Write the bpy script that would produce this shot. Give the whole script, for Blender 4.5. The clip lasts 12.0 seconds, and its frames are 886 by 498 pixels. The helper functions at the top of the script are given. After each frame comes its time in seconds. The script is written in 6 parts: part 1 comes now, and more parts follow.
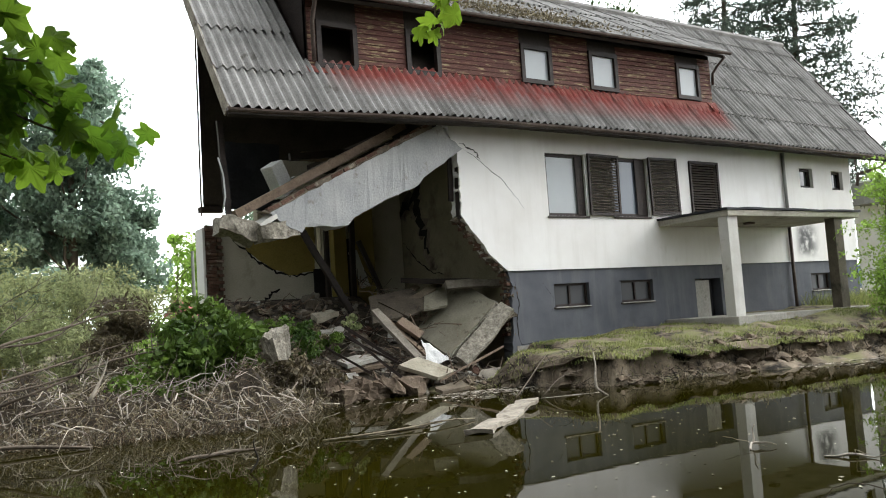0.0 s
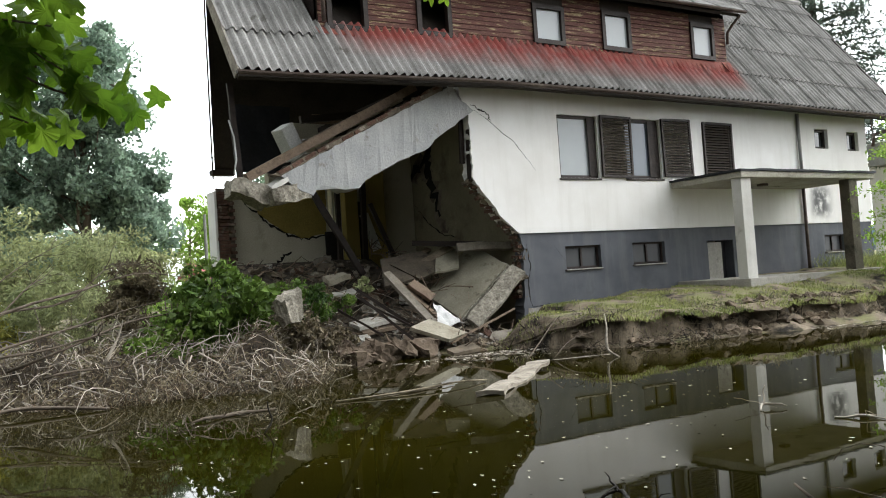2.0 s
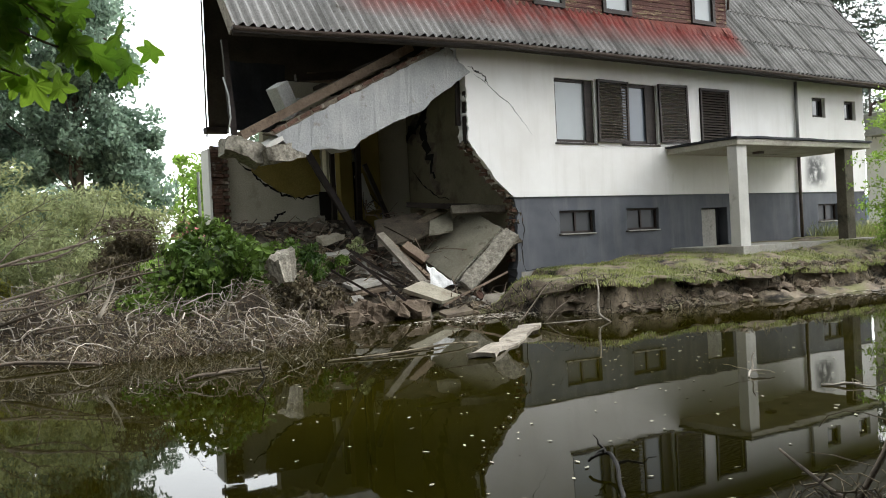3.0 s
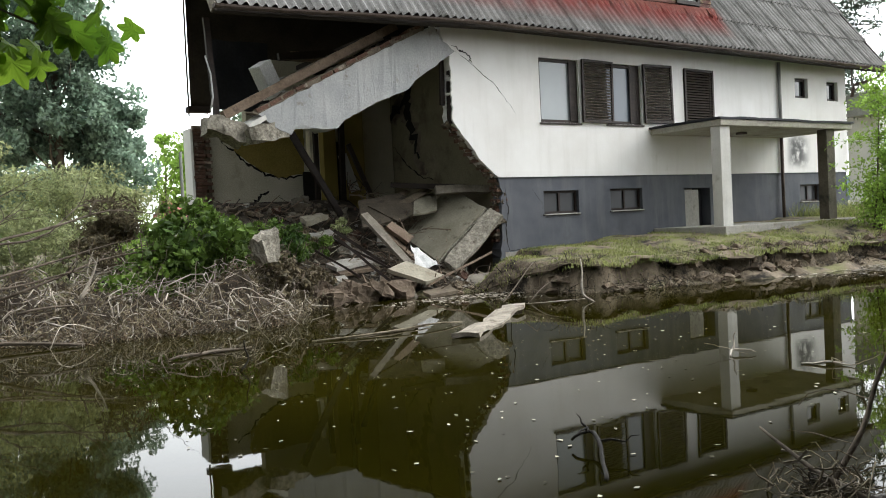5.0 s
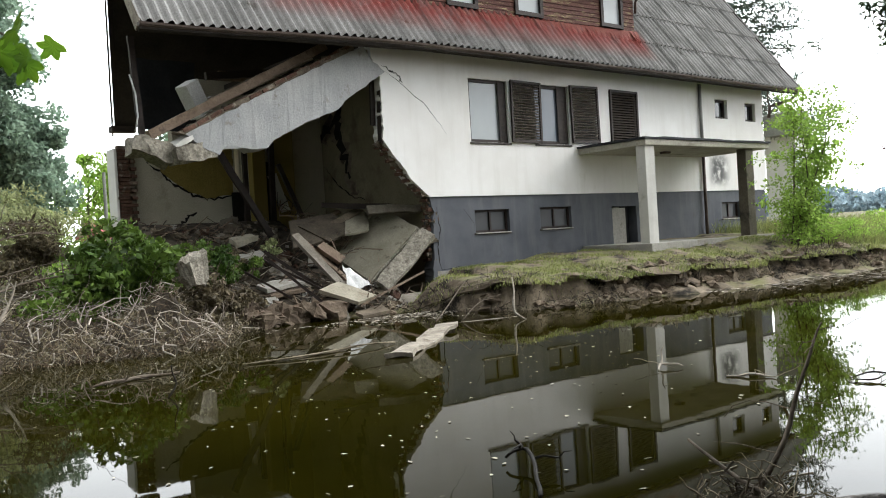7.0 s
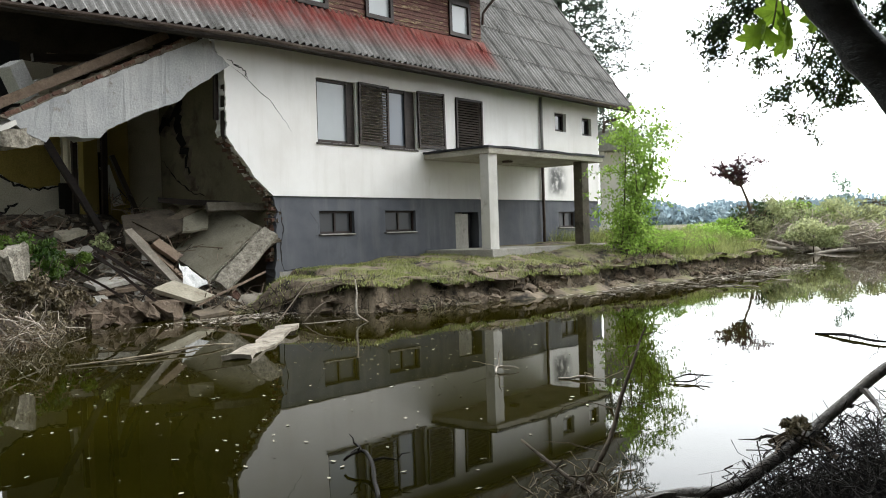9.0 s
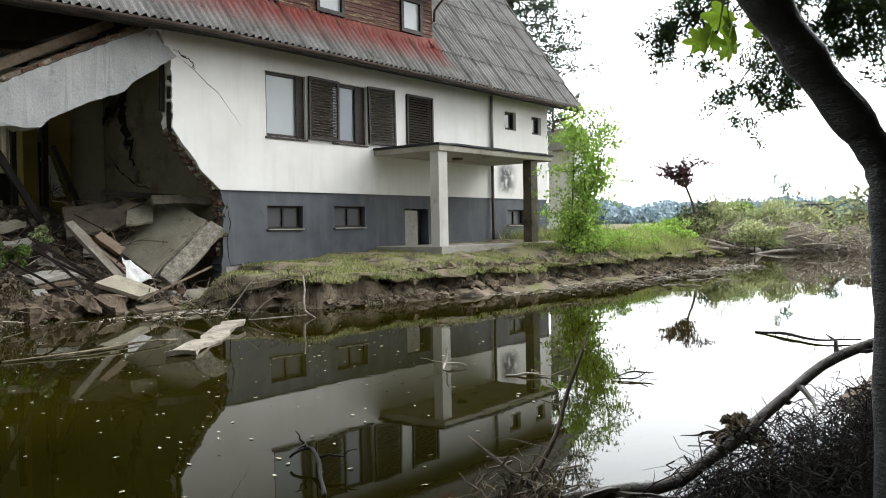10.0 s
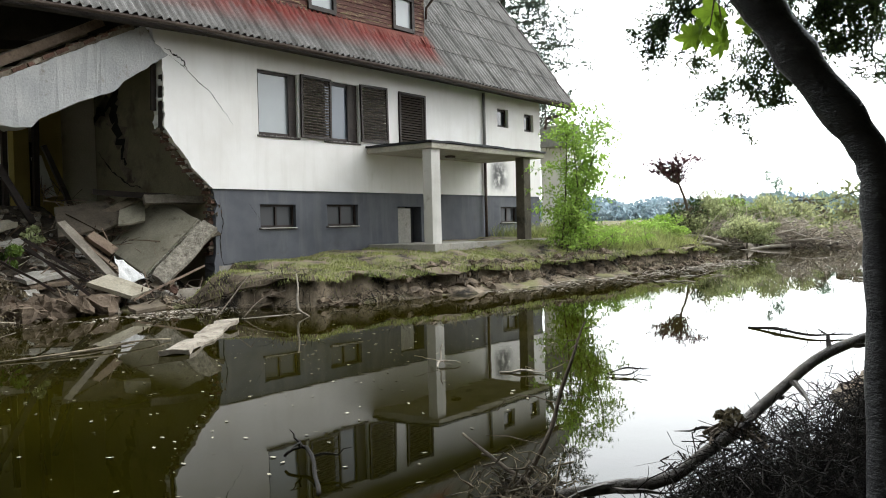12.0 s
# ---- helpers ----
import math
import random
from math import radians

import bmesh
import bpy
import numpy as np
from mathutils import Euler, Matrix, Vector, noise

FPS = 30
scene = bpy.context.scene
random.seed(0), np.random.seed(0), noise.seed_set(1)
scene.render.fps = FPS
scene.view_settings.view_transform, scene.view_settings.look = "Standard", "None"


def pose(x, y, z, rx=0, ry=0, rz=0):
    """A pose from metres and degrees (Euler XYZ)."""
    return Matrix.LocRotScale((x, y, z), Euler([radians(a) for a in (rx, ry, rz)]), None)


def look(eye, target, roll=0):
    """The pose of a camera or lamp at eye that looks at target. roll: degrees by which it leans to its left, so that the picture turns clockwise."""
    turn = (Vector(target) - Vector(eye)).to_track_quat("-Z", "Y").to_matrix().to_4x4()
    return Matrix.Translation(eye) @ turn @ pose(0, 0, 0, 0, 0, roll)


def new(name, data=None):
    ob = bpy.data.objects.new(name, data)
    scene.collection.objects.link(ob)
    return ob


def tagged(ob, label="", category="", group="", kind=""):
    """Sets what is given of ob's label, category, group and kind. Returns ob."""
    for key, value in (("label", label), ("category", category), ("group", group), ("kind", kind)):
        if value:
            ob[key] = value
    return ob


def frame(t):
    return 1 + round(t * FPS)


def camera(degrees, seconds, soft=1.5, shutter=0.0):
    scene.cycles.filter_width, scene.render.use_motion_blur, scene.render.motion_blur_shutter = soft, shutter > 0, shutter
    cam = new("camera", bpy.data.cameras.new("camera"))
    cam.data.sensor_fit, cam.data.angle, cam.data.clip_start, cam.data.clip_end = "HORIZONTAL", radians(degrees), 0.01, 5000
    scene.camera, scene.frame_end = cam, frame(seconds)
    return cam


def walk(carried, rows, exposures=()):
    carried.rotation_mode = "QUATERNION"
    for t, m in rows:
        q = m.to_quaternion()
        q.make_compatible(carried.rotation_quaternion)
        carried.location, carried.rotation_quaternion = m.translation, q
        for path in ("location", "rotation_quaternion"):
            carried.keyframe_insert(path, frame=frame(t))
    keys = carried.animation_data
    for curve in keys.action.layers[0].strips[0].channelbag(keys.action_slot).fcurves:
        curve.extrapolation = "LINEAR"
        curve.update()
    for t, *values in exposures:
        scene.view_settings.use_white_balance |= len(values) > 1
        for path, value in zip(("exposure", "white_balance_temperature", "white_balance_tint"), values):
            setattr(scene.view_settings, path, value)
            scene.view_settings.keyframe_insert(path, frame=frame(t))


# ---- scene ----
cam = camera(54.9, 12.0, 1.0)
walk(cam, [
    (0.0, pose(0, -14.095, 1.335, 94.63, 3.85, -33.32)),
    (0.5, pose(0, -14.095, 1.335, 94.60, 4.61, -33.04)),
    (1.0, pose(0, -14.095, 1.335, 93.57, 4.69, -32.77)),
    (1.5, pose(0, -14.095, 1.335, 93.18, 4.49, -32.42)),
    (2.0, pose(0, -14.095, 1.335, 92.17, 3.94, -32.55)),
    (2.5, pose(0, -14.095, 1.335, 90.82, 3.25, -32.75)),
    (3.0, pose(0, -14.095, 1.335, 89.61, 2.92, -32.98)),
    (5.0, pose(0, -14.095, 1.335, 88.23, 2.91, -34.04)),
    (5.5, pose(0, -14.095, 1.335, 88.96, 2.61, -35.81)),
    (6.0, pose(0, -14.095, 1.335, 89.84, 3.24, -36.55)),
    (6.5, pose(0, -14.095, 1.335, 89.50, 3.45, -37.39)),
    (8.5, pose(0, -14.095, 1.335, 89.20, 2.46, -45.60)),
    (9.0, pose(0, -14.095, 1.335, 88.97, 1.77, -49.05)),
    (9.5, pose(0, -14.095, 1.335, 88.85, 1.44, -51.25)),
    (10.0, pose(0, -14.095, 1.335, 88.67, 1.07, -52.45)),
    (10.5, pose(0, -14.095, 1.335, 88.48, 1.04, -53.32)),
    (11.0, pose(0, -14.095, 1.335, 88.31, 1.07, -53.31)),
    (11.5, pose(0, -14.095, 1.335, 88.69, 1.13, -53.21)),
    (12.0, pose(0, -14.095, 1.335, 88.50, 1.42, -52.91))])

# ---------------------------------------------------------------- light
SUN_EL, SUN_AZ = radians(31), radians(116)
world = bpy.data.worlds.new("overcast_sky")
scene.world = world
world.use_nodes = True
wn, wl = world.node_tree.nodes, world.node_tree.links
wn.clear()
sky = wn.new("ShaderNodeTexSky")
sky.sky_type = "NISHITA"
sky.sun_disc = False
sky.sun_elevation, sky.sun_rotation = SUN_EL, SUN_AZ
sky.dust_density, sky.air_density, sky.ozone_density = 4.0, 1.2, 1.0
pale = wn.new("ShaderNodeHueSaturation")
pale.inputs["Saturation"].default_value = 0.2
cloud = wn.new("ShaderNodeMix")
cloud.data_type = "RGBA"
cloud.inputs[0].default_value = 0.8
cloud.inputs[7].default_value = (23.5, 24.5, 25.3, 1)
bgd = wn.new("ShaderNodeBackground")
bgd.inputs["Strength"].default_value = 0.14
wout = wn.new("ShaderNodeOutputWorld")
wl.new(sky.outputs[0], pale.inputs["Color"])
wl.new(pale.outputs[0], cloud.inputs[6])
# thin cloud, brightest round the veiled sun
tc = wn.new("ShaderNodeTexCoord")
dot = wn.new("ShaderNodeVectorMath")
dot.operation = "DOT_PRODUCT"
dot.inputs[1].default_value = Vector((0.74, 0.3, 0.6)).normalized()
wl.new(tc.outputs["Generated"], dot.inputs[0])
lobe = wn.new("ShaderNodeMapRange")
lobe.interpolation_type = "SMOOTHSTEP"
lobe.inputs[1].default_value, lobe.inputs[2].default_value = -0.2, 0.9
lobe.inputs[3].default_value, lobe.inputs[4].default_value = 0.7, 4.4
wl.new(dot.outputs["Value"], lobe.inputs[0])
glow = wn.new("ShaderNodeVectorMath")
glow.operation = "SCALE"
wl.new(cloud.outputs[2], glow.inputs[0])
wl.new(lobe.outputs[0], glow.inputs["Scale"])
wl.new(glow.outputs[0], bgd.inputs["Color"])
wl.new(bgd.outputs[0], wout.inputs["Surface"])

sun_data = bpy.data.lights.new("sun", "SUN")
sun_data.energy, sun_data.angle, sun_data.color = 1.7, radians(11), (1.0, 0.96, 0.9)
sun = new("sun", sun_data)
sun.matrix_world = look((60, -24, 34), (12, 0, 2))
scene.view_settings.exposure = -1.4


# ---------------------------------------------------------------- materials
def mat(name, dark, light, scale=3.0, rough=0.85, bump=0.15, fine=40.0, stain=None, stain_scale=0.8, stain_at=0.6,
        metal=0.0, island=0.0, spec=0.3, streak=None, stretch=(1, 1, 1), grit=0.28):
    m = bpy.data.materials.new(name)
    m.use_nodes = True
    nt = m.node_tree
    n, l = nt.nodes, nt.links
    b = n["Principled BSDF"]
    b.inputs["Roughness"].default_value = rough
    b.inputs["Metallic"].default_value = metal
    b.inputs["Specular IOR Level"].default_value = spec
    geo = n.new("ShaderNodeNewGeometry")
    mp = n.new("ShaderNodeMapping")
    mp.inputs["Scale"].default_value = stretch
    l.new(geo.outputs["Position"], mp.inputs["Vector"])

    def noise_node(s, detail=6.0, r=0.6):
        t = n.new("ShaderNodeTexNoise")
        t.inputs["Scale"].default_value, t.inputs["Detail"].default_value, t.inputs["Roughness"].default_value = s, detail, r
        l.new(mp.outputs[0], t.inputs["Vector"])
        return t

    def mix(f, a, c, blend="MIX"):
        x = n.new("ShaderNodeMix")
        x.data_type, x.blend_type = "RGBA", blend
        for sock, v in ((x.inputs[0], f), (x.inputs[6], a), (x.inputs[7], c)):
            if hasattr(v, "is_linked") or hasattr(v, "links"):
                l.new(v, sock)
            else:
                sock.default_value = v
        return x.outputs[2]

    big, small = noise_node(scale), noise_node(fine, 4.0, 0.7)
    ramp = n.new("ShaderNodeMapRange")
    ramp.inputs[1].default_value, ramp.inputs[2].default_value = 0.3, 0.7
    l.new(big.outputs["Fac"], ramp.inputs[0])
    col = mix(ramp.outputs[0], (*dark, 1), (*light, 1))
    speck = n.new("ShaderNodeMapRange")
    speck.inputs[1].default_value, speck.inputs[2].default_value, speck.inputs[3].default_value, speck.inputs[4].default_value = 0.3, 0.7, 1 - grit, 1 + grit * 0.7
    l.new(small.outputs["Fac"], speck.inputs[0])
    hs = n.new("ShaderNodeHueSaturation")
    l.new(col, hs.inputs["Color"])
    l.new(speck.outputs[0], hs.inputs["Value"])
    col = hs.outputs[0]
    if island:
        rnd = n.new("ShaderNodeMapRange")
        rnd.inputs[3].default_value, rnd.inputs[4].default_value = 1 - island, 1 + island
        l.new(geo.outputs["Random Per Island"], rnd.inputs[0])
        h2 = n.new("ShaderNodeHueSaturation")
        l.new(col, h2.inputs["Color"])
        l.new(rnd.outputs[0], h2.inputs["Value"])
        col = h2.outputs[0]
    if stain:
        st = noise_node(stain_scale, 8.0, 0.65)
        sr = n.new("ShaderNodeMapRange")
        sr.inputs[1].default_value, sr.inputs[2].default_value = stain_at, stain_at + 0.12
        l.new(st.outputs["Fac"], sr.inputs[0])
        col = mix(sr.outputs[0], col, (*stain, 1))
    if streak:
        mp2 = n.new("ShaderNodeMapping")
        mp2.inputs["Scale"].default_value = (2.2, 2.2, 0.22)
        l.new(geo.outputs["Position"], mp2.inputs["Vector"])
        sn = n.new("ShaderNodeTexNoise")
        sn.inputs["Scale"].default_value, sn.inputs["Detail"].default_value, sn.inputs["Roughness"].default_value = 1.6, 8.0, 0.65
        l.new(mp2.outputs[0], sn.inputs["Vector"])
        s2_ = n.new("ShaderNodeMapRange")
        s2_.inputs[1].default_value, s2_.inputs[2].default_value, s2_.inputs[4].default_value = 0.5, 0.8, 0.45
        l.new(sn.outputs["Fac"], s2_.inputs[0])
        col = mix(s2_.outputs[0], col, (*streak, 1))
    l.new(col, b.inputs["Base Color"])
    if bump:
        bp = n.new("ShaderNodeBump")
        bp.inputs["Strength"].default_value, bp.inputs["Distance"].default_value = bump, 0.02
        l.new(small.outputs["Fac"], bp.inputs["Height"])
        l.new(bp.outputs[0], b.inputs["Normal"])
    m["tint"] = 0
    return m


def leaf_mat(name, a, c, trans=0.35):
    m = mat(name, a, c, 0.9, 0.55, 0.0, 8.0, island=0.45, spec=0.3)
    n, l = m.node_tree.nodes, m.node_tree.links
    b = n["Principled BSDF"]
    t = n.new("ShaderNodeBsdfTranslucent")
    l.new(b.inputs["Base Color"].links[0].from_socket, t.inputs["Color"])
    mx = n.new("ShaderNodeMixShader")
    mx.inputs[0].default_value = trans
    out = n["Material Output"]
    l.new(b.outputs[0], mx.inputs[1])
    l.new(t.outputs[0], mx.inputs[2])
    l.new(mx.outputs[0], out.inputs["Surface"])
    return m


PLASTER = mat("white_render", (0.72, 0.7, 0.665), (0.84, 0.83, 0.81), 0.7, 0.9, 0.12, 60, (0.62, 0.6, 0.54), 0.9, 0.62, streak=(0.58, 0.56, 0.51), grit=0.05)
# stained inner plaster, darkened to hold the room's shade in its colour
PLASTER_SHADED = mat("shade_dark_inner_plaster", (0.15, 0.13, 0.08), (0.26, 0.23, 0.155), 0.8, 0.9, 0.15, 40, (0.11, 0.09, 0.06), 0.9, 0.55)
PLASTER_LT = mat("pale_inner_plaster", (0.42, 0.39, 0.3), (0.58, 0.55, 0.45), 0.8, 0.9, 0.15, 40, (0.28, 0.24, 0.17), 0.9, 0.6)
YELLOW = mat("yellow_plaster", (0.2, 0.15, 0.035), (0.3, 0.235, 0.07), 0.8, 0.9, 0.15, 40, (0.3, 0.25, 0.15), 0.9, 0.6)
PLINTH = mat("grey_plinth_paint", (0.07, 0.075, 0.088), (0.12, 0.126, 0.142), 0.9, 0.85, 0.2, 50, (0.075, 0.077, 0.083), 0.8, 0.57, streak=(0.2, 0.2, 0.2), grit=0.1)
CONCRETE = mat("raw_concrete", (0.25, 0.24, 0.21), (0.42, 0.4, 0.36), 2.0, 0.92, 0.5, 30, (0.2, 0.17, 0.12), 1.5, 0.58)
PALE = mat("pale_painted_concrete", (0.5, 0.49, 0.45), (0.64, 0.63, 0.59), 1.2, 0.9, 0.25, 35, (0.35, 0.33, 0.28), 2.5, 0.62, streak=(0.2, 0.19, 0.16), grit=0.08)
CANOPY = mat("weathered_canopy", (0.3, 0.28, 0.23), (0.46, 0.44, 0.37), 1.5, 0.9, 0.3, 30, (0.09, 0.085, 0.07), 1.2, 0.6)
MORTAR = mat("mortar_rubble", (0.06, 0.048, 0.035), (0.24, 0.2, 0.15), 3.0, 0.95, 0.6, 25)
BRICK = mat("red_brick", (0.075, 0.042, 0.03), (0.17, 0.095, 0.068), 5.0, 0.92, 0.5, 40, (0.3, 0.26, 0.21), 4.0, 0.55)
DARKWOOD = mat("dark_brown_wood", (0.013, 0.0085, 0.007), (0.032, 0.021, 0.016), 3.0, 0.6, 0.2, 30, stretch=(1, 1, 5))
SLATWOOD = mat("brown_slat_wood", (0.03, 0.023, 0.017), (0.065, 0.05, 0.038), 3.0, 0.7, 0.2, 30)
OLDWOOD = mat("old_timber", (0.12, 0.085, 0.06), (0.24, 0.18, 0.13), 3.0, 0.85, 0.4, 25, (0.07, 0.05, 0.04), 3.0, 0.55)
PALEWOOD = mat("grey_driftwood", (0.17, 0.145, 0.115), (0.36, 0.32, 0.26), 4.0, 0.9, 0.5, 30, (0.09, 0.07, 0.05), 5.0, 0.56)
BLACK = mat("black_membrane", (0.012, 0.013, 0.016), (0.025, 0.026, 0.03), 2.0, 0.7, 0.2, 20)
# near-black boards for roof decks, attic floor, ceiling and dormer backing
DARKBOARD = mat("dark_boarding", (0.02, 0.016, 0.013), (0.045, 0.035, 0.028), 2.0, 0.8, 0.3, 20)
METAL = mat("rusty_gutter", (0.07, 0.05, 0.042), (0.13, 0.1, 0.085), 3.0, 0.55, 0.15, 30, (0.2, 0.17, 0.14), 3.0, 0.62, metal=0.3)
GREYPIPE = mat("grey_downpipe", (0.2, 0.2, 0.19), (0.3, 0.3, 0.28), 2.0, 0.6, 0.1, 30)
BOARD = mat("peeling_board", (0.075, 0.03, 0.024), (0.13, 0.055, 0.042), 4.0, 0.8, 0.4, 30, (0.34, 0.28, 0.15), 7.0, 0.545, stretch=(0.4, 1, 3.5))
REDTRIM = mat("red_flashing", (0.25, 0.07, 0.055), (0.36, 0.12, 0.09), 2.0, 0.75, 0.2, 30, (0.4, 0.33, 0.3), 3.0, 0.62)
CURTAIN = mat("white_blind", (0.55, 0.57, 0.58), (0.66, 0.68, 0.69), 1.0, 0.8, 0.0, 20)
DOORPAINT = mat("peeling_door_paint", (0.3, 0.29, 0.26), (0.42, 0.4, 0.36), 2.0, 0.8, 0.3, 30, (0.14, 0.13, 0.11), 4.0, 0.55)
BARK = mat("dark_wet_bark", (0.01, 0.0105, 0.012), (0.034, 0.034, 0.036), 5.0, 0.36, 0.8, 30, (0.075, 0.076, 0.075), 7.0, 0.6, stretch=(1, 1, 2.2))
BARK2 = mat("brown_bark", (0.07, 0.055, 0.04), (0.15, 0.12, 0.09), 5.0, 0.9, 0.7, 25)
TWIG = mat("dry_twigs", (0.055, 0.042, 0.026), (0.34, 0.29, 0.205), 2.5, 0.9, 0.2, 30, island=0.7)
REED = mat("dead_reed", (0.08, 0.053, 0.033), (0.2, 0.145, 0.09), 2.0, 0.9, 0.1, 20, island=0.5)
# near-black roots and twigs with the tree canopy's shade in the colour
SHADETWIG = mat("shaded_wet_root_mat", (0.007, 0.006, 0.005), (0.024, 0.02, 0.016), 2.5, 0.85, 0.3, 30, island=0.5)
LOGWOOD = mat("bleached_log", (0.26, 0.22, 0.175), (0.52, 0.47, 0.4), 2.0, 0.9, 0.3, 20, island=0.45)
# tree greens paled and blued, so distance haze sits in the colour
LEAF_BG = leaf_mat("haze_paled_tree_leaves", (0.16, 0.24, 0.18), (0.34, 0.44, 0.33), 0.5)
LEAF_MID = leaf_mat("shrub_leaves", (0.22, 0.26, 0.12), (0.5, 0.52, 0.28), 0.55)
LEAF_YEL = leaf_mat("yellow_shrub_leaves", (0.26, 0.27, 0.06), (0.5, 0.47, 0.12), 0.5)
LEAF_IVY = leaf_mat("ivy_leaves", (0.025, 0.06, 0.008), (0.17, 0.26, 0.045), 0.35)
LEAF_MAPLE = leaf_mat("maple_leaves", (0.07, 0.15, 0.012), (0.36, 0.52, 0.05), 0.65)
LEAF_LOC = leaf_mat("locust_leaves", (0.2, 0.34, 0.05), (0.4, 0.56, 0.13), 0.55)
LEAF_DARK = leaf_mat("shaded_leaves", (0.03, 0.06, 0.018), (0.09, 0.14, 0.045), 0.3)
LEAF_CON = leaf_mat("conifer_needles", (0.07, 0.1, 0.08), (0.17, 0.21, 0.16), 0.25)
LEAF_PUR = leaf_mat("purple_leaves", (0.06, 0.025, 0.03), (0.13, 0.06, 0.065), 0.3)
# pale blue puts the distance haze into the leaf colour
LEAF_FAR = leaf_mat("haze_painted_leaves", (0.3, 0.4, 0.45), (0.4, 0.5, 0.55), 0.2)
# dirty screed, its colour also darkened for contact shade in the heap
DIRTYSHADED = mat("shaded_dirty_screed", (0.1, 0.08, 0.058), (0.22, 0.18, 0.13), 1.8, 0.92, 0.3, 25, (0.1, 0.08, 0.055), 2.5, 0.55)
DIRTYCONC = mat("dusty_broken_concrete", (0.12, 0.105, 0.083), (0.25, 0.225, 0.185), 2.5, 0.95, 0.6, 25, (0.09, 0.07, 0.05), 2.0, 0.55)
LINTEL = mat("grey_white_render", (0.3, 0.31, 0.31), (0.43, 0.43, 0.42), 1.2, 0.9, 0.5, 25, (0.22, 0.2, 0.17), 4.0, 0.6, grit=0.14)
MUD = mat("dark_bank_mud", (0.06, 0.045, 0.03), (0.22, 0.17, 0.12), 2.5, 0.95, 0.8, 20, (0.02, 0.015, 0.01), 3.0, 0.55)
LEAF_DEAD = leaf_mat("withered_leaves", (0.08, 0.06, 0.035), (0.2, 0.17, 0.1), 0.2)
GRASS = leaf_mat("grass_blades", (0.12, 0.16, 0.04), (0.4, 0.42, 0.16), 0.35)
# darker copy of the dirty screed, for panels deep in shade
SHADEPANEL = mat("shade_dark_panel", (0.045, 0.036, 0.026), (0.1, 0.082, 0.06), 2.0, 0.92, 0.3, 25, (0.03, 0.024, 0.017), 2.5, 0.55)
SCREED = mat("grey_olive_screed", (0.17, 0.155, 0.11), (0.28, 0.26, 0.2), 1.6, 0.9, 0.2, 30, (0.09, 0.075, 0.05), 3.0, 0.58, grit=0.2)
CREAM = mat("dirty_cream_plaster", (0.24, 0.215, 0.16), (0.36, 0.33, 0.26), 2.0, 0.9, 0.3, 25, (0.14, 0.11, 0.075), 2.5, 0.57, grit=0.25)
BROKEN = mat("broken_aggregate", (0.16, 0.145, 0.115), (0.36, 0.33, 0.27), 9.0, 0.95, 1.0, 22, (0.09, 0.075, 0.055), 6.0, 0.57, grit=0.5)
CLAY = mat("reddish_clay", (0.085, 0.062, 0.043), (0.19, 0.145, 0.105), 4.0, 0.95, 0.8, 20, (0.07, 0.05, 0.035), 3.0, 0.55)
DARKCOLUMN = mat("dark_grey_brown_concrete", (0.075, 0.066, 0.05), (0.15, 0.13, 0.1), 2.0, 0.9, 0.4, 30, (0.04, 0.036, 0.03), 3.0, 0.55)
BRANCHBARK = mat("grey_wet_branch", (0.045, 0.038, 0.032), (0.17, 0.15, 0.13), 6.0, 0.5, 0.9, 35, (0.02, 0.017, 0.014), 5.0, 0.52)
BOUGH = leaf_mat("feathery_bough_leaves", (0.03, 0.055, 0.018), (0.13, 0.18, 0.06), 0.4)


def roof_mat():
    """Fibre-cement sheets: grey, lichen-spotted, with a faded red paint run below the dormer."""
    m = mat("fibre_cement", (0.18, 0.175, 0.165), (0.34, 0.33, 0.315), 1.3, 0.9, 0.4, 30, (0.09, 0.085, 0.07), 2.5, 0.6, spec=0.2)
    n, l = m.node_tree.nodes, m.node_tree.links
    b = n["Principled BSDF"]
    src = b.inputs["Base Color"].links[0].from_socket
    g = n.new("ShaderNodeNewGeometry")
    sp = n.new("ShaderNodeSeparateXYZ")
    l.new(g.outputs["Position"], sp.inputs[0])

    def rng(sock, a, c, lo=0.0, hi=1.0):
        r = n.new("ShaderNodeMapRange")
        r.inputs[1].default_value, r.inputs[2].default_value, r.inputs[3].default_value, r.inputs[4].default_value = a, c, lo, hi
        l.new(sock, r.inputs[0])
        return r.outputs[0]

    def mul(a, c):
        k = n.new("ShaderNodeMath")
        k.operation = "MULTIPLY"
        l.new(a, k.inputs[0])
        l.new(c, k.inputs[1])
        return k.outputs[0]

    nz = n.new("ShaderNodeTexNoise")
    nz.inputs["Scale"].default_value, nz.inputs["Detail"].default_value = 3.0, 6.0
    l.new(g.outputs["Position"], nz.inputs["Vector"])
    f = mul(mul(rng(sp.outputs[0], 6.9, 7.6), rng(sp.outputs[0], 18.6, 18.2)), rng(sp.outputs[2], 5.55, 6.15))
    f = mul(f, rng(sp.outputs[2], 6.6, 6.5))
    f = mul(f, rng(nz.outputs["Fac"], 0.2, 0.55, 0.35, 1.0))
    x = n.new("ShaderNodeMix")
    x.data_type = "RGBA"
    l.new(f, x.inputs[0])
    l.new(src, x.inputs[6])
    x.inputs[7].default_value = (0.34, 0.1, 0.085, 1)
    l.new(x.outputs[2], b.inputs["Base Color"])
    return m


ROOF = roof_mat()


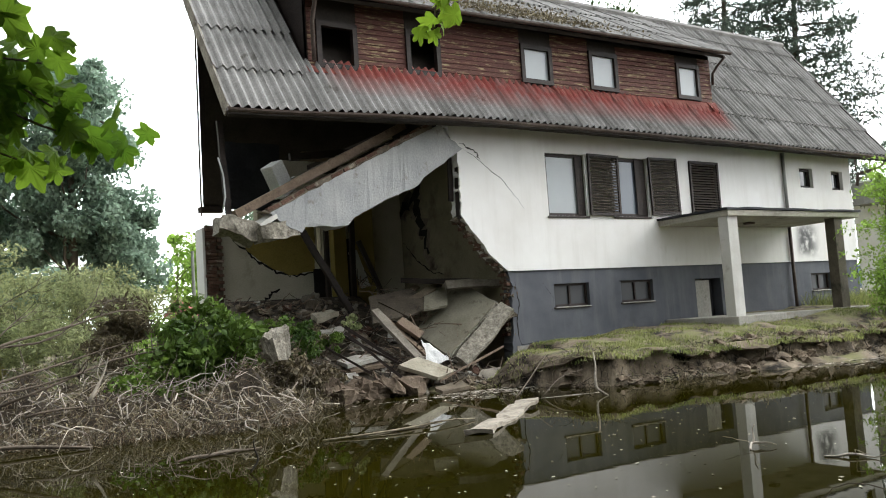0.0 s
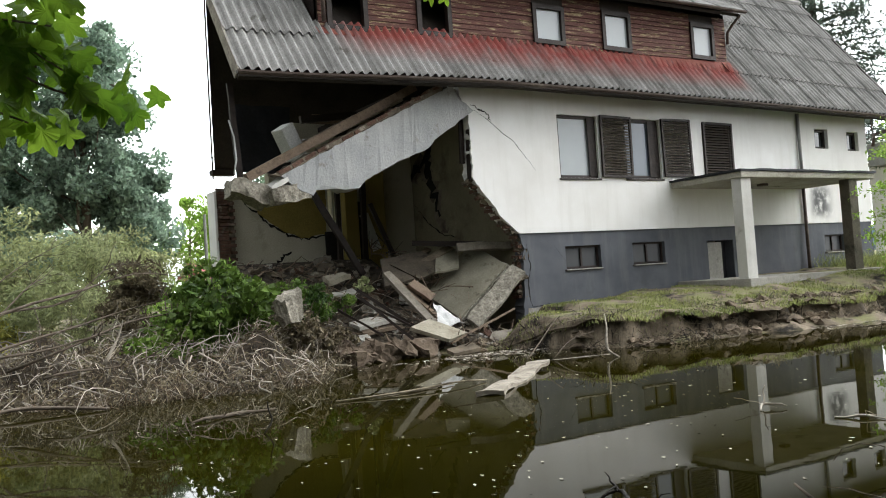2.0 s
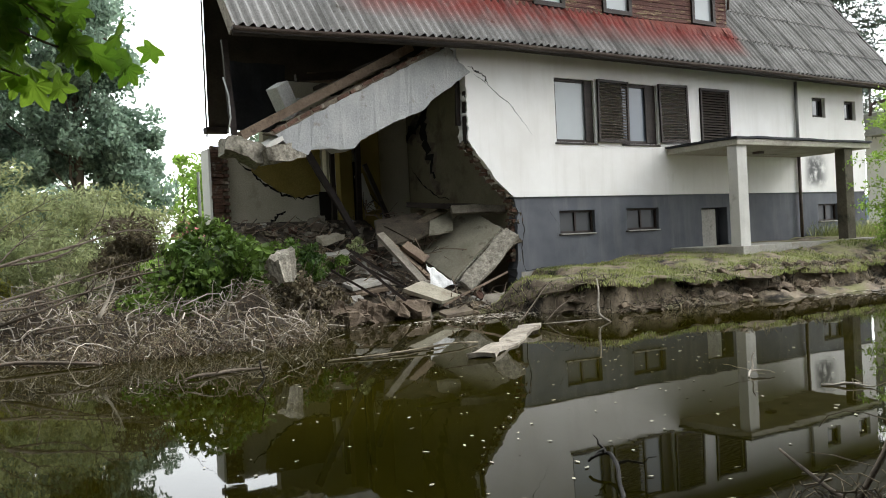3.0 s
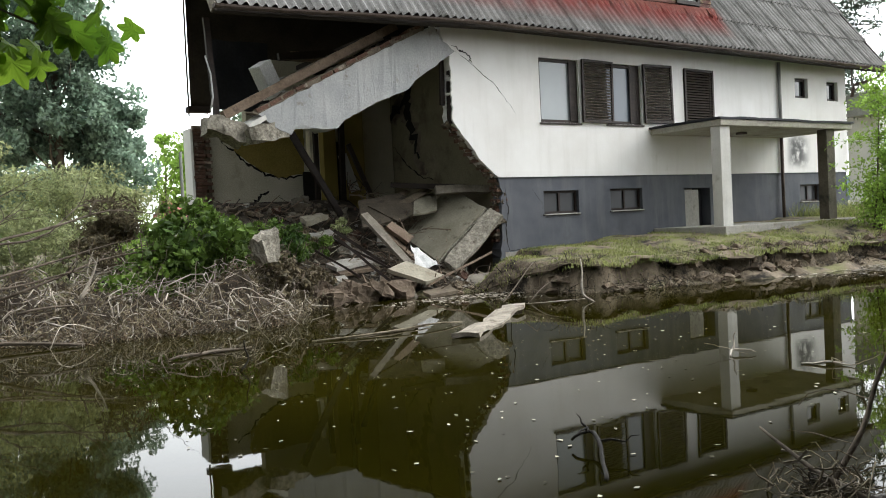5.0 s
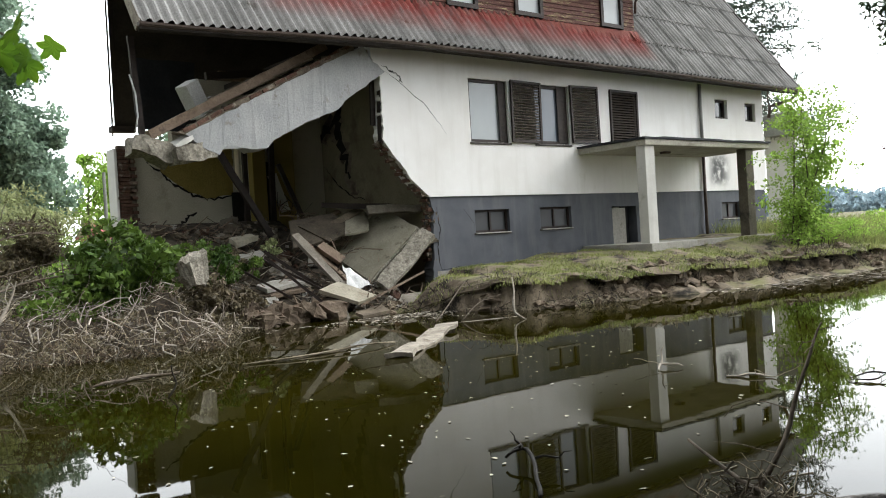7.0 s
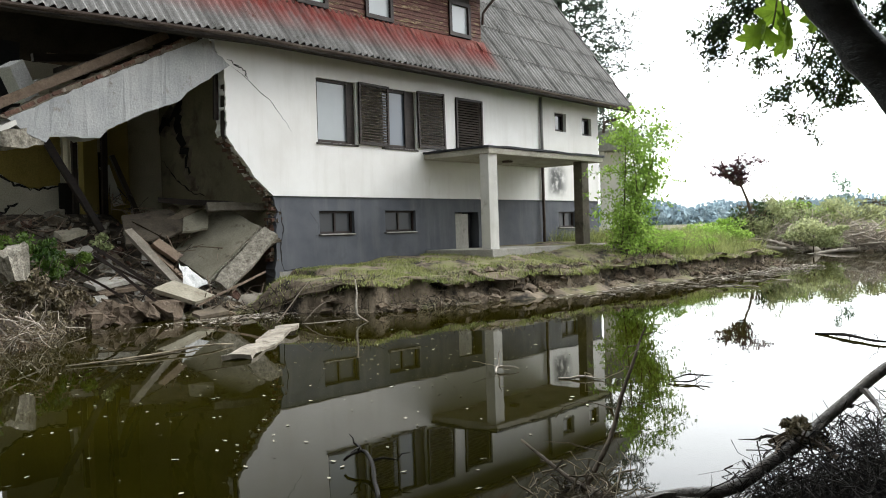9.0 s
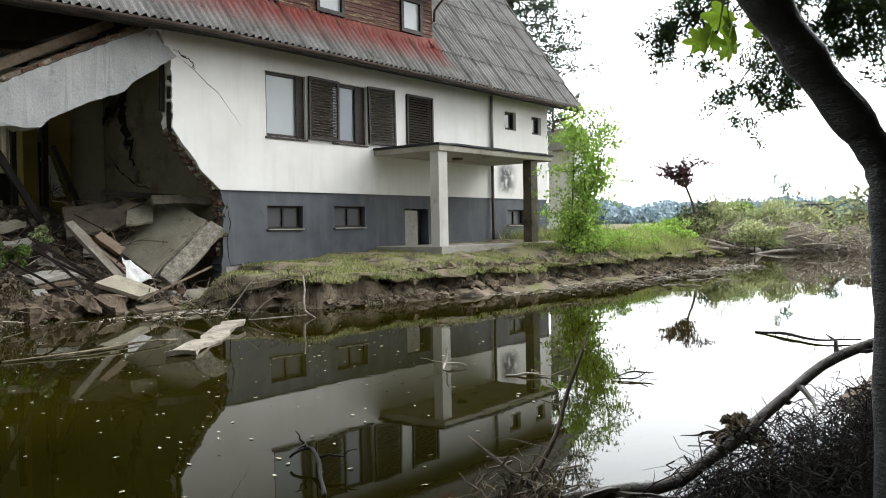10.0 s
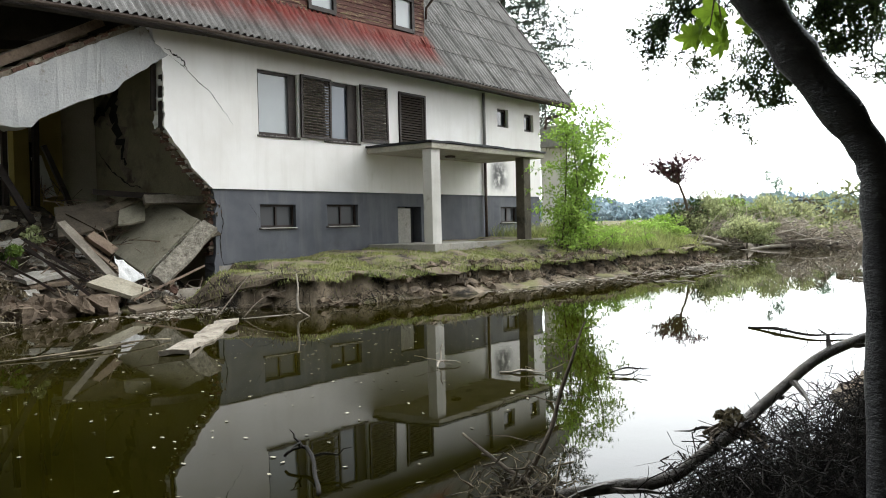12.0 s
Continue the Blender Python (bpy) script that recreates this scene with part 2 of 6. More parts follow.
def wall_stain(m):
    """A dark damp patch beside the downpipe and rising damp above the plinth line."""
    n, l = m.node_tree.nodes, m.node_tree.links
    b = n["Principled BSDF"]
    src = b.inputs["Base Color"].links[0].from_socket
    g = n.new("ShaderNodeNewGeometry")
    sp = n.new("ShaderNodeSeparateXYZ")
    l.new(g.outputs["Position"], sp.inputs[0])

    def rng(sock, a, c):
        r = n.new("ShaderNodeMapRange")
        r.interpolation_type = "SMOOTHSTEP"
        r.inputs[1].default_value, r.inputs[2].default_value = a, c
        l.new(sock, r.inputs[0])
        return r.outputs[0]

    def mul(a, c):
        k = n.new("ShaderNodeMath")
        k.operation = "MULTIPLY"
        l.new(a, k.inputs[0])
        l.new(c, k.inputs[1])
        return k.outputs[0]

    nz = n.new("ShaderNodeTexNoise")
    nz.inputs["Scale"].default_value, nz.inputs["Detail"].default_value = 3.5, 7.0
    l.new(g.outputs["Position"], nz.inputs["Vector"])
    f = mul(mul(rng(sp.outputs[0], 20.9, 21.3), rng(sp.outputs[0], 22.2, 21.6)), mul(rng(sp.outputs[2], 2.25, 2.6), rng(sp.outputs[2], 3.5, 3.0)))
    f = mul(f, rng(nz.outputs["Fac"], 0.3, 0.55))
    x = n.new("ShaderNodeMix")
    x.data_type = "RGBA"
    l.new(f, x.inputs[0])
    l.new(src, x.inputs[6])
    x.inputs[7].default_value = (0.13, 0.13, 0.13, 1)
    l.new(x.outputs[2], b.inputs["Base Color"])


wall_stain(PLASTER)


def glass_mat(name, tint, rough=0.03):
    m = bpy.data.materials.new(name)
    m.use_nodes = True
    b = m.node_tree.nodes["Principled BSDF"]
    b.inputs["Base Color"].default_value = (*tint, 1)
    b.inputs["Roughness"].default_value = rough
    b.inputs["Specular IOR Level"].default_value = 0.6
    return m


PANE = glass_mat("dark_glass", (0.02, 0.022, 0.025))
ENAMEL = mat("white_enamel", (0.5, 0.5, 0.49), (0.62, 0.62, 0.61), 1.5, 0.5, 0.0)


def water_mat():
    m = bpy.data.materials.new("murky_river_water")
    m.use_nodes = True
    n, l = m.node_tree.nodes, m.node_tree.links
    b = n["Principled BSDF"]
    b.inputs["Roughness"].default_value = 0.02
    b.inputs["IOR"].default_value = 1.33
    b.inputs["Specular IOR Level"].default_value = 0.2
    g = n.new("ShaderNodeNewGeometry")
    t = n.new("ShaderNodeTexNoise")
    t.inputs["Scale"].default_value, t.inputs["Detail"].default_value = 0.35, 5.0
    l.new(g.outputs["Position"], t.inputs["Vector"])
    r = n.new("ShaderNodeMapRange")
    r.inputs[1].default_value, r.inputs[2].default_value = 0.35, 0.7
    l.new(t.outputs["Fac"], r.inputs[0])
    x = n.new("ShaderNodeMix")
    x.data_type = "RGBA"
    x.inputs[6].default_value, x.inputs[7].default_value = (0.0065, 0.0058, 0.0004, 1), (0.016, 0.0135, 0.001, 1)
    l.new(r.outputs[0], x.inputs[0])
    l.new(x.outputs[2], b.inputs["Base Color"])
    t2 = n.new("ShaderNodeTexNoise")
    t2.inputs["Scale"].default_value, t2.inputs["Detail"].default_value = 1.5, 3.0
    l.new(g.outputs["Position"], t2.inputs["Vector"])
    bp = n.new("ShaderNodeBump")
    bp.inputs["Strength"].default_value, bp.inputs["Distance"].default_value = 0.05, 0.02
    l.new(t2.outputs["Fac"], bp.inputs["Height"])
    l.new(bp.outputs[0], b.inputs["Normal"])
    return m


WATER = water_mat()


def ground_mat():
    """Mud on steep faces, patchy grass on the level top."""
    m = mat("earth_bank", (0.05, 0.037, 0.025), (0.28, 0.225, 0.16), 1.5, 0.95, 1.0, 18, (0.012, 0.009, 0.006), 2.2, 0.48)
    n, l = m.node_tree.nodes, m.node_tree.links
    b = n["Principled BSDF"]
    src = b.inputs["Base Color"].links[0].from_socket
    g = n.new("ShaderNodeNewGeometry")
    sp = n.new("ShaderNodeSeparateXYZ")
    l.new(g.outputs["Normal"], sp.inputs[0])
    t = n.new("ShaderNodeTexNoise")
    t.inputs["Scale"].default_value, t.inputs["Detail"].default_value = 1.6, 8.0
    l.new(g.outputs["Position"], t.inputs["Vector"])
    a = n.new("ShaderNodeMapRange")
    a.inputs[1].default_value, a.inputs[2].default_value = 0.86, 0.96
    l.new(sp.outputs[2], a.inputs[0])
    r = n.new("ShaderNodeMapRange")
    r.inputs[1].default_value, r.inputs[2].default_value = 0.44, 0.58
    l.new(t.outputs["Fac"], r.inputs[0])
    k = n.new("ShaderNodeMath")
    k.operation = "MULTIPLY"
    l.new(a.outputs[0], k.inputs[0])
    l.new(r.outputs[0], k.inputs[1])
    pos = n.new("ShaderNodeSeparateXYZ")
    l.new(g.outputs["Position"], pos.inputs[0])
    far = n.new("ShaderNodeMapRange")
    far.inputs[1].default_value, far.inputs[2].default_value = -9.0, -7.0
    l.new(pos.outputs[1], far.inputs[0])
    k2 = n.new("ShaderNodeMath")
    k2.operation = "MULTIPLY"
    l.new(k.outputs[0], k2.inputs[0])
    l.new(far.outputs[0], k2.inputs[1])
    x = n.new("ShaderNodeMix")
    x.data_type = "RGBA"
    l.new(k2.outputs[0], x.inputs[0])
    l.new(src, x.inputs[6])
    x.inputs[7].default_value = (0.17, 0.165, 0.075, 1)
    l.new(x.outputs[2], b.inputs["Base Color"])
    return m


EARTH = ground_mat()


# ---------------------------------------------------------------- mesh helpers
def mesh_ob(name, verts, faces, material, parent=None, label="", smooth=False):
    me = bpy.data.meshes.new(name)
    me.from_pydata([tuple(v) for v in verts], [], faces)
    me.update()
    if material:
        me.materials.append(material)
    if smooth:
        me.polygons.foreach_set("use_smooth", [True] * len(me.polygons))
    ob = new(name, me)
    if parent:
        ob.parent = parent
    if label:
        tagged(ob, label)
    return ob


def part(name, bm, material, parent=None, label="", smooth=False):
    bmesh.ops.recalc_face_normals(bm, faces=bm.faces[:])
    me = bpy.data.meshes.new(name)
    bm.to_mesh(me)
    bm.free()
    if material:
        me.materials.append(material)
    if smooth:
        me.polygons.foreach_set("use_smooth", [True] * len(me.polygons))
    ob = new(name, me)
    if parent:
        ob.parent = parent
    if label:
        tagged(ob, label)
    return ob


def empty(name, label, category, group="", kind=""):
    return tagged(new(name), label, category, group, kind)


def add_box(bm, x0, x1, y0, y1, z0, z1, m=None, bevel=0.0):
    res = bmesh.ops.create_cube(bm, size=1.0)
    vs = res["verts"]
    for v in vs:
        v.co = Vector((x0 + (v.co.x + 0.5) * (x1 - x0), y0 + (v.co.y + 0.5) * (y1 - y0), z0 + (v.co.z + 0.5) * (z1 - z0)))
    if bevel:
        es = list({e for v in vs for e in v.link_edges})
        out = bmesh.ops.bevel(bm, geom=es, offset=bevel, segments=2, affect="EDGES", profile=0.6)
        vs = list({v for f in out["faces"] for v in f.verts} | {v for v in vs if v.is_valid})
    if m:
        for v in vs:
            v.co = m @ v.co
    return vs


def box(name, x0, x1, y0, y1, z0, z1, material, parent=None, label="", bevel=0.008, m=None):
    bm = bmesh.new()
    add_box(bm, x0, x1, y0, y1, z0, z1, m, bevel)
    return part(name, bm, material, parent, label)


def rough_box(name, size, m, material, parent=None, label="", rough=0.03, cuts=5, seed=0):
    """A broken slab or plank: a cut-up box with uneven faces and ragged ends."""
    bm = bmesh.new()
    add_box(bm, -size[0] / 2, size[0] / 2, -size[1] / 2, size[1] / 2, -size[2] / 2, size[2] / 2)
    bmesh.ops.subdivide_edges(bm, edges=bm.edges[:], cuts=cuts, use_grid_fill=True)
    for v in bm.verts:
        k = noise.noise_vector(v.co * 4 + Vector((seed * 7.3, seed, 3)))
        k2 = noise.noise_vector(v.co * 1.3 + Vector((seed, seed * 3.1, 9)))
        v.co += k * rough + k2 * rough * 1.5
    bm.transform(m)
    return part(name, bm, material, parent, label)


def tube_data(points, radii, sides=6):
    """Vertices and faces of one tapered limb."""
    pts = [Vector(q) for q in points]
    vs, fs = [], []
    u = None
    for i, q in enumerate(pts):
        d = (pts[min(i + 1, len(pts) - 1)] - pts[max(i - 1, 0)]).normalized()
        u = d.orthogonal().normalized() if u is None else (u - d * u.dot(d)).normalized()
        w = d.cross(u)
        for s in range(sides):
            a = 2 * math.pi * s / sides
            vs.append(q + (u * math.cos(a) + w * math.sin(a)) * radii[i])
        if i:
            for s in range(sides):
                fs.append(((i - 1) * sides + s, (i - 1) * sides + (s + 1) % sides, i * sides + (s + 1) % sides, i * sides + s))
    fs.append(tuple(range(sides))[::-1])
    fs.append(tuple(range((len(pts) - 1) * sides, len(pts) * sides)))
    return vs, fs


def join(chunks):
    vs, fs = [], []
    for v, f in chunks:
        o = len(vs)
        vs.extend(v)
        fs.extend([tuple(i + o for i in face) for face in f])
    return vs, fs


def limb(p0, p1, r0, r1, bend=0.1, steps=6, sides=6, rng=random, sag=0.0):
    p0, p1 = Vector(p0), Vector(p1)
    d = p1 - p0
    o1 = Vector((rng.uniform(-1, 1), rng.uniform(-1, 1), rng.uniform(-1, 1))) * d.length * bend
    o2 = Vector((rng.uniform(-1, 1), rng.uniform(-1, 1), rng.uniform(-1, 1))) * d.length * bend * 0.4
    pts = []
    for i in range(steps + 1):
        t = i / steps
        pts.append(p0 + d * t + o1 * math.sin(math.pi * t) + o2 * math.sin(3 * math.pi * t) - Vector((0, 0, sag * d.length * t * t)))
    return pts, tube_data(pts, [r0 + (r1 - r0) * i / steps for i in range(steps + 1)], sides)


def leaves(centres, size, seed, aspect=0.55, flat=0.0, droop=0.0):
    """Many bent leaf blades, one at each centre, as vertices and faces."""
    r = np.random.RandomState(seed)
    c = np.asarray(centres, dtype=float)
    k = len(c)
    a = r.normal(size=(k, 3))
    a[:, 2] = a[:, 2] * (1 - flat) - droop
    a /= np.linalg.norm(a, axis=1)[:, None] + 1e-9
    b = r.normal(size=(k, 3))
    b -= (b * a).sum(1)[:, None] * a
    b /= np.linalg.norm(b, axis=1)[:, None] + 1e-9
    nrm = np.cross(a, b)
    s = (size * r.uniform(0.6, 1.3, k))[:, None]
    v = np.stack([c - a * s * 0.5, c + b * s * aspect * 0.5 + nrm * s * 0.08, c + a * s * 0.5, c - b * s * aspect * 0.5 + nrm * s * 0.08], 1).reshape(-1, 3)
    f = np.arange(k * 4).reshape(k, 4)
    return v, f


def leaf_ob(name, centres, size, seed, material, parent=None, label="", **kw):
    v, f = leaves(centres, size, seed, **kw)
    me = bpy.data.meshes.new(name)
    me.from_pydata(v.tolist(), [], f.tolist())
    me.materials.append(material)
    ob = new(name, me)
    if parent:
        ob.parent = parent
    if label:
        tagged(ob, label)
    return ob


def clump_points(r, centre, radius, count, hollow=0.5):
    """Points in an uneven clump, denser towards its skin."""
    d = r.normal(size=(count, 3))
    d /= np.linalg.norm(d, axis=1)[:, None]
    q = hollow + (1 - hollow) * r.uniform(0, 1, (count, 1)) ** 0.5
    return np.asarray(centre) + d * q * np.asarray(radius)


def crown_points(r, centre, radius, clumps, per, spread=0.85, small=0.28):
    """A crown of many small clumps with gaps between them."""
    out = []
    for _ in range(clumps):
        d = r.normal(size=3)
        d /= np.linalg.norm(d)
        q = spread * r.uniform(0.25, 1.0) ** 0.6
        c = np.asarray(centre) + d * q * np.asarray(radius)
        s = small * r.uniform(0.6, 1.4)
        out.append(clump_points(r, c, np.asarray(radius) * s * np.array([1, 1, 0.7]), per, 0.3))
    return np.concatenate(out)


# ---------------------------------------------------------------- ground and water
def smooth(a, b, x):
    t = min(1.0, max(0.0, (x - a) / (b - a)))
    return t * t * (3 - 2 * t)


def lerp_table(x, table):
    for (x0, v0), (x1, v1) in zip(table, table[1:]):
        if x <= x1:
            return v0 + (v1 - v0) * max(0.0, (x - x0)) / (x1 - x0)
    return table[-1][1]


FAR_BANK = [(-60, 6), (-6, 4), (-1, 1.5), (2, -1.6), (4.8, -2.2), (5.8, -0.6), (7.0, -0.2), (8.8, -0.5), (9.5, -0.9), (10.0, -2.8), (10.7, -3.5), (17, -3.95),
            (25, -4.4), (27.5, -4.3), (29.5, -2.5), (33, 0.3), (37.5, 0.3), (40.5, -4.0), (42.5, -9.0), (60, -14), (90, -18)]
NEAR_BANK = [(-60, -11), (-3, -12.2), (1.2, -12.9), (3.2, -12.75), (5, -12.2), (8, -11.6), (12, -11.6), (20, -15), (40, -30), (120, -90)]


def ground_height(x, y):
    yb = lerp_table(x, FAR_BANK) + 0.4 * noise.noise((x * 0.7, 1.5, 0)) + 0.28 * noise.noise((x * 1.9, 4.5, 0)) + 0.1 * noise.noise((x * 6.1, 3.5, 0))
    d = y - yb
    n = noise.noise((x * 0.8, y * 0.8, 2)) * 0.06 + noise.noise((x * 3, y * 3, 5)) * 0.03
    if d > -1.5:
        top = 0.5 + 0.1 * noise.noise((x * 1.1, 6.2, 0)) + 0.35 * smooth(9, 20, x) * smooth(0, 3.0, d)
        top += 0.12 * smooth(0, 3, d)
        sh = 0.1 + 0.2 * smooth(12, 13.5, x) + 0.16 * smooth(0.0, 0.5, noise.noise((x * 0.6, 8.5, 0)) + 0.15)
        face = sh * smooth(-0.85, -0.05, d) + (1 - sh) * smooth(-0.02, 0.13, d + 0.05 * noise.noise((x * 6, 2.5, 0)))
        bank = -0.12 + (top + 0.12) * face
        soft = -0.15 + 0.75 * smooth(-1.2, 3.0, d) + 0.5 * smooth(3, 12, d)
        k = smooth(9.4, 10.1, x) * (1 - smooth(26.5, 29.5, x))
        z = bank * k + soft * (1 - k)
        if 8.5 < x < 11.6 and y > -1.4:
            z = z + (0.06 - z) * smooth(11.5, 10.9, x) * smooth(-1.3, -0.7, y)
        if 5.2 < x < 11.1 and -0.3 < y < 4.9:
            z = 0.1 + 0.5 * smooth(0.5, 4.5, y) * smooth(11, 8, x) + 0.05 * noise.noise((x * 2, y * 2, 1))
        far = smooth(30, 80, max(x, y))
        return z + n * (1 if d > 0 else 0.5) + 0.4 * far
    yn = lerp_table(x, NEAR_BANK) + 0.3 * noise.noise((x * 0.9, 7.5, 0))
    e = yn - y
    if e > -1.2:
        k = smooth(1.5, 5, x)
        return -0.3 + 0.38 * smooth(-0.3, 1.2, e) + k * 0.3 * smooth(0.6, 3.5, e) + n
    return -0.8


def axis(spans):
    out = []
    for a, b, step in spans:
        k = max(1, round((b - a) / step))
        out += [a + (b - a) * i / k for i in range(k)]
    return out + [spans[-1][1]]


GX = axis([(-600, -60, 60), (-60, -8, 4), (-8, 2, 0.5), (2, 9, 0.2), (9, 30, 0.11), (30, 60, 1.0), (60, 140, 8), (140, 900, 80)])
GY = axis([(-700, -60, 70), (-60, -16, 4), (-16, -6, 0.3), (-6, -5, 0.15), (-5, -2.6, 0.06), (-2.6, 1, 0.2), (1, 8, 0.5), (8, 40, 2.0), (40, 120, 10), (120, 900, 80)])
gv = [(x, y, ground_height(x, y)) for y in GY for x in GX]
w = len(GX)
gf = [(j * w + i, j * w + i + 1, (j + 1) * w + i + 1, (j + 1) * w + i) for j in range(len(GY) - 1) for i in range(w - 1)]
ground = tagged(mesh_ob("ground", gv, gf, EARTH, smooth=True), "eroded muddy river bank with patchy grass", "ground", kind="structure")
bm = bmesh.new()
bmesh.ops.create_grid(bm, x_segments=2, y_segments=2, size=900)
tagged(part("water", bm, WATER), "still murky olive-brown river water", "water", kind="structure")

# ---------------------------------------------------------------- the house
house = empty("house", "half-collapsed white rendered house with grey plinth and corrugated roof", "house")
SLOPE = 1.355
EAVE_Y, RIDGE_Y = -0.62, 2.58
X_LEFT, X_RIGHT, X_GABLE = 4.85, 25.1, 23.95
WALL_T = 0.34
Z_PLINTH = 2.22


def eave_z(x):
    """The eave sags towards the broken corner."""
    return 5.24 - 0.2 * smooth(10.5, 4.5, x) - 0.05 * smooth(18, 25, x)


def roof_z(x, y):
    return eave_z(x) + (y - EAVE_Y) * SLOPE


def break_x(z):
    """Where the front wall has torn off, by height."""
    base = lerp_table(z, [(-0.3, 10.95), (0.7, 10.98), (1.9, 11.08), (2.22, 10.95), (2.4, 10.72), (3.3, 9.93), (3.4, 9.88), (4.7, 9.9), (4.85, 9.75), (5.6, 9.62)])
    return base + 0.05 * noise.noise((z * 6, 0.3, 0)) + 0.035 * noise.noise((z * 17, 5.3, 0))


def wall_cells(name, xs, zs, solid, y0, y1, material, parent, edge=None, label=""):
    """A wall with openings: cells of a grid that are solid, with reveals round every hole."""
    vs, fs, idx = [], [], {}

    def vert(i, k, y):
        key = (i, k, y)
        if key not in idx:
            idx[key] = len(vs)
            x = edge(zs[k]) + (0.03 * noise.noise((zs[k] * 9, y * 9, 0))) if edge and i == 0 else xs[i]
            vs.append((x, y, zs[k]))
        return idx[key]

    nx_, nz_ = len(xs) - 1, len(zs) - 1
    ok = lambda i, k: 0 <= i < nx_ and 0 <= k < nz_ and solid((xs[i] + xs[i + 1]) / 2, (zs[k] + zs[k + 1]) / 2)
    for i in range(nx_):
        for k in range(nz_):
            if not ok(i, k):
                continue
            fs.append((vert(i, k, y0), vert(i + 1, k, y0), vert(i + 1, k + 1, y0), vert(i, k + 1, y0)))
            fs.append((vert(i, k, y1), vert(i, k + 1, y1), vert(i + 1, k + 1, y1), vert(i + 1, k, y1)))
            if not ok(i - 1, k):
                fs.append((vert(i, k, y0), vert(i, k + 1, y0), vert(i, k + 1, y1), vert(i, k, y1)))
            if not ok(i + 1, k):
                fs.append((vert(i + 1, k, y0), vert(i + 1, k, y1), vert(i + 1, k + 1, y1), vert(i + 1, k + 1, y0)))
            if not ok(i, k - 1):
                fs.append((vert(i, k, y0), vert(i, k, y1), vert(i + 1, k, y1), vert(i + 1, k, y0)))
            if not ok(i, k + 1):
                fs.append((vert(i, k + 1, y0), vert(i + 1, k + 1, y0), vert(i + 1, k + 1, y1), vert(i, k + 1, y1)))
    return mesh_ob(name, vs, fs, material, parent, label)


UPPER = [(12.21, 13.36, 3.4, 4.8), (14.21, 15.36, 3.4, 4.8), (16.86, 17.97, 3.42, 4.82), (21.47, 22.08, 4.29, 4.84), (22.99, 23.55, 4.26, 4.81)]
LOWER = [(12.22, 13.25, 1.41, 1.91), (14.24, 15.29, 1.42, 1.92), (21.6, 22.52, 1.42, 1.89), (16.79, 17.75, 0.9, 1.88)]


def open_in(holes):
    return lambda x, z: not any(a < x < b and c < z < d for a, b, c, d in holes)


def cuts(lo, hi, vals, step):
    out = sorted({round(v, 4) for v in [lo, hi, *vals]})
    full = []
    for a, b in zip(out, out[1:]):
        k = max(1, round((b - a) / step))
        full += [a + (b - a) * i / k for i in range(k)]
    return full + [hi]


wall_cells("wall_front", [0.0] + cuts(11.3, X_GABLE, [v for h in UPPER for v in h[:2]], 1.5),
           cuts(Z_PLINTH, 5.6, [v for h in UPPER for v in h[2:]], 0.07), open_in(UPPER), 0.0, WALL_T, PLASTER, house, break_x, "white rendered front wall, torn at its edge")
wall_cells("plinth_wall", [0.0] + cuts(11.3, X_GABLE - 0.02, [v for h in LOWER for v in h[:2]], 1.5),
           cuts(-0.3, Z_PLINTH, [v for h in LOWER for v in h[2:]], 0.09), open_in(LOWER), 0.04, WALL_T, PLINTH, house, break_x, "dark grey painted plinth wall")
rough_box("foundation", (2.3, 0.2, 0.9), pose(12.25, 0.12, 0.2), CONCRETE, house, "raw grey concrete foundation under the plinth", 0.012, 12, 44)
bm = bmesh.new()
vs = [bm.verts.new(q) for q in ((X_GABLE - 0.003, 0.343, -0.3), (X_GABLE - 0.003, 5.1, -0.3), (X_GABLE - 0.003, 5.1, 5.2), (X_GABLE - 0.003, RIDGE_Y, 9.3), (X_GABLE - 0.003, 0.343, 6.3))]
f = bm.faces.new(vs)
ex = bmesh.ops.extrude_face_region(bm, geom=[f])
for v in [g for g in ex["geom"] if isinstance(g, bmesh.types.BMVert)]:
    v.co.x -= 0.3
part("wall_gable", bm, PLASTER, house)
# rear wall, small window to the sky; the torn doorway is black boxes
REAR_HOLES = [(8.76, 8.86, 2.75, 3.72), (8.92, 9.02, 2.75, 3.72), (6.4, 7.3, 3.72, 5.3)]
wall_cells("wall_rear", cuts(6.4, X_GABLE - 0.31, [v for h in REAR_HOLES for v in h[:2]], 1.0), cuts(-0.2, 5.3, [v for h in REAR_HOLES for v in h[2:]], 0.5),
           open_in(REAR_HOLES), 4.5, 4.75, PLASTER_LT, house, None, "dirty cream interior plaster, cracked")
box("yellow_wall", 9.06, 9.4, 4.2, 4.44, 1.2, 4.9, YELLOW, house)
box("yellow_wall", 9.6, 10.2, 4.3, 4.44, 1.2, 4.9, YELLOW, house)
# cross wall behind the torn edge; its ragged far hole is flat black strips
TW_HOLE = []
cross = wall_cells("wall_cross", cuts(0.36, 4.48, [], 0.5), cuts(-0.2, 5.25, [], 0.5), open_in(TW_HOLE), 0.0, 0.2, PLASTER_SHADED, house, None, "interior cross wall, room shade put into its plaster colour")
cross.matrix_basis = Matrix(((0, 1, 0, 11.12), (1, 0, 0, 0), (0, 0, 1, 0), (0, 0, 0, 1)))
box("attic_floor", 9.9, X_GABLE - 0.31, 0.36, 4.48, 5.26, 5.42, DARKBOARD, house)
box("ceiling_remnant", 8.6, 9.85, 1.2, 4.48, 5.0, 5.2, DARKBOARD, house)

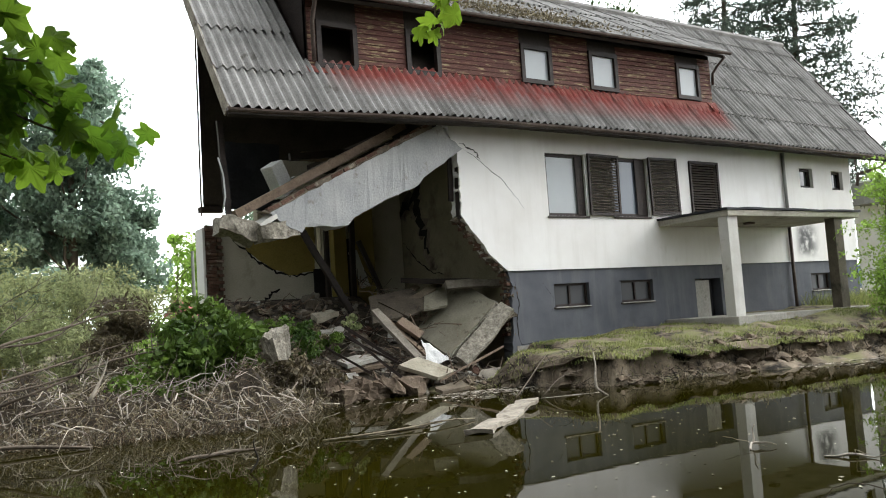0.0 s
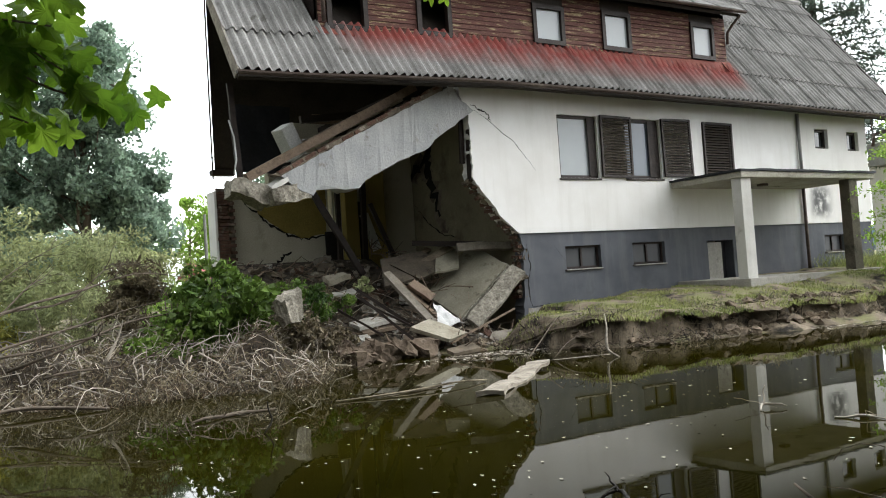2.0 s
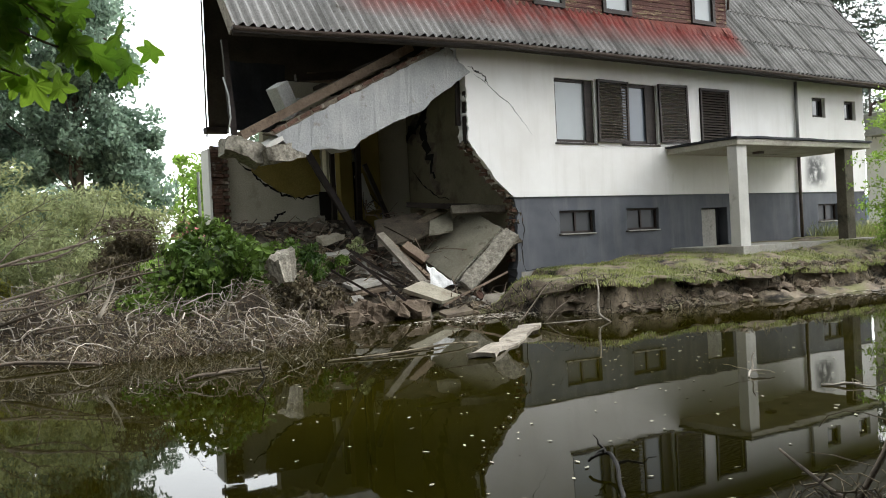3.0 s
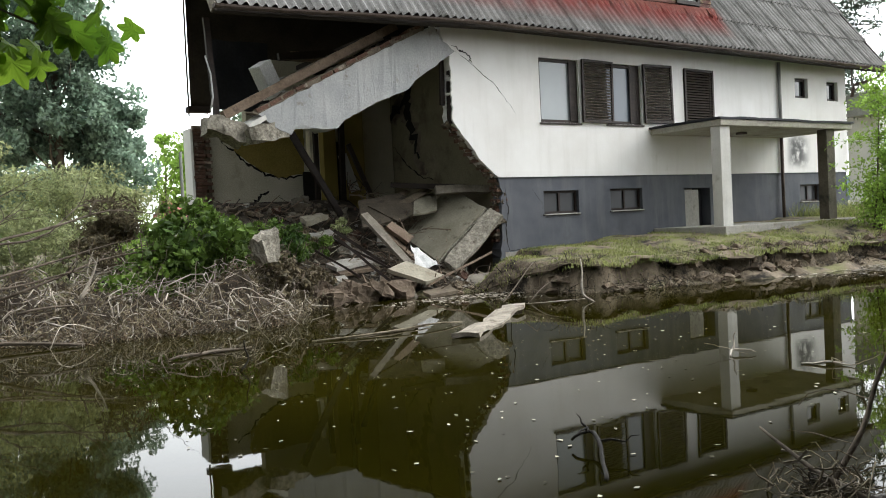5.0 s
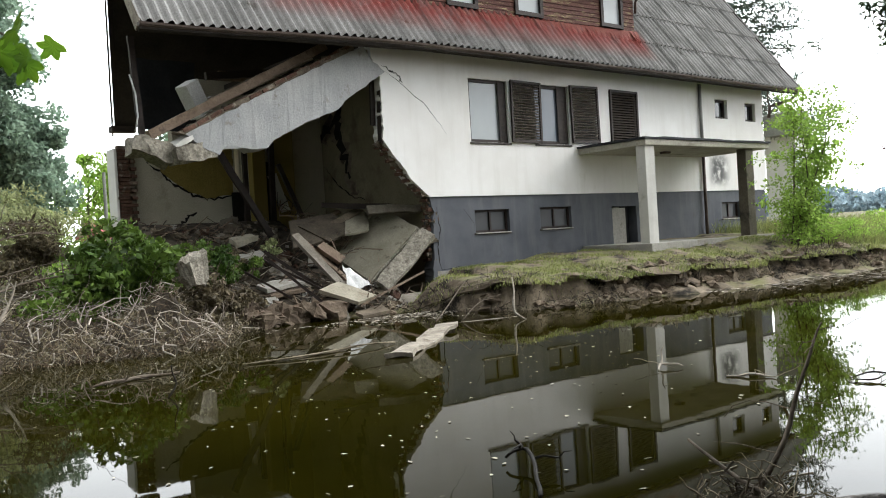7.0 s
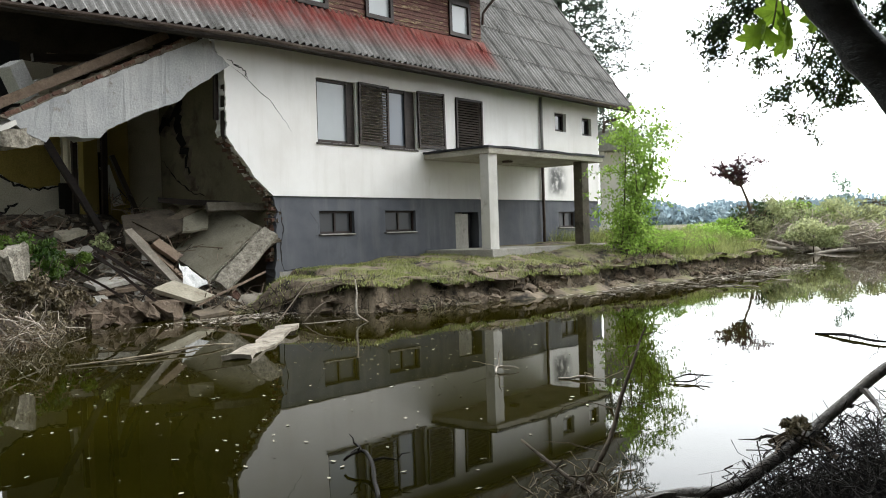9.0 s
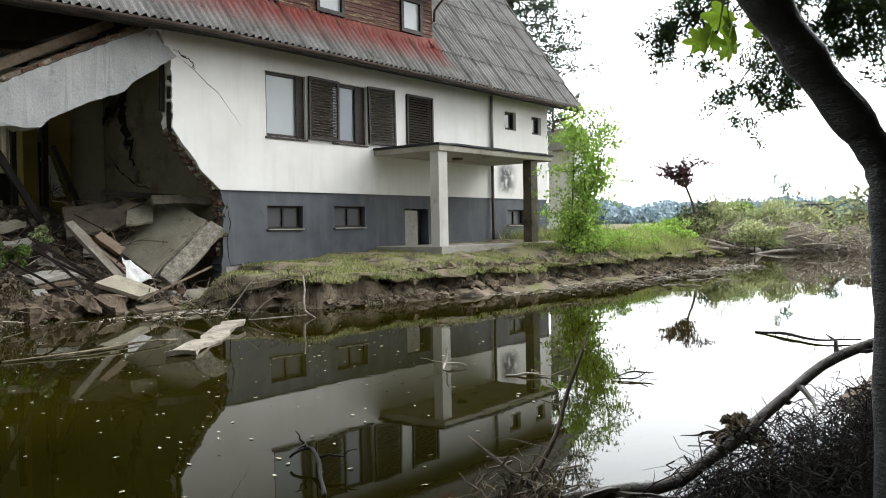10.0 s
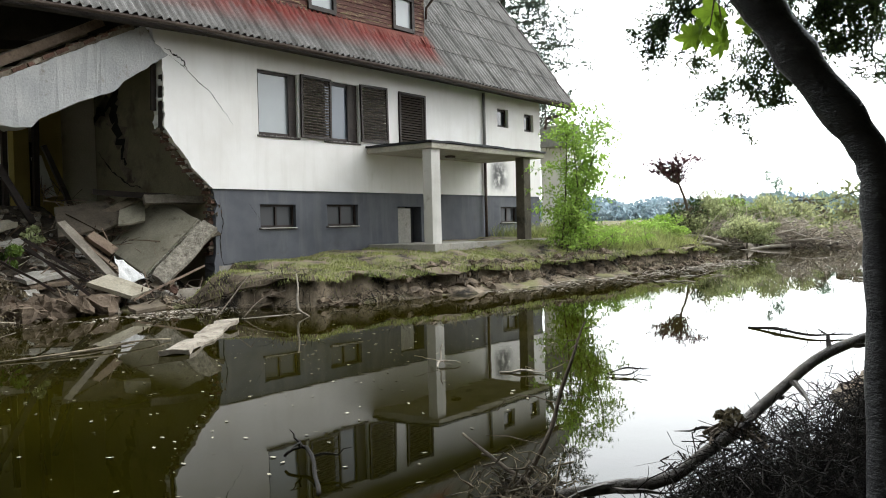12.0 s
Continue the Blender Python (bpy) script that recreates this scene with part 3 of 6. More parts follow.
# roof slopes: a board deck, then overlapping corrugated sheets
ROWS_Y = [EAVE_Y, 0.01, 0.73, 1.46, 2.19, RIDGE_Y + 0.03]
D0, D1, DORM_Y = 6.75, 18.3, 0.2
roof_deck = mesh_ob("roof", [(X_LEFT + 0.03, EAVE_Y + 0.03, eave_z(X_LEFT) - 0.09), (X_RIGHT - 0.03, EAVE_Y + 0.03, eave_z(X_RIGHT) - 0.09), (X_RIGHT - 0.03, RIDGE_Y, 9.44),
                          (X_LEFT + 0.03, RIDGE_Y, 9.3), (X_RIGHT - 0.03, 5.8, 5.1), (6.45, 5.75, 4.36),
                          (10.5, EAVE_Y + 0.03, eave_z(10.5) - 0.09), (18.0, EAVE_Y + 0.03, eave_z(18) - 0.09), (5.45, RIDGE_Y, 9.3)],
                   [(0, 6, 7, 1, 2, 8, 3), (8, 2, 4, 5)], DARKBOARD, house, "dark boarded underside of the roof")
sol = roof_deck.modifiers.new("thick", "SOLIDIFY")
sol.thickness, sol.offset = 0.06, -1
PITCH, WAVES, STEPS = 0.177, 5, 6
SHEET_W = PITCH * WAVES
CS = math.sqrt(1 + SLOPE * SLOPE)


def sheet_mesh(length):
    vs, fs = [], []
    k = WAVES * STEPS
    for z_off in (0.0, -0.008):
        for i in range(k + 1):
            x = SHEET_W * 1.03 * i / k
            z = 0.042 * math.cos(2 * math.pi * i / STEPS) + z_off
            vs += [(x, 0.0, z), (x, length, z)]
    n = 2 * (k + 1)
    for i in range(k):
        fs.append((2 * i, 2 * i + 2, 2 * i + 3, 2 * i + 1))
        fs.append((2 * i, n + 2 * i, n + 2 * i + 2, 2 * i + 2))
    me = bpy.data.meshes.new("roof_sheet")
    me.from_pydata(vs, [], fs)
    me.materials.append(ROOF)
    return me


sheet_cache = {}


def lay_sheet(x, y0, y1, top, bottom, lift, name="roof_sheet", slope=SLOPE):
    """One sheet, laid from its lower edge up the slope."""
    c = math.sqrt(1 + slope * slope)
    length = round((y1 - y0) * c + 0.1, 3)
    if length not in sheet_cache:
        sheet_cache[length] = sheet_mesh(length)
    ob = new(name, sheet_cache[length])
    a = math.atan(slope) - 0.04 / length
    lift += 0.035
    tilt = random.uniform(-0.004, 0.004)
    zx = (bottom(x + SHEET_W) - bottom(x)) / SHEET_W
    up = Vector((0, math.cos(a), math.sin(a)))
    xa = Vector((1, 0, zx + tilt)).normalized()
    nn = xa.cross(up).normalized()
    ob.matrix_basis = Matrix(((xa.x, up.x, nn.x, x), (xa.y, up.y, nn.y, y0), (xa.z, up.z, nn.z, bottom(x) + lift), (0, 0, 0, 1)))
    ob.parent = roof_deck
    return ob


def lay_roof():
    n = int((X_RIGHT - X_LEFT) / SHEET_W)
    for i in range(n + 1):
        x = X_LEFT + (X_RIGHT - X_LEFT - SHEET_W) * i / n
        inside = x + SHEET_W > D0 + 0.25 and x + SHEET_W < D1 + 0.3
        for r, (a, b) in enumerate(zip(ROWS_Y, ROWS_Y[1:])):
            if inside and r:
                continue
            if inside:
                b = DORM_Y
            lay_sheet(x, a - 0.02, b, None, lambda q, a=a: roof_z(q, a), 0.012 + random.uniform(0, 0.006))


def gutter(name, x0, x1, y, zf, r=0.065, sag=0.02):
    """A half-round gutter."""
    k, m = 40, 7
    vs, fs = [], []
    for j in (r, r - 0.006):
        for i in range(k + 1):
            x = x0 + (x1 - x0) * i / k
            for s in range(m):
                a = math.pi + math.pi * s / (m - 1)
                vs.append((x, y + j * math.cos(a), zf(x) + sag * noise.noise((x * 0.5, 2, 1)) + j * math.sin(a)))
    n = (k + 1) * m
    for i in range(k):
        for s in range(m - 1):
            q = i * m + s
            fs += [(q, q + 1, q + m + 1, q + m), (n + q, n + q + m, n + q + m + 1, n + q + 1)]
        fs += [(i * m, i * m + m, n + i * m + m, n + i * m), (i * m + m - 1, n + i * m + m - 1, n + i * m + 2 * m - 1, i * m + 2 * m - 1)]
    for i in (0, k):
        fs.append(tuple(i * m + s for s in range(m)))
    return mesh_ob(name, vs, fs, METAL, house, "brown rusty half-round gutter")


gutter("gutter", X_LEFT - 0.02, X_RIGHT, EAVE_Y - 0.07, lambda x: eave_z(x) - 0.01)
# verge boards and ridge
for xe, nm in ((X_LEFT, "verge_board"), (X_RIGHT - 0.03, "verge_board")):
    z0 = eave_z(xe)
    bm = bmesh.new()
    add_box(bm, 0, 0.03, 0, (RIDGE_Y - EAVE_Y) * CS, -0.17, 0.05, Matrix.Translation((xe, EAVE_Y, z0)) @ Matrix.Rotation(math.atan(SLOPE), 4, "X"), 0.005)
    part(nm, bm, PALEWOOD if xe < 10 else DARKWOOD, house, "weathered pale verge board" if xe < 10 else "")
bm = bmesh.new()
vs = [bm.verts.new(q) for q in ((5.41, RIDGE_Y, 9.34), (5.41, RIDGE_Y, 9.1), (6.4, 5.8, 4.12), (6.4, 5.8, 4.4))]
f = bm.faces.new(vs)
ex = bmesh.ops.extrude_face_region(bm, geom=[f])
for v in [g for g in ex["geom"] if isinstance(g, bmesh.types.BMVert)]:
    v.co.x += 0.04
part("verge_board", bm, DARKWOOD, house)
box("eave_board", 6.35, 6.9, 5.6, 5.85, 4.2, 4.34, DARKWOOD, house)
vs, fs = tube_data([(X_LEFT, RIDGE_Y, 9.56), (12, RIDGE_Y, 9.6), (X_RIGHT, RIDGE_Y, 9.58)], [0.11, 0.11, 0.11], 8)
mesh_ob("ridge_cap", vs, fs, ROOF, house)

# dormer
DTOP = 7.62
dormer = mesh_ob("dormer", [(D0, DORM_Y + 0.02, 6.1), (D1, DORM_Y + 0.02, 6.3), (D1, DORM_Y + 0.02, DTOP + 0.1), (D0, DORM_Y + 0.02, DTOP - 0.05),
                            (D0, 2.3, 9.05), (D1, 2.3, 9.1)],
                 [(0, 3, 4)], DARKWOOD, house, "shed dormer with dark brown cheeks")
mesh_ob("dormer_cheek", [(D1, DORM_Y + 0.02, 6.3), (D1, 2.3, 9.1), (D1, DORM_Y + 0.02, DTOP + 0.1)], [(0, 1, 2)], DARKWOOD, house)
DWIN = [(6.95, 7.82, 6.2, 7.12), (8.93, 9.76, 6.28, 7.2), (11.9, 12.8, 6.4, 7.28), (13.95, 14.87, 6.43, 7.36), (16.96, 17.83, 6.48, 7.4)]


def dorm_base(x):
    return 6.16 + 0.26 * (x - D0) / (D1 - D0)


wall_cells("dormer_wall", cuts(D0, D1, [v for h in DWIN for v in h[:2]], 2.0), cuts(6.05, DTOP, [v for h in DWIN for v in h[2:]], 0.5), open_in(DWIN), DORM_Y + 0.03, DORM_Y + 0.12, DARKBOARD, house)
board_cache = {}


def lay_boards():
    """Horizontal siding between the dormer windows, board by board."""
    gaps = [(D0 + 0.02, DWIN[0][0])] + [(a[1], b[0]) for a, b in zip(DWIN, DWIN[1:])] + [(DWIN[-1][1], D1)]
    h = 0.105
    rnd = random.Random(4)
    for a, b in gaps:
        for r in range(14):
            z = dorm_base((a + b) / 2) + 0.05 + r * h
            if z + h > DTOP:
                break
            key = round(b - a, 3)
            if key not in board_cache:
                L = b - a
                q = [(0, -0.004, 0), (L, -0.004, 0), (L, -0.024, 0.004), (0, -0.024, 0.004), (L, -0.014, h - 0.006), (0, -0.014, h - 0.006), (0, 0, h), (L, 0, h)]
                me = bpy.data.meshes.new("board")
                me.from_pydata(q, [], [(0, 1, 2, 3), (3, 2, 4, 5), (5, 4, 7, 6)])
                me.materials.append(BOARD)
                board_cache[key] = me
            ob = new("board", board_cache[key])
            ob.matrix_basis = pose(a, DORM_Y + 0.03 - rnd.uniform(0, 0.008), z, 0, 0, 0) @ pose(0, 0, 0, 0, rnd.uniform(-0.25, 0.25) - 1.1, 0)
            ob.parent = dormer


def window(name, x0, x1, z0, z1, y, frame_mat, back, lights=2, fw=0.07, sill=True, label="", depth=0.07, glass=True):
    """A window in a reveal: frame, sash bars, panes and what hangs behind the glass."""
    root = new(name)
    root.parent = house
    if label:
        tagged(root, label)
    bm = bmesh.new()
    add_box(bm, x0, x0 + fw, y, y + depth, z0, z1)
    add_box(bm, x1 - fw, x1, y, y + depth, z0, z1)
    add_box(bm, x0 + fw, x1 - fw, y + 0.001, y + depth, z0, z0 + fw)
    add_box(bm, x0 + fw, x1 - fw, y + 0.001, y + depth, z1 - fw, z1)
    for i in range(1, lights):
        c = x0 + (x1 - x0) * i / lights
        add_box(bm, c - fw / 2, c + fw / 2, y + 0.004, y + depth, z0 + fw, z1 - fw)
    part("frame", bm, frame_mat, root)
    for i in range(lights):
        a = x0 + (x1 - x0) * i / lights
        b = x0 + (x1 - x0) * (i + 1) / lights
        if glass:
            box("pane", a + fw * 0.5, b - fw * 0.5, y + depth * 0.55, y + depth * 0.55 + 0.006, z0 + fw * 0.6, z1 - fw * 0.6, back, root, bevel=0)
    if sill:
        box("sill", x0 - 0.04, x1 + 0.04, y - 0.09, y + 0.03, z0 - 0.045, z0 - 0.005, frame_mat, root)
    return root


def blind_mat(name, col):
    m = mat(name, [c * 0.95 for c in col], col, 0.8, 0.75, 0.0, 6, spec=0.5, grit=0.02)
    m.node_tree.nodes["Principled BSDF"].inputs["Coat Weight"].default_value = 1.0
    m.node_tree.nodes["Principled BSDF"].inputs["Coat Roughness"].default_value = 0.02
    return m


BLIND = blind_mat("glass_over_white_blind", (0.33, 0.36, 0.37))
BLIND2 = blind_mat("glass_over_grey_curtain", (0.1, 0.125, 0.16))
LOWPANE = blind_mat("dusty_cellar_glass", (0.03, 0.032, 0.035))
LOWPANE.node_tree.nodes["Principled BSDF"].inputs["Coat Weight"].default_value = 0.25


def shutter(x0, x1, z0, z1, y, tilt=0.0, label=""):
    """A louvred shutter: frame and single slats."""
    root = new("shutter")
    root.parent = house
    tagged(root, label or "brown louvred wooden shutter")
    bm = bmesh.new()
    w_, h_ = x1 - x0, z1 - z0
    for q in ((0, 0.06, 0, h_), (w_ - 0.06, w_, 0, h_), (0.06, w_ - 0.06, 0, 0.06), (0.06, w_ - 0.06, h_ - 0.06, h_)):
        add_box(bm, q[0], q[1], 0, 0.045, q[2], q[3], bevel=0.004)
    part("frame", bm, DARKWOOD, root)
    k = 20
    me = None
    for i in range(k):
        z = 0.06 + (h_ - 0.12) * (i + 0.5) / k
        if me is None:
            b2 = bmesh.new()
            add_box(b2, 0.06, w_ - 0.06, -0.036, 0.036, -0.005, 0.005)
            me = bpy.data.meshes.new("slat")
            b2.to_mesh(me)
            b2.free()
            me.materials.append(SLATWOOD)
        s = new("slat", me)
        s.parent = root
        s.matrix_basis = pose(0, 0.025, z, 40)
    root.matrix_basis = pose(x0, y, z0) @ pose(0, 0, 0, 0, tilt, 0)
    return root


a, b, c, d = UPPER[0]
window("window", a, b, c, d, 0.06, DARKWOOD, BLIND, 1, 0.07, label="brown wooden window with a drawn white blind")
box("jamb_panel", 13.12, 13.33, 0.05, 0.058, 3.44, 4.76, DARKWOOD, house)
a, b, c, d = UPPER[1]
window("window", a, b, c, d, 0.06, DARKWOOD, BLIND2, 1, 0.08, label="brown wooden window with a grey curtain")
box("jamb_panel", 15.02, 15.33, 0.05, 0.058, 3.44, 4.76, DARKWOOD, house)
a, b, c, d = UPPER[2]
window("window", a, b, c, d, 0.09, DARKWOOD, PANE, 1, 0.06, label="window behind a closed shutter")
shutter(13.4, 14.36, 3.42, 4.83, -0.075, 1.0)
shutter(15.4, 16.4, 3.44, 4.83, -0.075, -1.0)
shutter(16.87, 17.96, 3.42, 4.83, -0.04, 0.4, "closed brown louvred wooden shutter")
for a, b, c, d in UPPER[3:]:
    window("window", a, b, c, d, 0.1, DARKWOOD, PANE, 1, 0.07, label="small square window in a deep reveal")
for a, b, c, d in LOWER[:3]:
    window("window", a, b, c, d, 0.12, DARKWOOD, LOWPANE, 2, 0.05, True, label="small dark cellar window with two lights")
    box("window_sill", a, b, -0.012, 0.12, c - 0.03, c - 0.002, CONCRETE, house)
# pale curtain colour of the glazed panes also stands for the sky's reflection
for i, (a, b, c, d) in enumerate(DWIN):
    window("dormer_window", a, b, c, d, DORM_Y - 0.04, DARKWOOD, BLIND, 1, 0.1, False, label="brown dormer window" + (" with a broken-out dark opening" if i < 2 else " with pale curtained panes, sky reflection put into their colour"), glass=i > 1, depth=0.12)
# cellar door under the porch
door = new("door")
door.parent = house
tagged(door, "peeling white cellar door standing ajar in a dark frame")
box("door_frame", 16.79, 16.86, 0.1, 0.2, 0.9, 1.88, DARKWOOD, door)
box("door_leaf", 16.87, 17.4, 0.12, 0.16, 0.92, 1.84, DOORPAINT, door)
# black sheet stands in for the shade in the open doorway
box("doorway_shade_back", 17.4, 17.75, 0.3, 0.32, 0.9, 1.88, BLACK, door)

# dormer roof, gutter and flashing
DR_Y, DSL = -0.2, (9.5 - 7.6) / 2.78


def dorm_roof_z(x):
    return 7.5 + 0.2 * (x - 6.3) / 12.2


deck2 = mesh_ob("dormer_roof", [(6.35, DR_Y + 0.02, dorm_roof_z(6.35) - 0.05), (18.5, DR_Y + 0.02, dorm_roof_z(18.5) - 0.05), (18.5, 2.55, 9.5), (6.35, 2.55, 9.42)], [(0, 1, 2, 3)], DARKBOARD, house)
s2 = deck2.modifiers.new("thick", "SOLIDIFY")
s2.thickness, s2.offset = 0.07, -1
for i in range(14):
    x = 6.33 + (18.5 - 6.33 - SHEET_W) * i / 13
    for r in range(3):
        y0 = DR_Y - 0.03 + r * 0.92
        ob = lay_sheet(x, y0, y0 + 0.92, None, lambda q, y0=y0: dorm_roof_z(q) + (y0 - DR_Y) * (9.5 - dorm_roof_z(q)) / 2.75, 0.015, slope=DSL - 0.02)
gutter("gutter", 6.3, 18.55, DR_Y - 0.09, lambda x: dorm_roof_z(x) + 0.0, 0.06)
bm = bmesh.new()
vs = [bm.verts.new(q) for q in ((D0 - 0.05, DORM_Y - 0.16, roof_z(D0, DORM_Y - 0.16) + 0.05), (D1 + 0.1, DORM_Y - 0.16, roof_z(D1, DORM_Y - 0.16) + 0.05),
                                (D1 + 0.1, DORM_Y, dorm_base(D1) + 0.06), (D0 - 0.05, DORM_Y, dorm_base(D0) + 0.06))]
f = bm.faces.new(vs)
bmesh.ops.solidify(bm, geom=[f], thickness=0.01)
part("flashing", bm, REDTRIM, house, "faded red metal flashing below the dormer")


def pipe(name, pts, r, material, label=""):
    vs, fs = tube_data(pts, [r] * len(pts), 10)
    return mesh_ob(name, vs, fs, material, house, label, True)


pipe("downpipe", [(6.78, -0.2, 7.5), (6.8, -0.12, 7.3), (6.84, 0.1, 7.05), (6.84, 0.1, 6.3)], 0.04, METAL, "dark dormer downpipe")
pipe("downpipe", [(18.45, -0.2, 7.62), (18.4, 0.0, 7.45), (18.35, 0.16, 7.25), (18.32, 0.16, 6.95)], 0.035, METAL)
pipe("downpipe", [(20.68, -0.06, 5.2), (20.68, -0.06, 3.3)], 0.045, GREYPIPE, "grey downpipe on the front wall")
pipe("downpipe", [(20.68, -0.06, 3.16), (20.68, -0.06, 0.8)], 0.045, METAL)
pipe("downpipe", [(24.9, -0.66, 5.1), (24.7, -0.5, 4.9), (24.2, -0.12, 4.75), (24.1, -0.1, 4.4)], 0.05, METAL)

# porch
canopy = box("canopy", 15.62, 20.75, -2.02, -0.002, 3.16, 3.3, CANOPY, house, "weathered concrete porch canopy", 0.02)
rough_box("canopy_felt", (5.2, 2.06, 0.05), pose(18.18, -1.02, 3.325), BLACK, house, "mossy torn black roofing felt", 0.012, 14, 3)
box("column", 15.66, 16.0, -1.96, -1.7, 0.9, 3.158, PALE, house, "square white concrete porch column", 0.012)
box("column", 19.72, 20.06, -1.96, -1.7, 0.9, 3.158, DARKCOLUMN, house, "dark grey-brown square concrete porch column", 0.012)
box("porch_slab", 15.6, 20.7, -2.06, 0.01, 0.4, 0.94, CONCRETE, house, "grey concrete porch slab", 0.02)
box("lamp", 17.6, 17.8, -1.1, -0.9, 3.1, 3.158, METAL, house, bevel=0.02)
lay_roof()
lay_boards()

# ---------------------------------------------------------------- the collapsed corner
def ribbon(name, pts, width, material, normal, parent, seed=0, lift=0.004):
    """A jagged crack as a flat strip of wandering width, its dark depth only coloured."""
    rnd = random.Random(seed)
    n = Vector(normal)
    path = []
    for a, b in zip(pts, pts[1:]):
        a, b = Vector(a), Vector(b)
        for i in range(6):
            path.append(a.lerp(b, i / 6) + Vector((rnd.uniform(-1, 1), rnd.uniform(-1, 1), rnd.uniform(-1, 1))) * width * 0.9)
    path.append(Vector(pts[-1]))
    vs, fs = [], []
    for i, q in enumerate(path):
        d = (path[min(i + 1, len(path) - 1)] - path[max(i - 1, 0)])
        d -= n * d.dot(n)
        s = d.cross(n).normalized() * width * rnd.uniform(0.2, 1.0) * (0.3 + 0.7 * math.sin(math.pi * min(0.97, (i + 0.3) / len(path))))
        q = q - n * (q - Vector(pts[0])).dot(n) + n * lift
        vs += [q + s, q - s]
        if i:
            fs.append((2 * i - 2, 2 * i - 1, 2 * i + 1, 2 * i))
    return mesh_ob(name, vs, fs, material, parent)


# black that stands for the shade inside cracks, tears and doorways
HOLE = mat("gap_shade_black", (0.01, 0.009, 0.008), (0.02, 0.018, 0.015), 3.0, 0.95, 0.0)
ribbon("crack", [(6.71, 4.5, 3.38), (7.03, 4.5, 3.13), (7.35, 4.5, 2.86), (7.69, 4.5, 2.66), (8.1, 4.5, 2.55), (8.68, 4.5, 2.63)], 0.045, HOLE, (0, -1, 0), house, 1)
ribbon("crack", [(6.95, 4.5, 1.84), (7.3, 4.5, 1.95), (7.47, 4.5, 2.1), (7.76, 4.5, 2.25)], 0.05, HOLE, (0, -1, 0), house, 2)
ribbon("crack", [(10.04, 0, 4.77), (10.36, 0, 4.58), (10.68, 0, 4.34), (10.96, 0, 4.17), (11.24, 0, 3.88), (11.52, 0, 3.56)], 0.011, HOLE, (0, -1, 0), house, 3)
ribbon("crack", [(9.95, 0, 4.9), (10.2, 0, 4.78), (10.34, 0, 4.72), (10.42, 0, 4.55)], 0.03, HOLE, (0, -1, 0), house, 8)
ribbon("crack", [(11.17, 0.04, 2.0), (11.22, 0.04, 1.5), (11.12, 0.04, 1.15), (11.2, 0.04, 0.67), (11.9, 0.04, 0.72)], 0.018, HOLE, (0, -1, 0), house, 4)
ribbon("crack", [(11.9, 0.04, 1.95), (12.2, 0.04, 1.6), (12.1, 0.04, 1.3)], 0.004, HOLE, (0, -1, 0), house, 5)
ribbon("crack", [(11.12, 4.4, 3.3), (11.12, 3.9, 2.85), (11.12, 3.3, 2.5), (11.12, 2.66, 2.35)], 0.03, HOLE, (-1, 0, 0), house, 6)


ribbon("wall_tear", [(11.12, 3.5, 5.2), (11.12, 3.62, 4.6), (11.12, 3.72, 4.2), (11.12, 3.5, 3.6), (11.12, 3.25, 2.9), (11.12, 2.9, 2.6)], 0.24, MORTAR, (-1, 0, 0), house, 23, 0.004)
ribbon("wall_tear", [(11.12, 3.7, 4.3), (11.12, 4.1, 4.2), (11.12, 4.45, 4.0)], 0.26, MORTAR, (-1, 0, 0), house, 24, 0.003)
# black strips over the mortar ones paint the hole's dark inside
ribbon("wall_tear", [(11.12, 3.5, 5.2), (11.12, 3.62, 4.6), (11.12, 3.72, 4.2), (11.12, 3.5, 3.6), (11.12, 3.25, 2.9)], 0.16, HOLE, (-1, 0, 0), house, 21, 0.006)
ribbon("wall_tear", [(11.12, 3.7, 4.3), (11.12, 4.1, 4.2), (11.12, 4.45, 4.0)], 0.16, HOLE, (-1, 0, 0), house, 22, 0.007)
# black boxes on the unbroken rear wall stand in for doorway shade
box("doorway_shade_box", 8.62, 9.05, 4.44, 4.49, 0.8, 2.7, HOLE, house, bevel=0)
box("doorway_shade_box", 9.41, 9.58, 4.3, 4.49, 0.8, 3.4, HOLE, house, bevel=0)


def slab_ob(name, p0, pu, pv, thick, material, label, category="rubble", group="fallen rubble", rough=0.02, seed=0, cuts=6):
    """A fallen slab: one corner, the ends of its two edges, and its thickness."""
    p0, pu, pv = Vector(p0), Vector(pu), Vector(pv)
    u, v = pu - p0, pv - p0
    n = u.cross(v).normalized()
    size = (u.length, v.length, thick)
    ux, vx = u.normalized(), v.normalized()
    c = p0 + u / 2 + v / 2
    m = Matrix(((ux.x, vx.x, n.x, c.x), (ux.y, vx.y, n.y, c.y), (ux.z, vx.z, n.z, c.z), (0, 0, 0, 1)))
    return tagged(rough_box(name, size, m, material, None, "", rough, cuts, seed), label, category, group)


def chunk_mesh(seed, flat=1.0):
    bm = bmesh.new()
    add_box(bm, -0.5, 0.5, -0.42, 0.42, -0.4 * flat, 0.4 * flat)
    bmesh.ops.subdivide_edges(bm, edges=bm.edges[:], cuts=3, use_grid_fill=True)
    for v in bm.verts:
        o = Vector((seed * 3.7, seed * 1.3, seed))
        v.co += noise.noise_vector(v.co * 1.6 + o) * 0.3 + noise.noise_vector(v.co * 5 + o) * 0.07
    me = bpy.data.meshes.new("rubble_chunk")
    bm.to_mesh(me)
    bm.free()
    return me


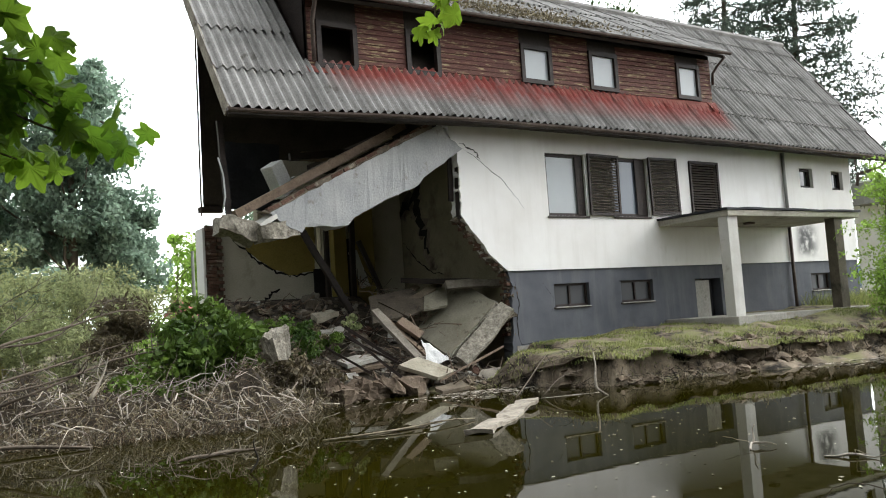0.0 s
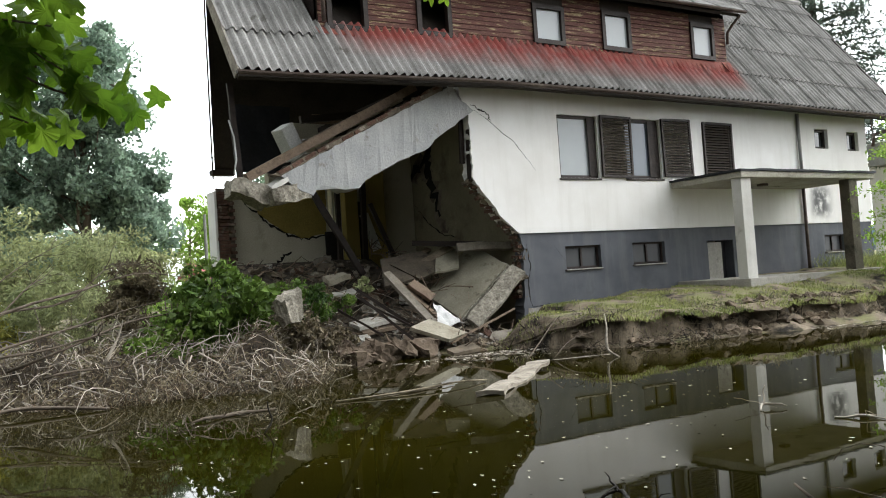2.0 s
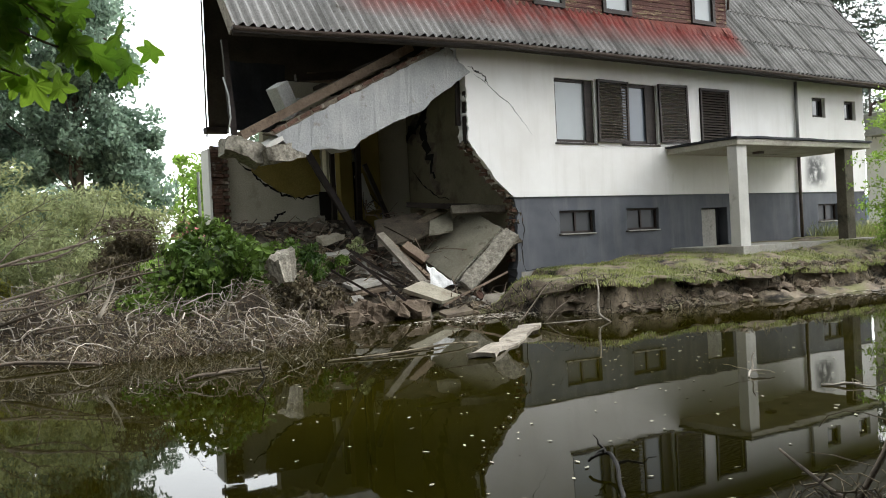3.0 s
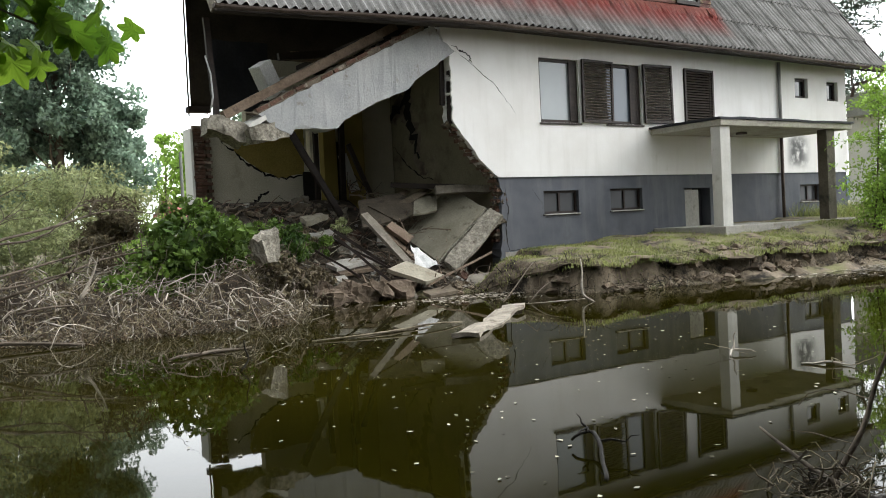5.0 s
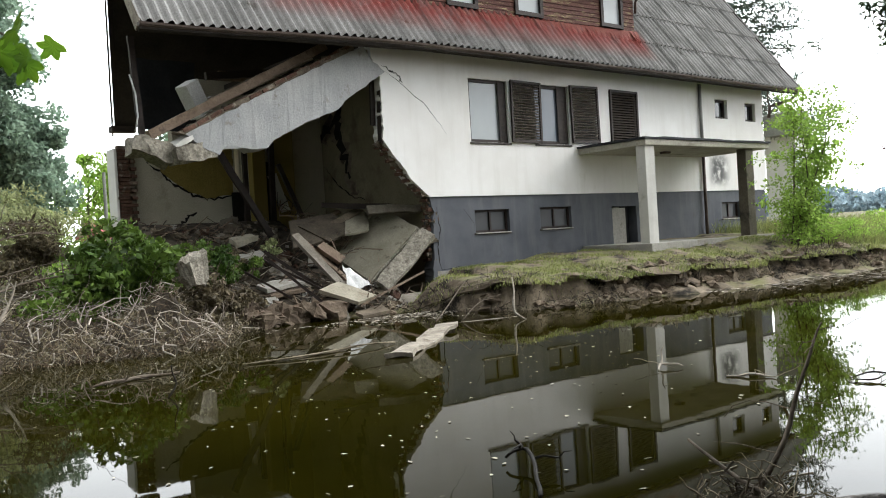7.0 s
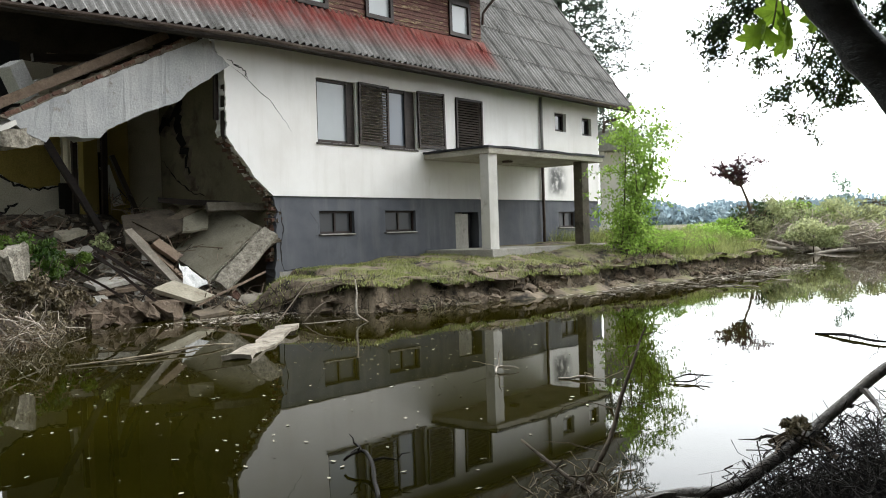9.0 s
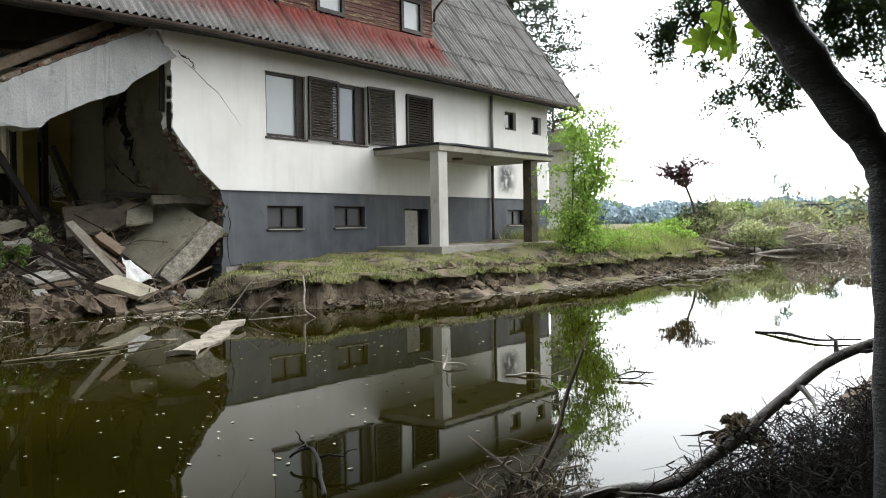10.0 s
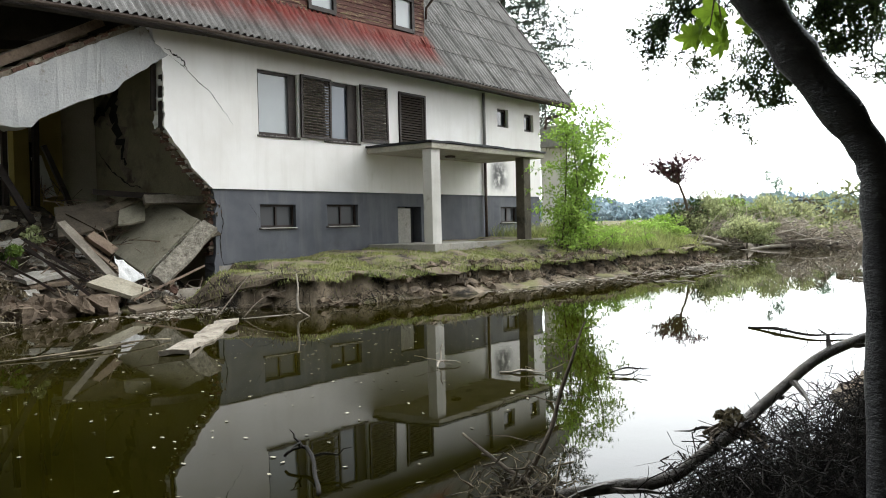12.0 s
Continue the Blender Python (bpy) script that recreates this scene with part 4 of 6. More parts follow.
def prism(name, outline, y0, y1, material, jag, seed, parent=None):
    """A broken plate in the wall's plane with a ragged outline."""
    rnd = random.Random(seed)
    pts = []
    k = len(outline)
    for i in range(k):
        a, b = Vector(outline[i]), Vector(outline[(i + 1) % k])
        st = max(1, int((b - a).length / 0.09))
        for s in range(st):
            pts.append(a.lerp(b, s / st) + Vector((rnd.uniform(-jag, jag), rnd.uniform(-jag, jag))))
    bm = bmesh.new()
    front = [bm.verts.new((q.x, y0 + rnd.uniform(-0.01, 0.01), q.y)) for q in pts]
    back = [bm.verts.new((q.x + rnd.uniform(-0.04, 0.04), y1, q.y + rnd.uniform(-0.05, 0.05))) for q in pts]
    bm.faces.new(front)
    bm.faces.new(back[::-1])
    n = len(pts)
    for i in range(n):
        bm.faces.new((front[i], back[i], back[(i + 1) % n], front[(i + 1) % n]))
    bmesh.ops.triangulate(bm, faces=[f for f in bm.faces if len(f.verts) > 4])
    return part(name, bm, material, parent)


prism("mustard_plaster", [(6.98, 3.2), (7.35, 2.9), (7.69, 2.7), (8.1, 2.59), (8.66, 2.66), (8.68, 3.72), (6.98, 3.72)], 4.487, 4.498, YELLOW, 0.006, 9, house)
lintel = empty("fallen_wall_strip", "tilted white strip of broken upper wall hanging from the corner", "wall fragment")
prism("plaster_face", [(5.72, 3.36), (6.4, 3.72), (7.96, 4.5), (9.24, 5.1), (9.45, 5.2), (9.6, 4.98), (9.93, 4.74), (9.45, 4.42), (8.95, 4.1), (8.8, 3.93), (8.14, 3.68),
                       (7.4, 3.31), (7.24, 3.15), (6.92, 3.12), (6.48, 3.2), (6.3, 3.02), (6.0, 3.15)], -0.12, 0.2, LINTEL, 0.012, 5, lintel)
rough_box("crumpled_edge", (0.8, 0.5, 0.24), pose(5.2, 0.1, 3.08, 0, 12, 0), BROKEN, lintel, "crushed grey concrete end", 0.075, 16, 61)
rough_box("crumpled_edge", (0.75, 0.5, 0.26), pose(5.85, 0.1, 3.06, 0, -10, 4), BROKEN, lintel, "crushed grey concrete end", 0.075, 16, 62)
rough_box("crumpled_edge", (0.5, 0.3, 0.08), pose(5.72, 0.0, 3.28, 10, -30, 4), PALE, lintel, "loose flake of white render", 0.03, 5, 63)
prism("mortar_top", [(5.6, 3.4), (6.4, 3.82), (7.96, 4.6), (9.24, 5.2), (9.24, 5.1), (7.96, 4.5), (6.4, 3.71), (5.72, 3.35)], -0.1, 0.24, MORTAR, 0.012, 7, lintel)
rnd = random.Random(11)
brick_me = bpy.data.meshes.new("brick")
bm = bmesh.new()
add_box(bm, -0.12, 0.12, -0.06, 0.06, -0.0325, 0.0325, bevel=0.006)
bm.to_mesh(brick_me)
bm.free()
brick_me.materials.append(BRICK)


mortar_me = chunk_mesh(5, 0.5)
mortar_me.materials.append(MORTAR)


def brick(m, parent, me=brick_me):
    ob = new("brick", me)
    ob.matrix_basis = m
    ob.parent = parent
    return ob


for i in range(14):
    t = i / 13
    brick(pose(5.8 + 3.3 * t, -0.06 + rnd.uniform(-0.02, 0.03), 3.47 + 1.68 * t + rnd.uniform(-0.015, 0.015), 0, -27 + rnd.uniform(-5, 5), rnd.uniform(-8, 8)), lintel)


def beam(name, p0, p1, w_, h_, material, label, category="timber", group="", seed=0, roll=0.0, rough=0.008):
    p0, p1 = Vector(p0), Vector(p1)
    d = p1 - p0
    q = d.to_track_quat("X", "Z").to_matrix().to_4x4()
    m = Matrix.Translation((p0 + p1) / 2) @ q @ Matrix.Rotation(radians(roll), 4, "X")
    return tagged(rough_box(name, (d.length, w_, h_), m, material, None, "", rough, 5, seed), label, category, group)


beam("roof_beam", (5.2, 0.18, 3.36), (8.75, 0.2, 5.2), 0.18, 0.16, OLDWOOD, "fallen old brown roof beam lying on the tilted wall strip", seed=1)
beam("roof_beam", (6.65, 1.0, 4.1), (8.9, 1.0, 5.2), 0.1, 0.2, PALEWOOD, "pale broken roof board leaning behind the beam", seed=2)
beam("roof_beam", (6.9, 1.6, 4.75), (9.8, 1.4, 5.05), 0.12, 0.14, DARKWOOD, "dark ceiling joist under the eave", seed=3)
beam("roof_beam", (7.6, 2.6, 5.0), (9.8, 2.4, 5.0), 0.14, 0.18, OLDWOOD, "dark ceiling joist under the eave", seed=4)
beam("door_post", (9.92, 0.1, 3.32), (9.96, 0.1, 4.78), 0.12, 0.12, DARKWOOD, "dark wooden door post at the torn wall edge", seed=5)
beam("door_post", (9.8, 0.22, 3.7), (9.83, 0.22, 4.7), 0.05, 0.1, DARKWOOD, "dark wooden door post at the torn wall edge", seed=6)
beam("broken_post", (7.3, 2.4, 3.6), (8.5, 2.4, 1.6), 0.09, 0.13, DARKWOOD, "snapped leaning timber post inside the ruin", seed=7)
beam("broken_post", (9.08, 3.0, 3.2), (9.75, 3.0, 1.7), 0.07, 0.1, DARKWOOD, "snapped leaning timber post inside the ruin", seed=8)
beam("broken_post", (8.7, 3.9, 1.4), (8.72, 3.9, 3.9), 0.1, 0.1, DARKWOOD, "upright dark door post inside the ruin", seed=9)
beam("broken_post", (9.45, 4.1, 1.4), (9.5, 4.1, 3.9), 0.1, 0.12, DARKWOOD, "upright dark door post inside the ruin", seed=10)
beam("gable_post", (5.2, 0.5, 3.3), (5.1, 0.5, 5.1), 0.08, 0.1, DARKWOOD, "dark gable post under the verge", seed=11)
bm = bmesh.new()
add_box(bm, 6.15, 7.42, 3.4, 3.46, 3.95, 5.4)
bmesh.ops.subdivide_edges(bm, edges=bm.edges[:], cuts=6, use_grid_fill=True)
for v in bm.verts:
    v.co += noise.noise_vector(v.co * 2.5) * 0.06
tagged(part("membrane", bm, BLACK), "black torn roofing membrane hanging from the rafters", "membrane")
cab = tagged(box("appliance", -0.17, 0.17, -0.15, 0.15, -0.33, 0.33, ENAMEL, m=pose(6.36, 0.95, 4.16, 0, -30, 20), bevel=0.02), "tipped white enamel appliance caught on the beam", "appliance")
# small round white lamp, a plain enamel body that gives no light
bm = bmesh.new()
bmesh.ops.create_uvsphere(bm, u_segments=14, v_segments=8, radius=0.07)
bmesh.ops.scale(bm, vec=(1.2, 0.8, 0.7), verts=bm.verts[:])
bm.transform(pose(6.76, 1.1, 4.22))
tagged(part("round_lamp", bm, ENAMEL, smooth=True), "small round white lamp behind the beam, unlit", "bowl")
vs, fs = tube_data([(4.98, 0.3, 4.4), (5.06, 0.3, 4.1), (5.08, 0.3, 3.7), (5.02, 0.3, 3.45)], [0.015] * 4, 8)
tagged(mesh_ob("bent_pipe", vs, fs, ENAMEL, smooth=True), "bent white plastic pipe dangling at the gable", "pipe")
# brick end of the gable wall
gable = empty("gable_wall_stump", "broken stump of the gable wall showing red bricks", "wall")
box("core", 5.99, 6.38, 4.38, 4.78, 0.5, 3.6, MORTAR, gable)
box("plaster", 5.93, 5.985, 4.3, 4.8, 0.5, 3.66, PLASTER, gable, "thin edge of white outer render")
for r in range(40):
    z = 0.65 + r * 0.078
    brick(pose(6.12 + rnd.uniform(-0.03, 0.03), 4.36 + rnd.uniform(-0.05, 0.03), z, rnd.uniform(-3, 3), rnd.uniform(-3, 3), rnd.uniform(-9, 9)), gable)
    if r % 2:
        brick(pose(6.32, 4.4 + rnd.uniform(-0.05, 0.02), z, 0, 0, 90 + rnd.uniform(-9, 9)), gable)
# brick and mortar along the torn front wall
tear = empty("torn_wall_edge", "ragged brick edge of the torn front wall", "wall edge")
for r in range(62):
    z = 0.9 + r * 0.07
    if 3.35 < z < 4.75:
        continue
    x = break_x(z)
    if r % 3 == 0:
        brick(pose(x + rnd.uniform(0.0, 0.07), 0.14 + rnd.uniform(-0.03, 0.06), z, rnd.uniform(-6, 6), rnd.uniform(-8, 8), rnd.uniform(-25, 25)), tear)
    else:
        k = rnd.uniform(0.1, 0.2)
        brick(pose(x + rnd.uniform(-0.01, 0.07), 0.16 + rnd.uniform(-0.03, 0.06), z, rnd.uniform(-40, 40), rnd.uniform(-40, 40), rnd.uniform(0, 360)) @ Matrix.Diagonal((k * 1.3, k, k, 1)), tear, mortar_me)
    if r % 2 == 0:
        brick(pose(x + 0.02, 0.26, z, 0, rnd.uniform(-6, 6), 90 + rnd.uniform(-15, 15)), tear)


def pile_z(x, y):
    """The slope of rubble that fills the broken corner."""
    k = smooth(11.0, 9.3, x)
    k2 = 0.35 + 0.65 * smooth(5.0, 6.4, x)
    return -0.1 + k2 * (0.15 + 0.42 * max(0.0, y + 0.7)) * (0.35 + 0.65 * k) * smooth(-0.9, -0.2, y) + 0.12 * noise.noise((x * 1.7, y * 1.7, 3)) + 0.07 * noise.noise((x * 5, y * 5, 1))


px_, py_ = axis([(4.6, 11.1, 0.1)]), axis([(-1.1, 4.6, 0.1)])
pv = [(x, y, min(pile_z(x, y), 2.0)) for y in py_ for x in px_]
w2 = len(px_)
pf = [(j * w2 + i, j * w2 + i + 1, (j + 1) * w2 + i + 1, (j + 1) * w2 + i) for j in range(len(py_) - 1) for i in range(w2 - 1)]
# bed colour darkened to paint the shade in gaps between lumps
RUBBLE = mat("gap_shaded_rubble", (0.022, 0.017, 0.012), (0.085, 0.07, 0.052), 3.0, 0.95, 0.8, 14, (0.04, 0.03, 0.02), 2.0, 0.52)
tagged(mesh_ob("rubble_bed", pv, pf, RUBBLE), "heap of crushed plaster, mortar and soil", "rubble", kind="stuff")

S = slab_ob
S("floor_slab", (9.5, 0.06, 0.4), (10.82, 0.16, 1.43), (9.53, 1.26, 0.89), 0.4, BROKEN, "big tilted concrete floor slab with a rough broken edge", "slab", rough=0.022, seed=1, cuts=14)
S("floor_slab", (9.43, -0.06, 0.55), (10.74, 0.04, 1.57), (9.6, -0.3, 0.35), 0.12, BROKEN, "rough broken edge of the tilted floor slab", "slab", rough=0.03, seed=36, cuts=18)
S("floor_slab", (9.36, 0.03, 0.565), (10.66, 0.13, 1.58), (9.38, 1.3, 1.09), 0.035, SCREED, "grey-olive screed sheet still stuck on the tilted slab", "slab", rough=0.012, seed=2)
S("floor_slab", (9.39, 0.9, 1.5), (10.0, 0.9, 1.6), (9.8, 1.5, 1.93), 0.05, SCREED, "pale grey plaster panel propped on the heap", "slab", rough=0.03, seed=3)
S("floor_slab", (9.03, 1.3, 1.67), (10.1, 1.5, 2.1), (9.14, 1.2, 1.6), 0.05, DIRTYSHADED, "narrow pale plank lying on the heap", "slab", rough=0.012, seed=31)
S("floor_slab", (8.86, 1.5, 1.72), (9.7, 1.7, 2.08), (8.95, 1.42, 1.67), 0.05, OLDWOOD, "narrow brown plank lying on the heap", "slab", rough=0.012, seed=32)
S("floor_slab", (8.18, 0.9, 1.3), (9.2, 1.0, 1.45), (8.5, 1.6, 1.85), 0.06, SHADEPANEL, "broken brown panel on the heap, darkened for shade", "slab", rough=0.02, seed=4)
S("floor_slab", (8.55, 0.6, 1.3), (8.95, 0.45, 0.95), (8.75, 0.7, 1.4), 0.08, OLDWOOD, "broken brown door panel on the heap", "slab", rough=0.015, seed=33)
S("floor_slab", (8.6, 1.4, 1.75), (9.5, 1.6, 2.0), (9.0, 0.9, 1.4), 0.05, SHADEPANEL, "broken panel on the heap, shade in its dark colour", "slab", rough=0.015, seed=5)
S("floor_slab", (7.98, 0.6, 1.56), (8.5, -0.25, 0.5), (8.16, 0.65, 1.6), 0.07, DIRTYCONC, "long pale plank leaning down the heap", "slab", rough=0.012, seed=6)
S("floor_slab", (8.2, 0.55, 1.42), (9.15, 0.4, 0.5), (8.34, 0.7, 1.47), 0.06, OLDWOOD, "long brown plank leaning down the heap", "slab", rough=0.012, seed=7)
S("floor_slab", (7.86, -0.55, 0.52), (8.5, -0.85, 0.23), (8.5, -0.2, 0.6), 0.07, CREAM, "flat cream slab lying at the water's edge", "slab", rough=0.015, seed=8)
S("floor_slab", (9.2, -0.95, 0.02), (10.6, -0.6, 0.02), (9.75, -0.45, 0.24), 0.1, DIRTYCONC, "grey slab half sunk at the water's edge", "slab", rough=0.02, seed=9)
S("floor_slab", (8.3, -1.3, 0.02), (9.0, -1.15, 0.05), (8.4, -0.9, 0.08), 0.06, DIRTYSHADED, "wet slab awash at the water's edge", "slab", rough=0.015, seed=10)
S("floor_slab", (7.47, 1.9, 1.47), (8.0, 2.0, 1.58), (7.5, 2.3, 1.55), 0.1, CREAM, "pale concrete block on the heap", "slab", rough=0.03, seed=11)
S("floor_slab", (7.2, 1.2, 1.16), (7.75, 1.2, 1.2), (7.25, 1.6, 1.22), 0.07, CONCRETE, "grey concrete step on the heap", "slab", rough=0.025, seed=12)
S("floor_slab", (7.12, 0.0, 0.58), (7.95, 0.1, 0.66), (7.15, 0.5, 0.66), 0.07, CONCRETE, "grey concrete step on the heap", "slab", rough=0.025, seed=13)
S("floor_slab", (7.1, -0.15, 0.46), (7.85, -0.1, 0.52), (7.15, 0.2, 0.5), 0.06, CLAY, "mud-stained concrete step on the heap", "slab", rough=0.025, seed=34)
S("floor_slab", (9.3, 1.6, 2.2), (11.0, 0.6, 2.05), (9.4, 1.75, 2.2), 0.1, DARKWOOD, "fallen joist resting against the cross wall", "slab", rough=0.015, seed=14)
S("floor_slab", (10.0, 0.9, 1.95), (11.1, 0.5, 1.95), (10.0, 0.95, 2.1), 0.12, DIRTYCONC, "broken floor edge hanging at the torn wall", "slab", rough=0.025, seed=15)
beam("iron_rod", (8.6, -0.75, 0.18), (10.62, -0.1, 0.68), 0.03, 0.035, OLDWOOD, "thin brown bent stick across the rubble", "rod", seed=20)
beam("iron_rod", (7.3, 0.55, 1.15), (8.1, -0.35, 0.5), 0.03, 0.04, DARKWOOD, "dark charred lath sticking out of the heap", "rod", seed=23)
beam("iron_rod", (6.75, 0.1, 0.95), (7.35, -0.5, 0.42), 0.03, 0.04, DARKWOOD, "dark charred lath sticking out of the heap", "rod", seed=24)
beam("pale_board", (9.57, 4.25, 3.1), (9.85, 4.2, 2.2), 0.04, 0.22, PALE, "pale loose board standing against the rear wall", "board", seed=25)
beam("iron_rod", (7.0, -0.2, 1.2), (7.9, -0.6, 0.3), 0.04, 0.05, DARKWOOD, "dark charred lath sticking out of the heap", "rod", seed=21)
beam("iron_rod", (7.4, 0.6, 1.3), (8.5, 0.1, 0.4), 0.04, 0.06, DARKWOOD, "dark charred lath sticking out of the heap", "rod", seed=22)

# crumpled white sheet
sv, sf = [], []
for j in range(13):
    for i in range(13):
        u, v = i / 12, j / 12
        p = Vector((8.62 + 0.58 * u + 0.15 * v, -0.32 + 0.4 * v - 0.02 * u, 0.5 + 0.46 * v * (1 - 0.85 * u)))
        sv.append(p + Vector(noise.noise_vector(p * 6)) * 0.05 + Vector((0, 0, 0.03 * math.sin(9 * u + 4 * v))))
sf = [(j * 13 + i, j * 13 + i + 1, j * 13 + i + 14, j * 13 + i + 13) for j in range(12) for i in range(12)]
sheet = tagged(mesh_ob("plastic_sheet", sv, sf, ENAMEL), "crumpled white plastic sheet on the rubble", "sheet")
so = sheet.modifiers.new("thick", "SOLIDIFY")
so.thickness = 0.004


CHUNKS = []
for i, mt in enumerate((DIRTYCONC, DIRTYSHADED, MORTAR, BRICK, DIRTYCONC, MORTAR, CONCRETE, MORTAR)):
    me = chunk_mesh(40 + i, 0.55 if i % 2 else 0.9)
    me.materials.append(mt)
    CHUNKS.append((me, ("grey concrete", "cream plastered", "mortar-covered", "red brick", "grey concrete", "mortar-covered", "cream plastered", "mortar-covered")[i]))
rnd = random.Random(21)
for i in range(190):
    x = rnd.uniform(5.6, 10.6)
    y = rnd.uniform(-0.75, 3.8) if i % 3 else rnd.uniform(-0.8, 0.2)
    s = rnd.uniform(0.08, 0.3) * (1.2 if y < 0.3 else 1.0)
    if x > 9.2 and y > 0.2:
        continue
    me, lab = CHUNKS[rnd.randrange(8)]
    ob = new("rubble_chunk", me)
    ob.matrix_basis = pose(x, y, min(pile_z(x, y), 2.0) + s * 0.12, rnd.uniform(-40, 40), rnd.uniform(-40, 40), rnd.uniform(0, 360)) @ Matrix.Diagonal((s * rnd.uniform(0.8, 1.5), s, s * rnd.uniform(0.5, 1), 1))
    tagged(ob, "broken " + lab + " lump on the rubble heap", "rubble", "rubble lumps")
srd = random.Random(77)
for i in range(70):
    x, y = srd.uniform(6.0, 9.4), srd.uniform(-0.9, 2.4)
    L, a = srd.uniform(0.25, 0.8), srd.uniform(0, 6.28)
    p = Vector((x, y, min(pile_z(x, y), 2.0) + 0.03))
    q = p + Vector((math.cos(a) * L, math.sin(a) * L * 0.5, srd.uniform(0.0, 0.35) * L + 0.06))
    tagged(mesh_ob("splinter", *limb(p, q, srd.uniform(0.008, 0.022), 0.005, 0.05, 4, 5, srd)[1], BARK2 if i % 3 else LOGWOOD), "splintered thin wood stick in the rubble heap", "stick", "splinters in the rubble")
me = chunk_mesh(7, 0.45)
me.materials.append(BROKEN)
ob = new("concrete_block", me)
ob.matrix_basis = pose(5.3, -1.05, 1.06, 8, -6, 25) @ Matrix.Diagonal((0.36, 0.36, 0.95, 1))
tagged(ob, "pale broken concrete block standing in the debris", "block", "fallen rubble")
for i in range(230):
    x, y = rnd.uniform(5.7, 10.4), rnd.uniform(-0.7, 3.9)
    if x > 9.3 and y > 0.3:
        continue
    s = rnd.uniform(0.03, 0.1)
    me, lab = CHUNKS[rnd.randrange(8)]
    ob = new("rubble_chunk", me)
    ob.matrix_basis = pose(x, y, min(pile_z(x, y), 2.0) + s * 0.3, rnd.uniform(-60, 60), rnd.uniform(-60, 60), rnd.uniform(0, 360)) @ Matrix.Diagonal((s * 1.5, s, s * 0.8, 1))
    tagged(ob, "small broken " + lab + " lump on the rubble heap", "rubble", "rubble lumps")


def heap_top(q):
    x, y = q.uniform(5.8, 10.6), q.uniform(-0.6, 3.6)
    return (x, y, min(pile_z(x, y), 2.0) + q.uniform(0.0, 0.25) + (0.5 if x > 9 and y > 0.3 else 0.0))


# the tan clods at the waterline
CLODS = []
for i in range(3):
    me = chunk_mesh(70 + i, 0.8)
    me.materials.append(CLAY)
    CLODS.append((me, "reddish clay"))
for i in range(16):
    x = 6.3 + i * 0.12 + rnd.uniform(-0.05, 0.05)
    me, lab = CLODS[i % 3]
    ob = new("rubble_chunk", me)
    s = rnd.uniform(0.3, 0.5)
    ob.matrix_basis = pose(x, -0.65 + rnd.uniform(-0.2, 0.15), 0.1 + rnd.uniform(0, 0.12), rnd.uniform(-30, 30), rnd.uniform(-30, 30), rnd.uniform(0, 360)) @ Matrix.Diagonal((s, s, s * 0.8, 1))
    tagged(ob, "broken " + lab + " lump at the waterline", "rubble", "rubble lumps")


# ---------------------------------------------------------------- plants and driftwood
def tree(name, base, height, crown, seed, leaf_material, label, leaf=0.3, per=130, bark=BARK2, r0=None, lean=(0, 0), gap=0.28):
    """Tapered trunk, limbs and crowns of small leaf clumps. crown: centre offset, radius, clumps."""
    r = np.random.RandomState(seed)
    rd = random.Random(seed)
    root = empty(name, label, "tree")
    base = Vector(base)
    top = base + Vector((lean[0], lean[1], height * 0.85))
    r0 = r0 or height * 0.018
    pts, tr = limb(base - Vector((0, 0, 0.2)), top, r0, r0 * 0.25, 0.03, 8, 8, rd)
    chunks = [tr]
    pts_all = []
    for off, rad, clumps in crown:
        c = base + Vector(off)
        q = crown_points(r, c, rad, clumps, per, small=gap)
        pts_all.append(q)
        for _ in range(max(3, clumps // 5)):
            k = rd.randrange(2, 8)
            tip = Vector(q[rd.randrange(len(q))])
            _, d = limb(pts[k], tip, r0 * 0.32, r0 * 0.05, 0.08, 5, 5, rd)
            chunks.append(d)
    vs, fs = join(chunks)
    mesh_ob("trunk", vs, fs, bark, root, smooth=True)
    leaf_ob("crown", np.concatenate(pts_all), leaf, seed + 1, leaf_material, root)
    return root


def polar(b, d, z=0.0):
    """A place by bearing (degrees right of the house's normal) and distance from the river bank where one stands."""
    return Vector((d * math.sin(radians(b)), -14.09 + d * math.cos(radians(b)), z))


tree("tree", polar(10.5, 38, 0.8), 14.0, [((-0.2, 0, 9.4), (2.9, 3, 3.7), 50), ((1.0, 0, 5.2), (2.3, 2.4, 3.0), 40), ((-2.8, 1, 6), (2.8, 2.6, 3.6), 42)], 1, LEAF_BG,
     "tall dense blue-green broadleaf tree behind the ruin", 0.25, 340)
tree("tree", polar(5.5, 42, 0.8), 12.0, [((-0.6, 0, 7), (3.0, 3, 4.0), 44), ((-2, 0, 4), (3, 3, 3), 34), ((1.5, 0, 3.4), (2.6, 2, 2.4), 26)], 2, LEAF_BG, "tall dense blue-green broadleaf tree behind the ruin", 0.25, 260)
tree("tree", polar(13.2, 40, 0.8), 7.0, [((0, 0, 3.6), (1.9, 2.0, 2.6), 34)], 3, LEAF_BG, "middling broadleaf tree at the edge of the wood", 0.26, 150)
tree("tree", polar(1.0, 36, 0.8), 15.0, [((0, 0, 9), (5, 4, 5.5), 40)], 4, LEAF_BG, "tall broadleaf tree at the edge of the wood", 0.3, 150)
tree("tree", polar(16.2, 44, 0.8), 6.0, [((0, 0, 3.6), (2.6, 2, 2.2), 24)], 5, LEAF_LOC, "light green low tree far behind the ruin", 0.26, 120)
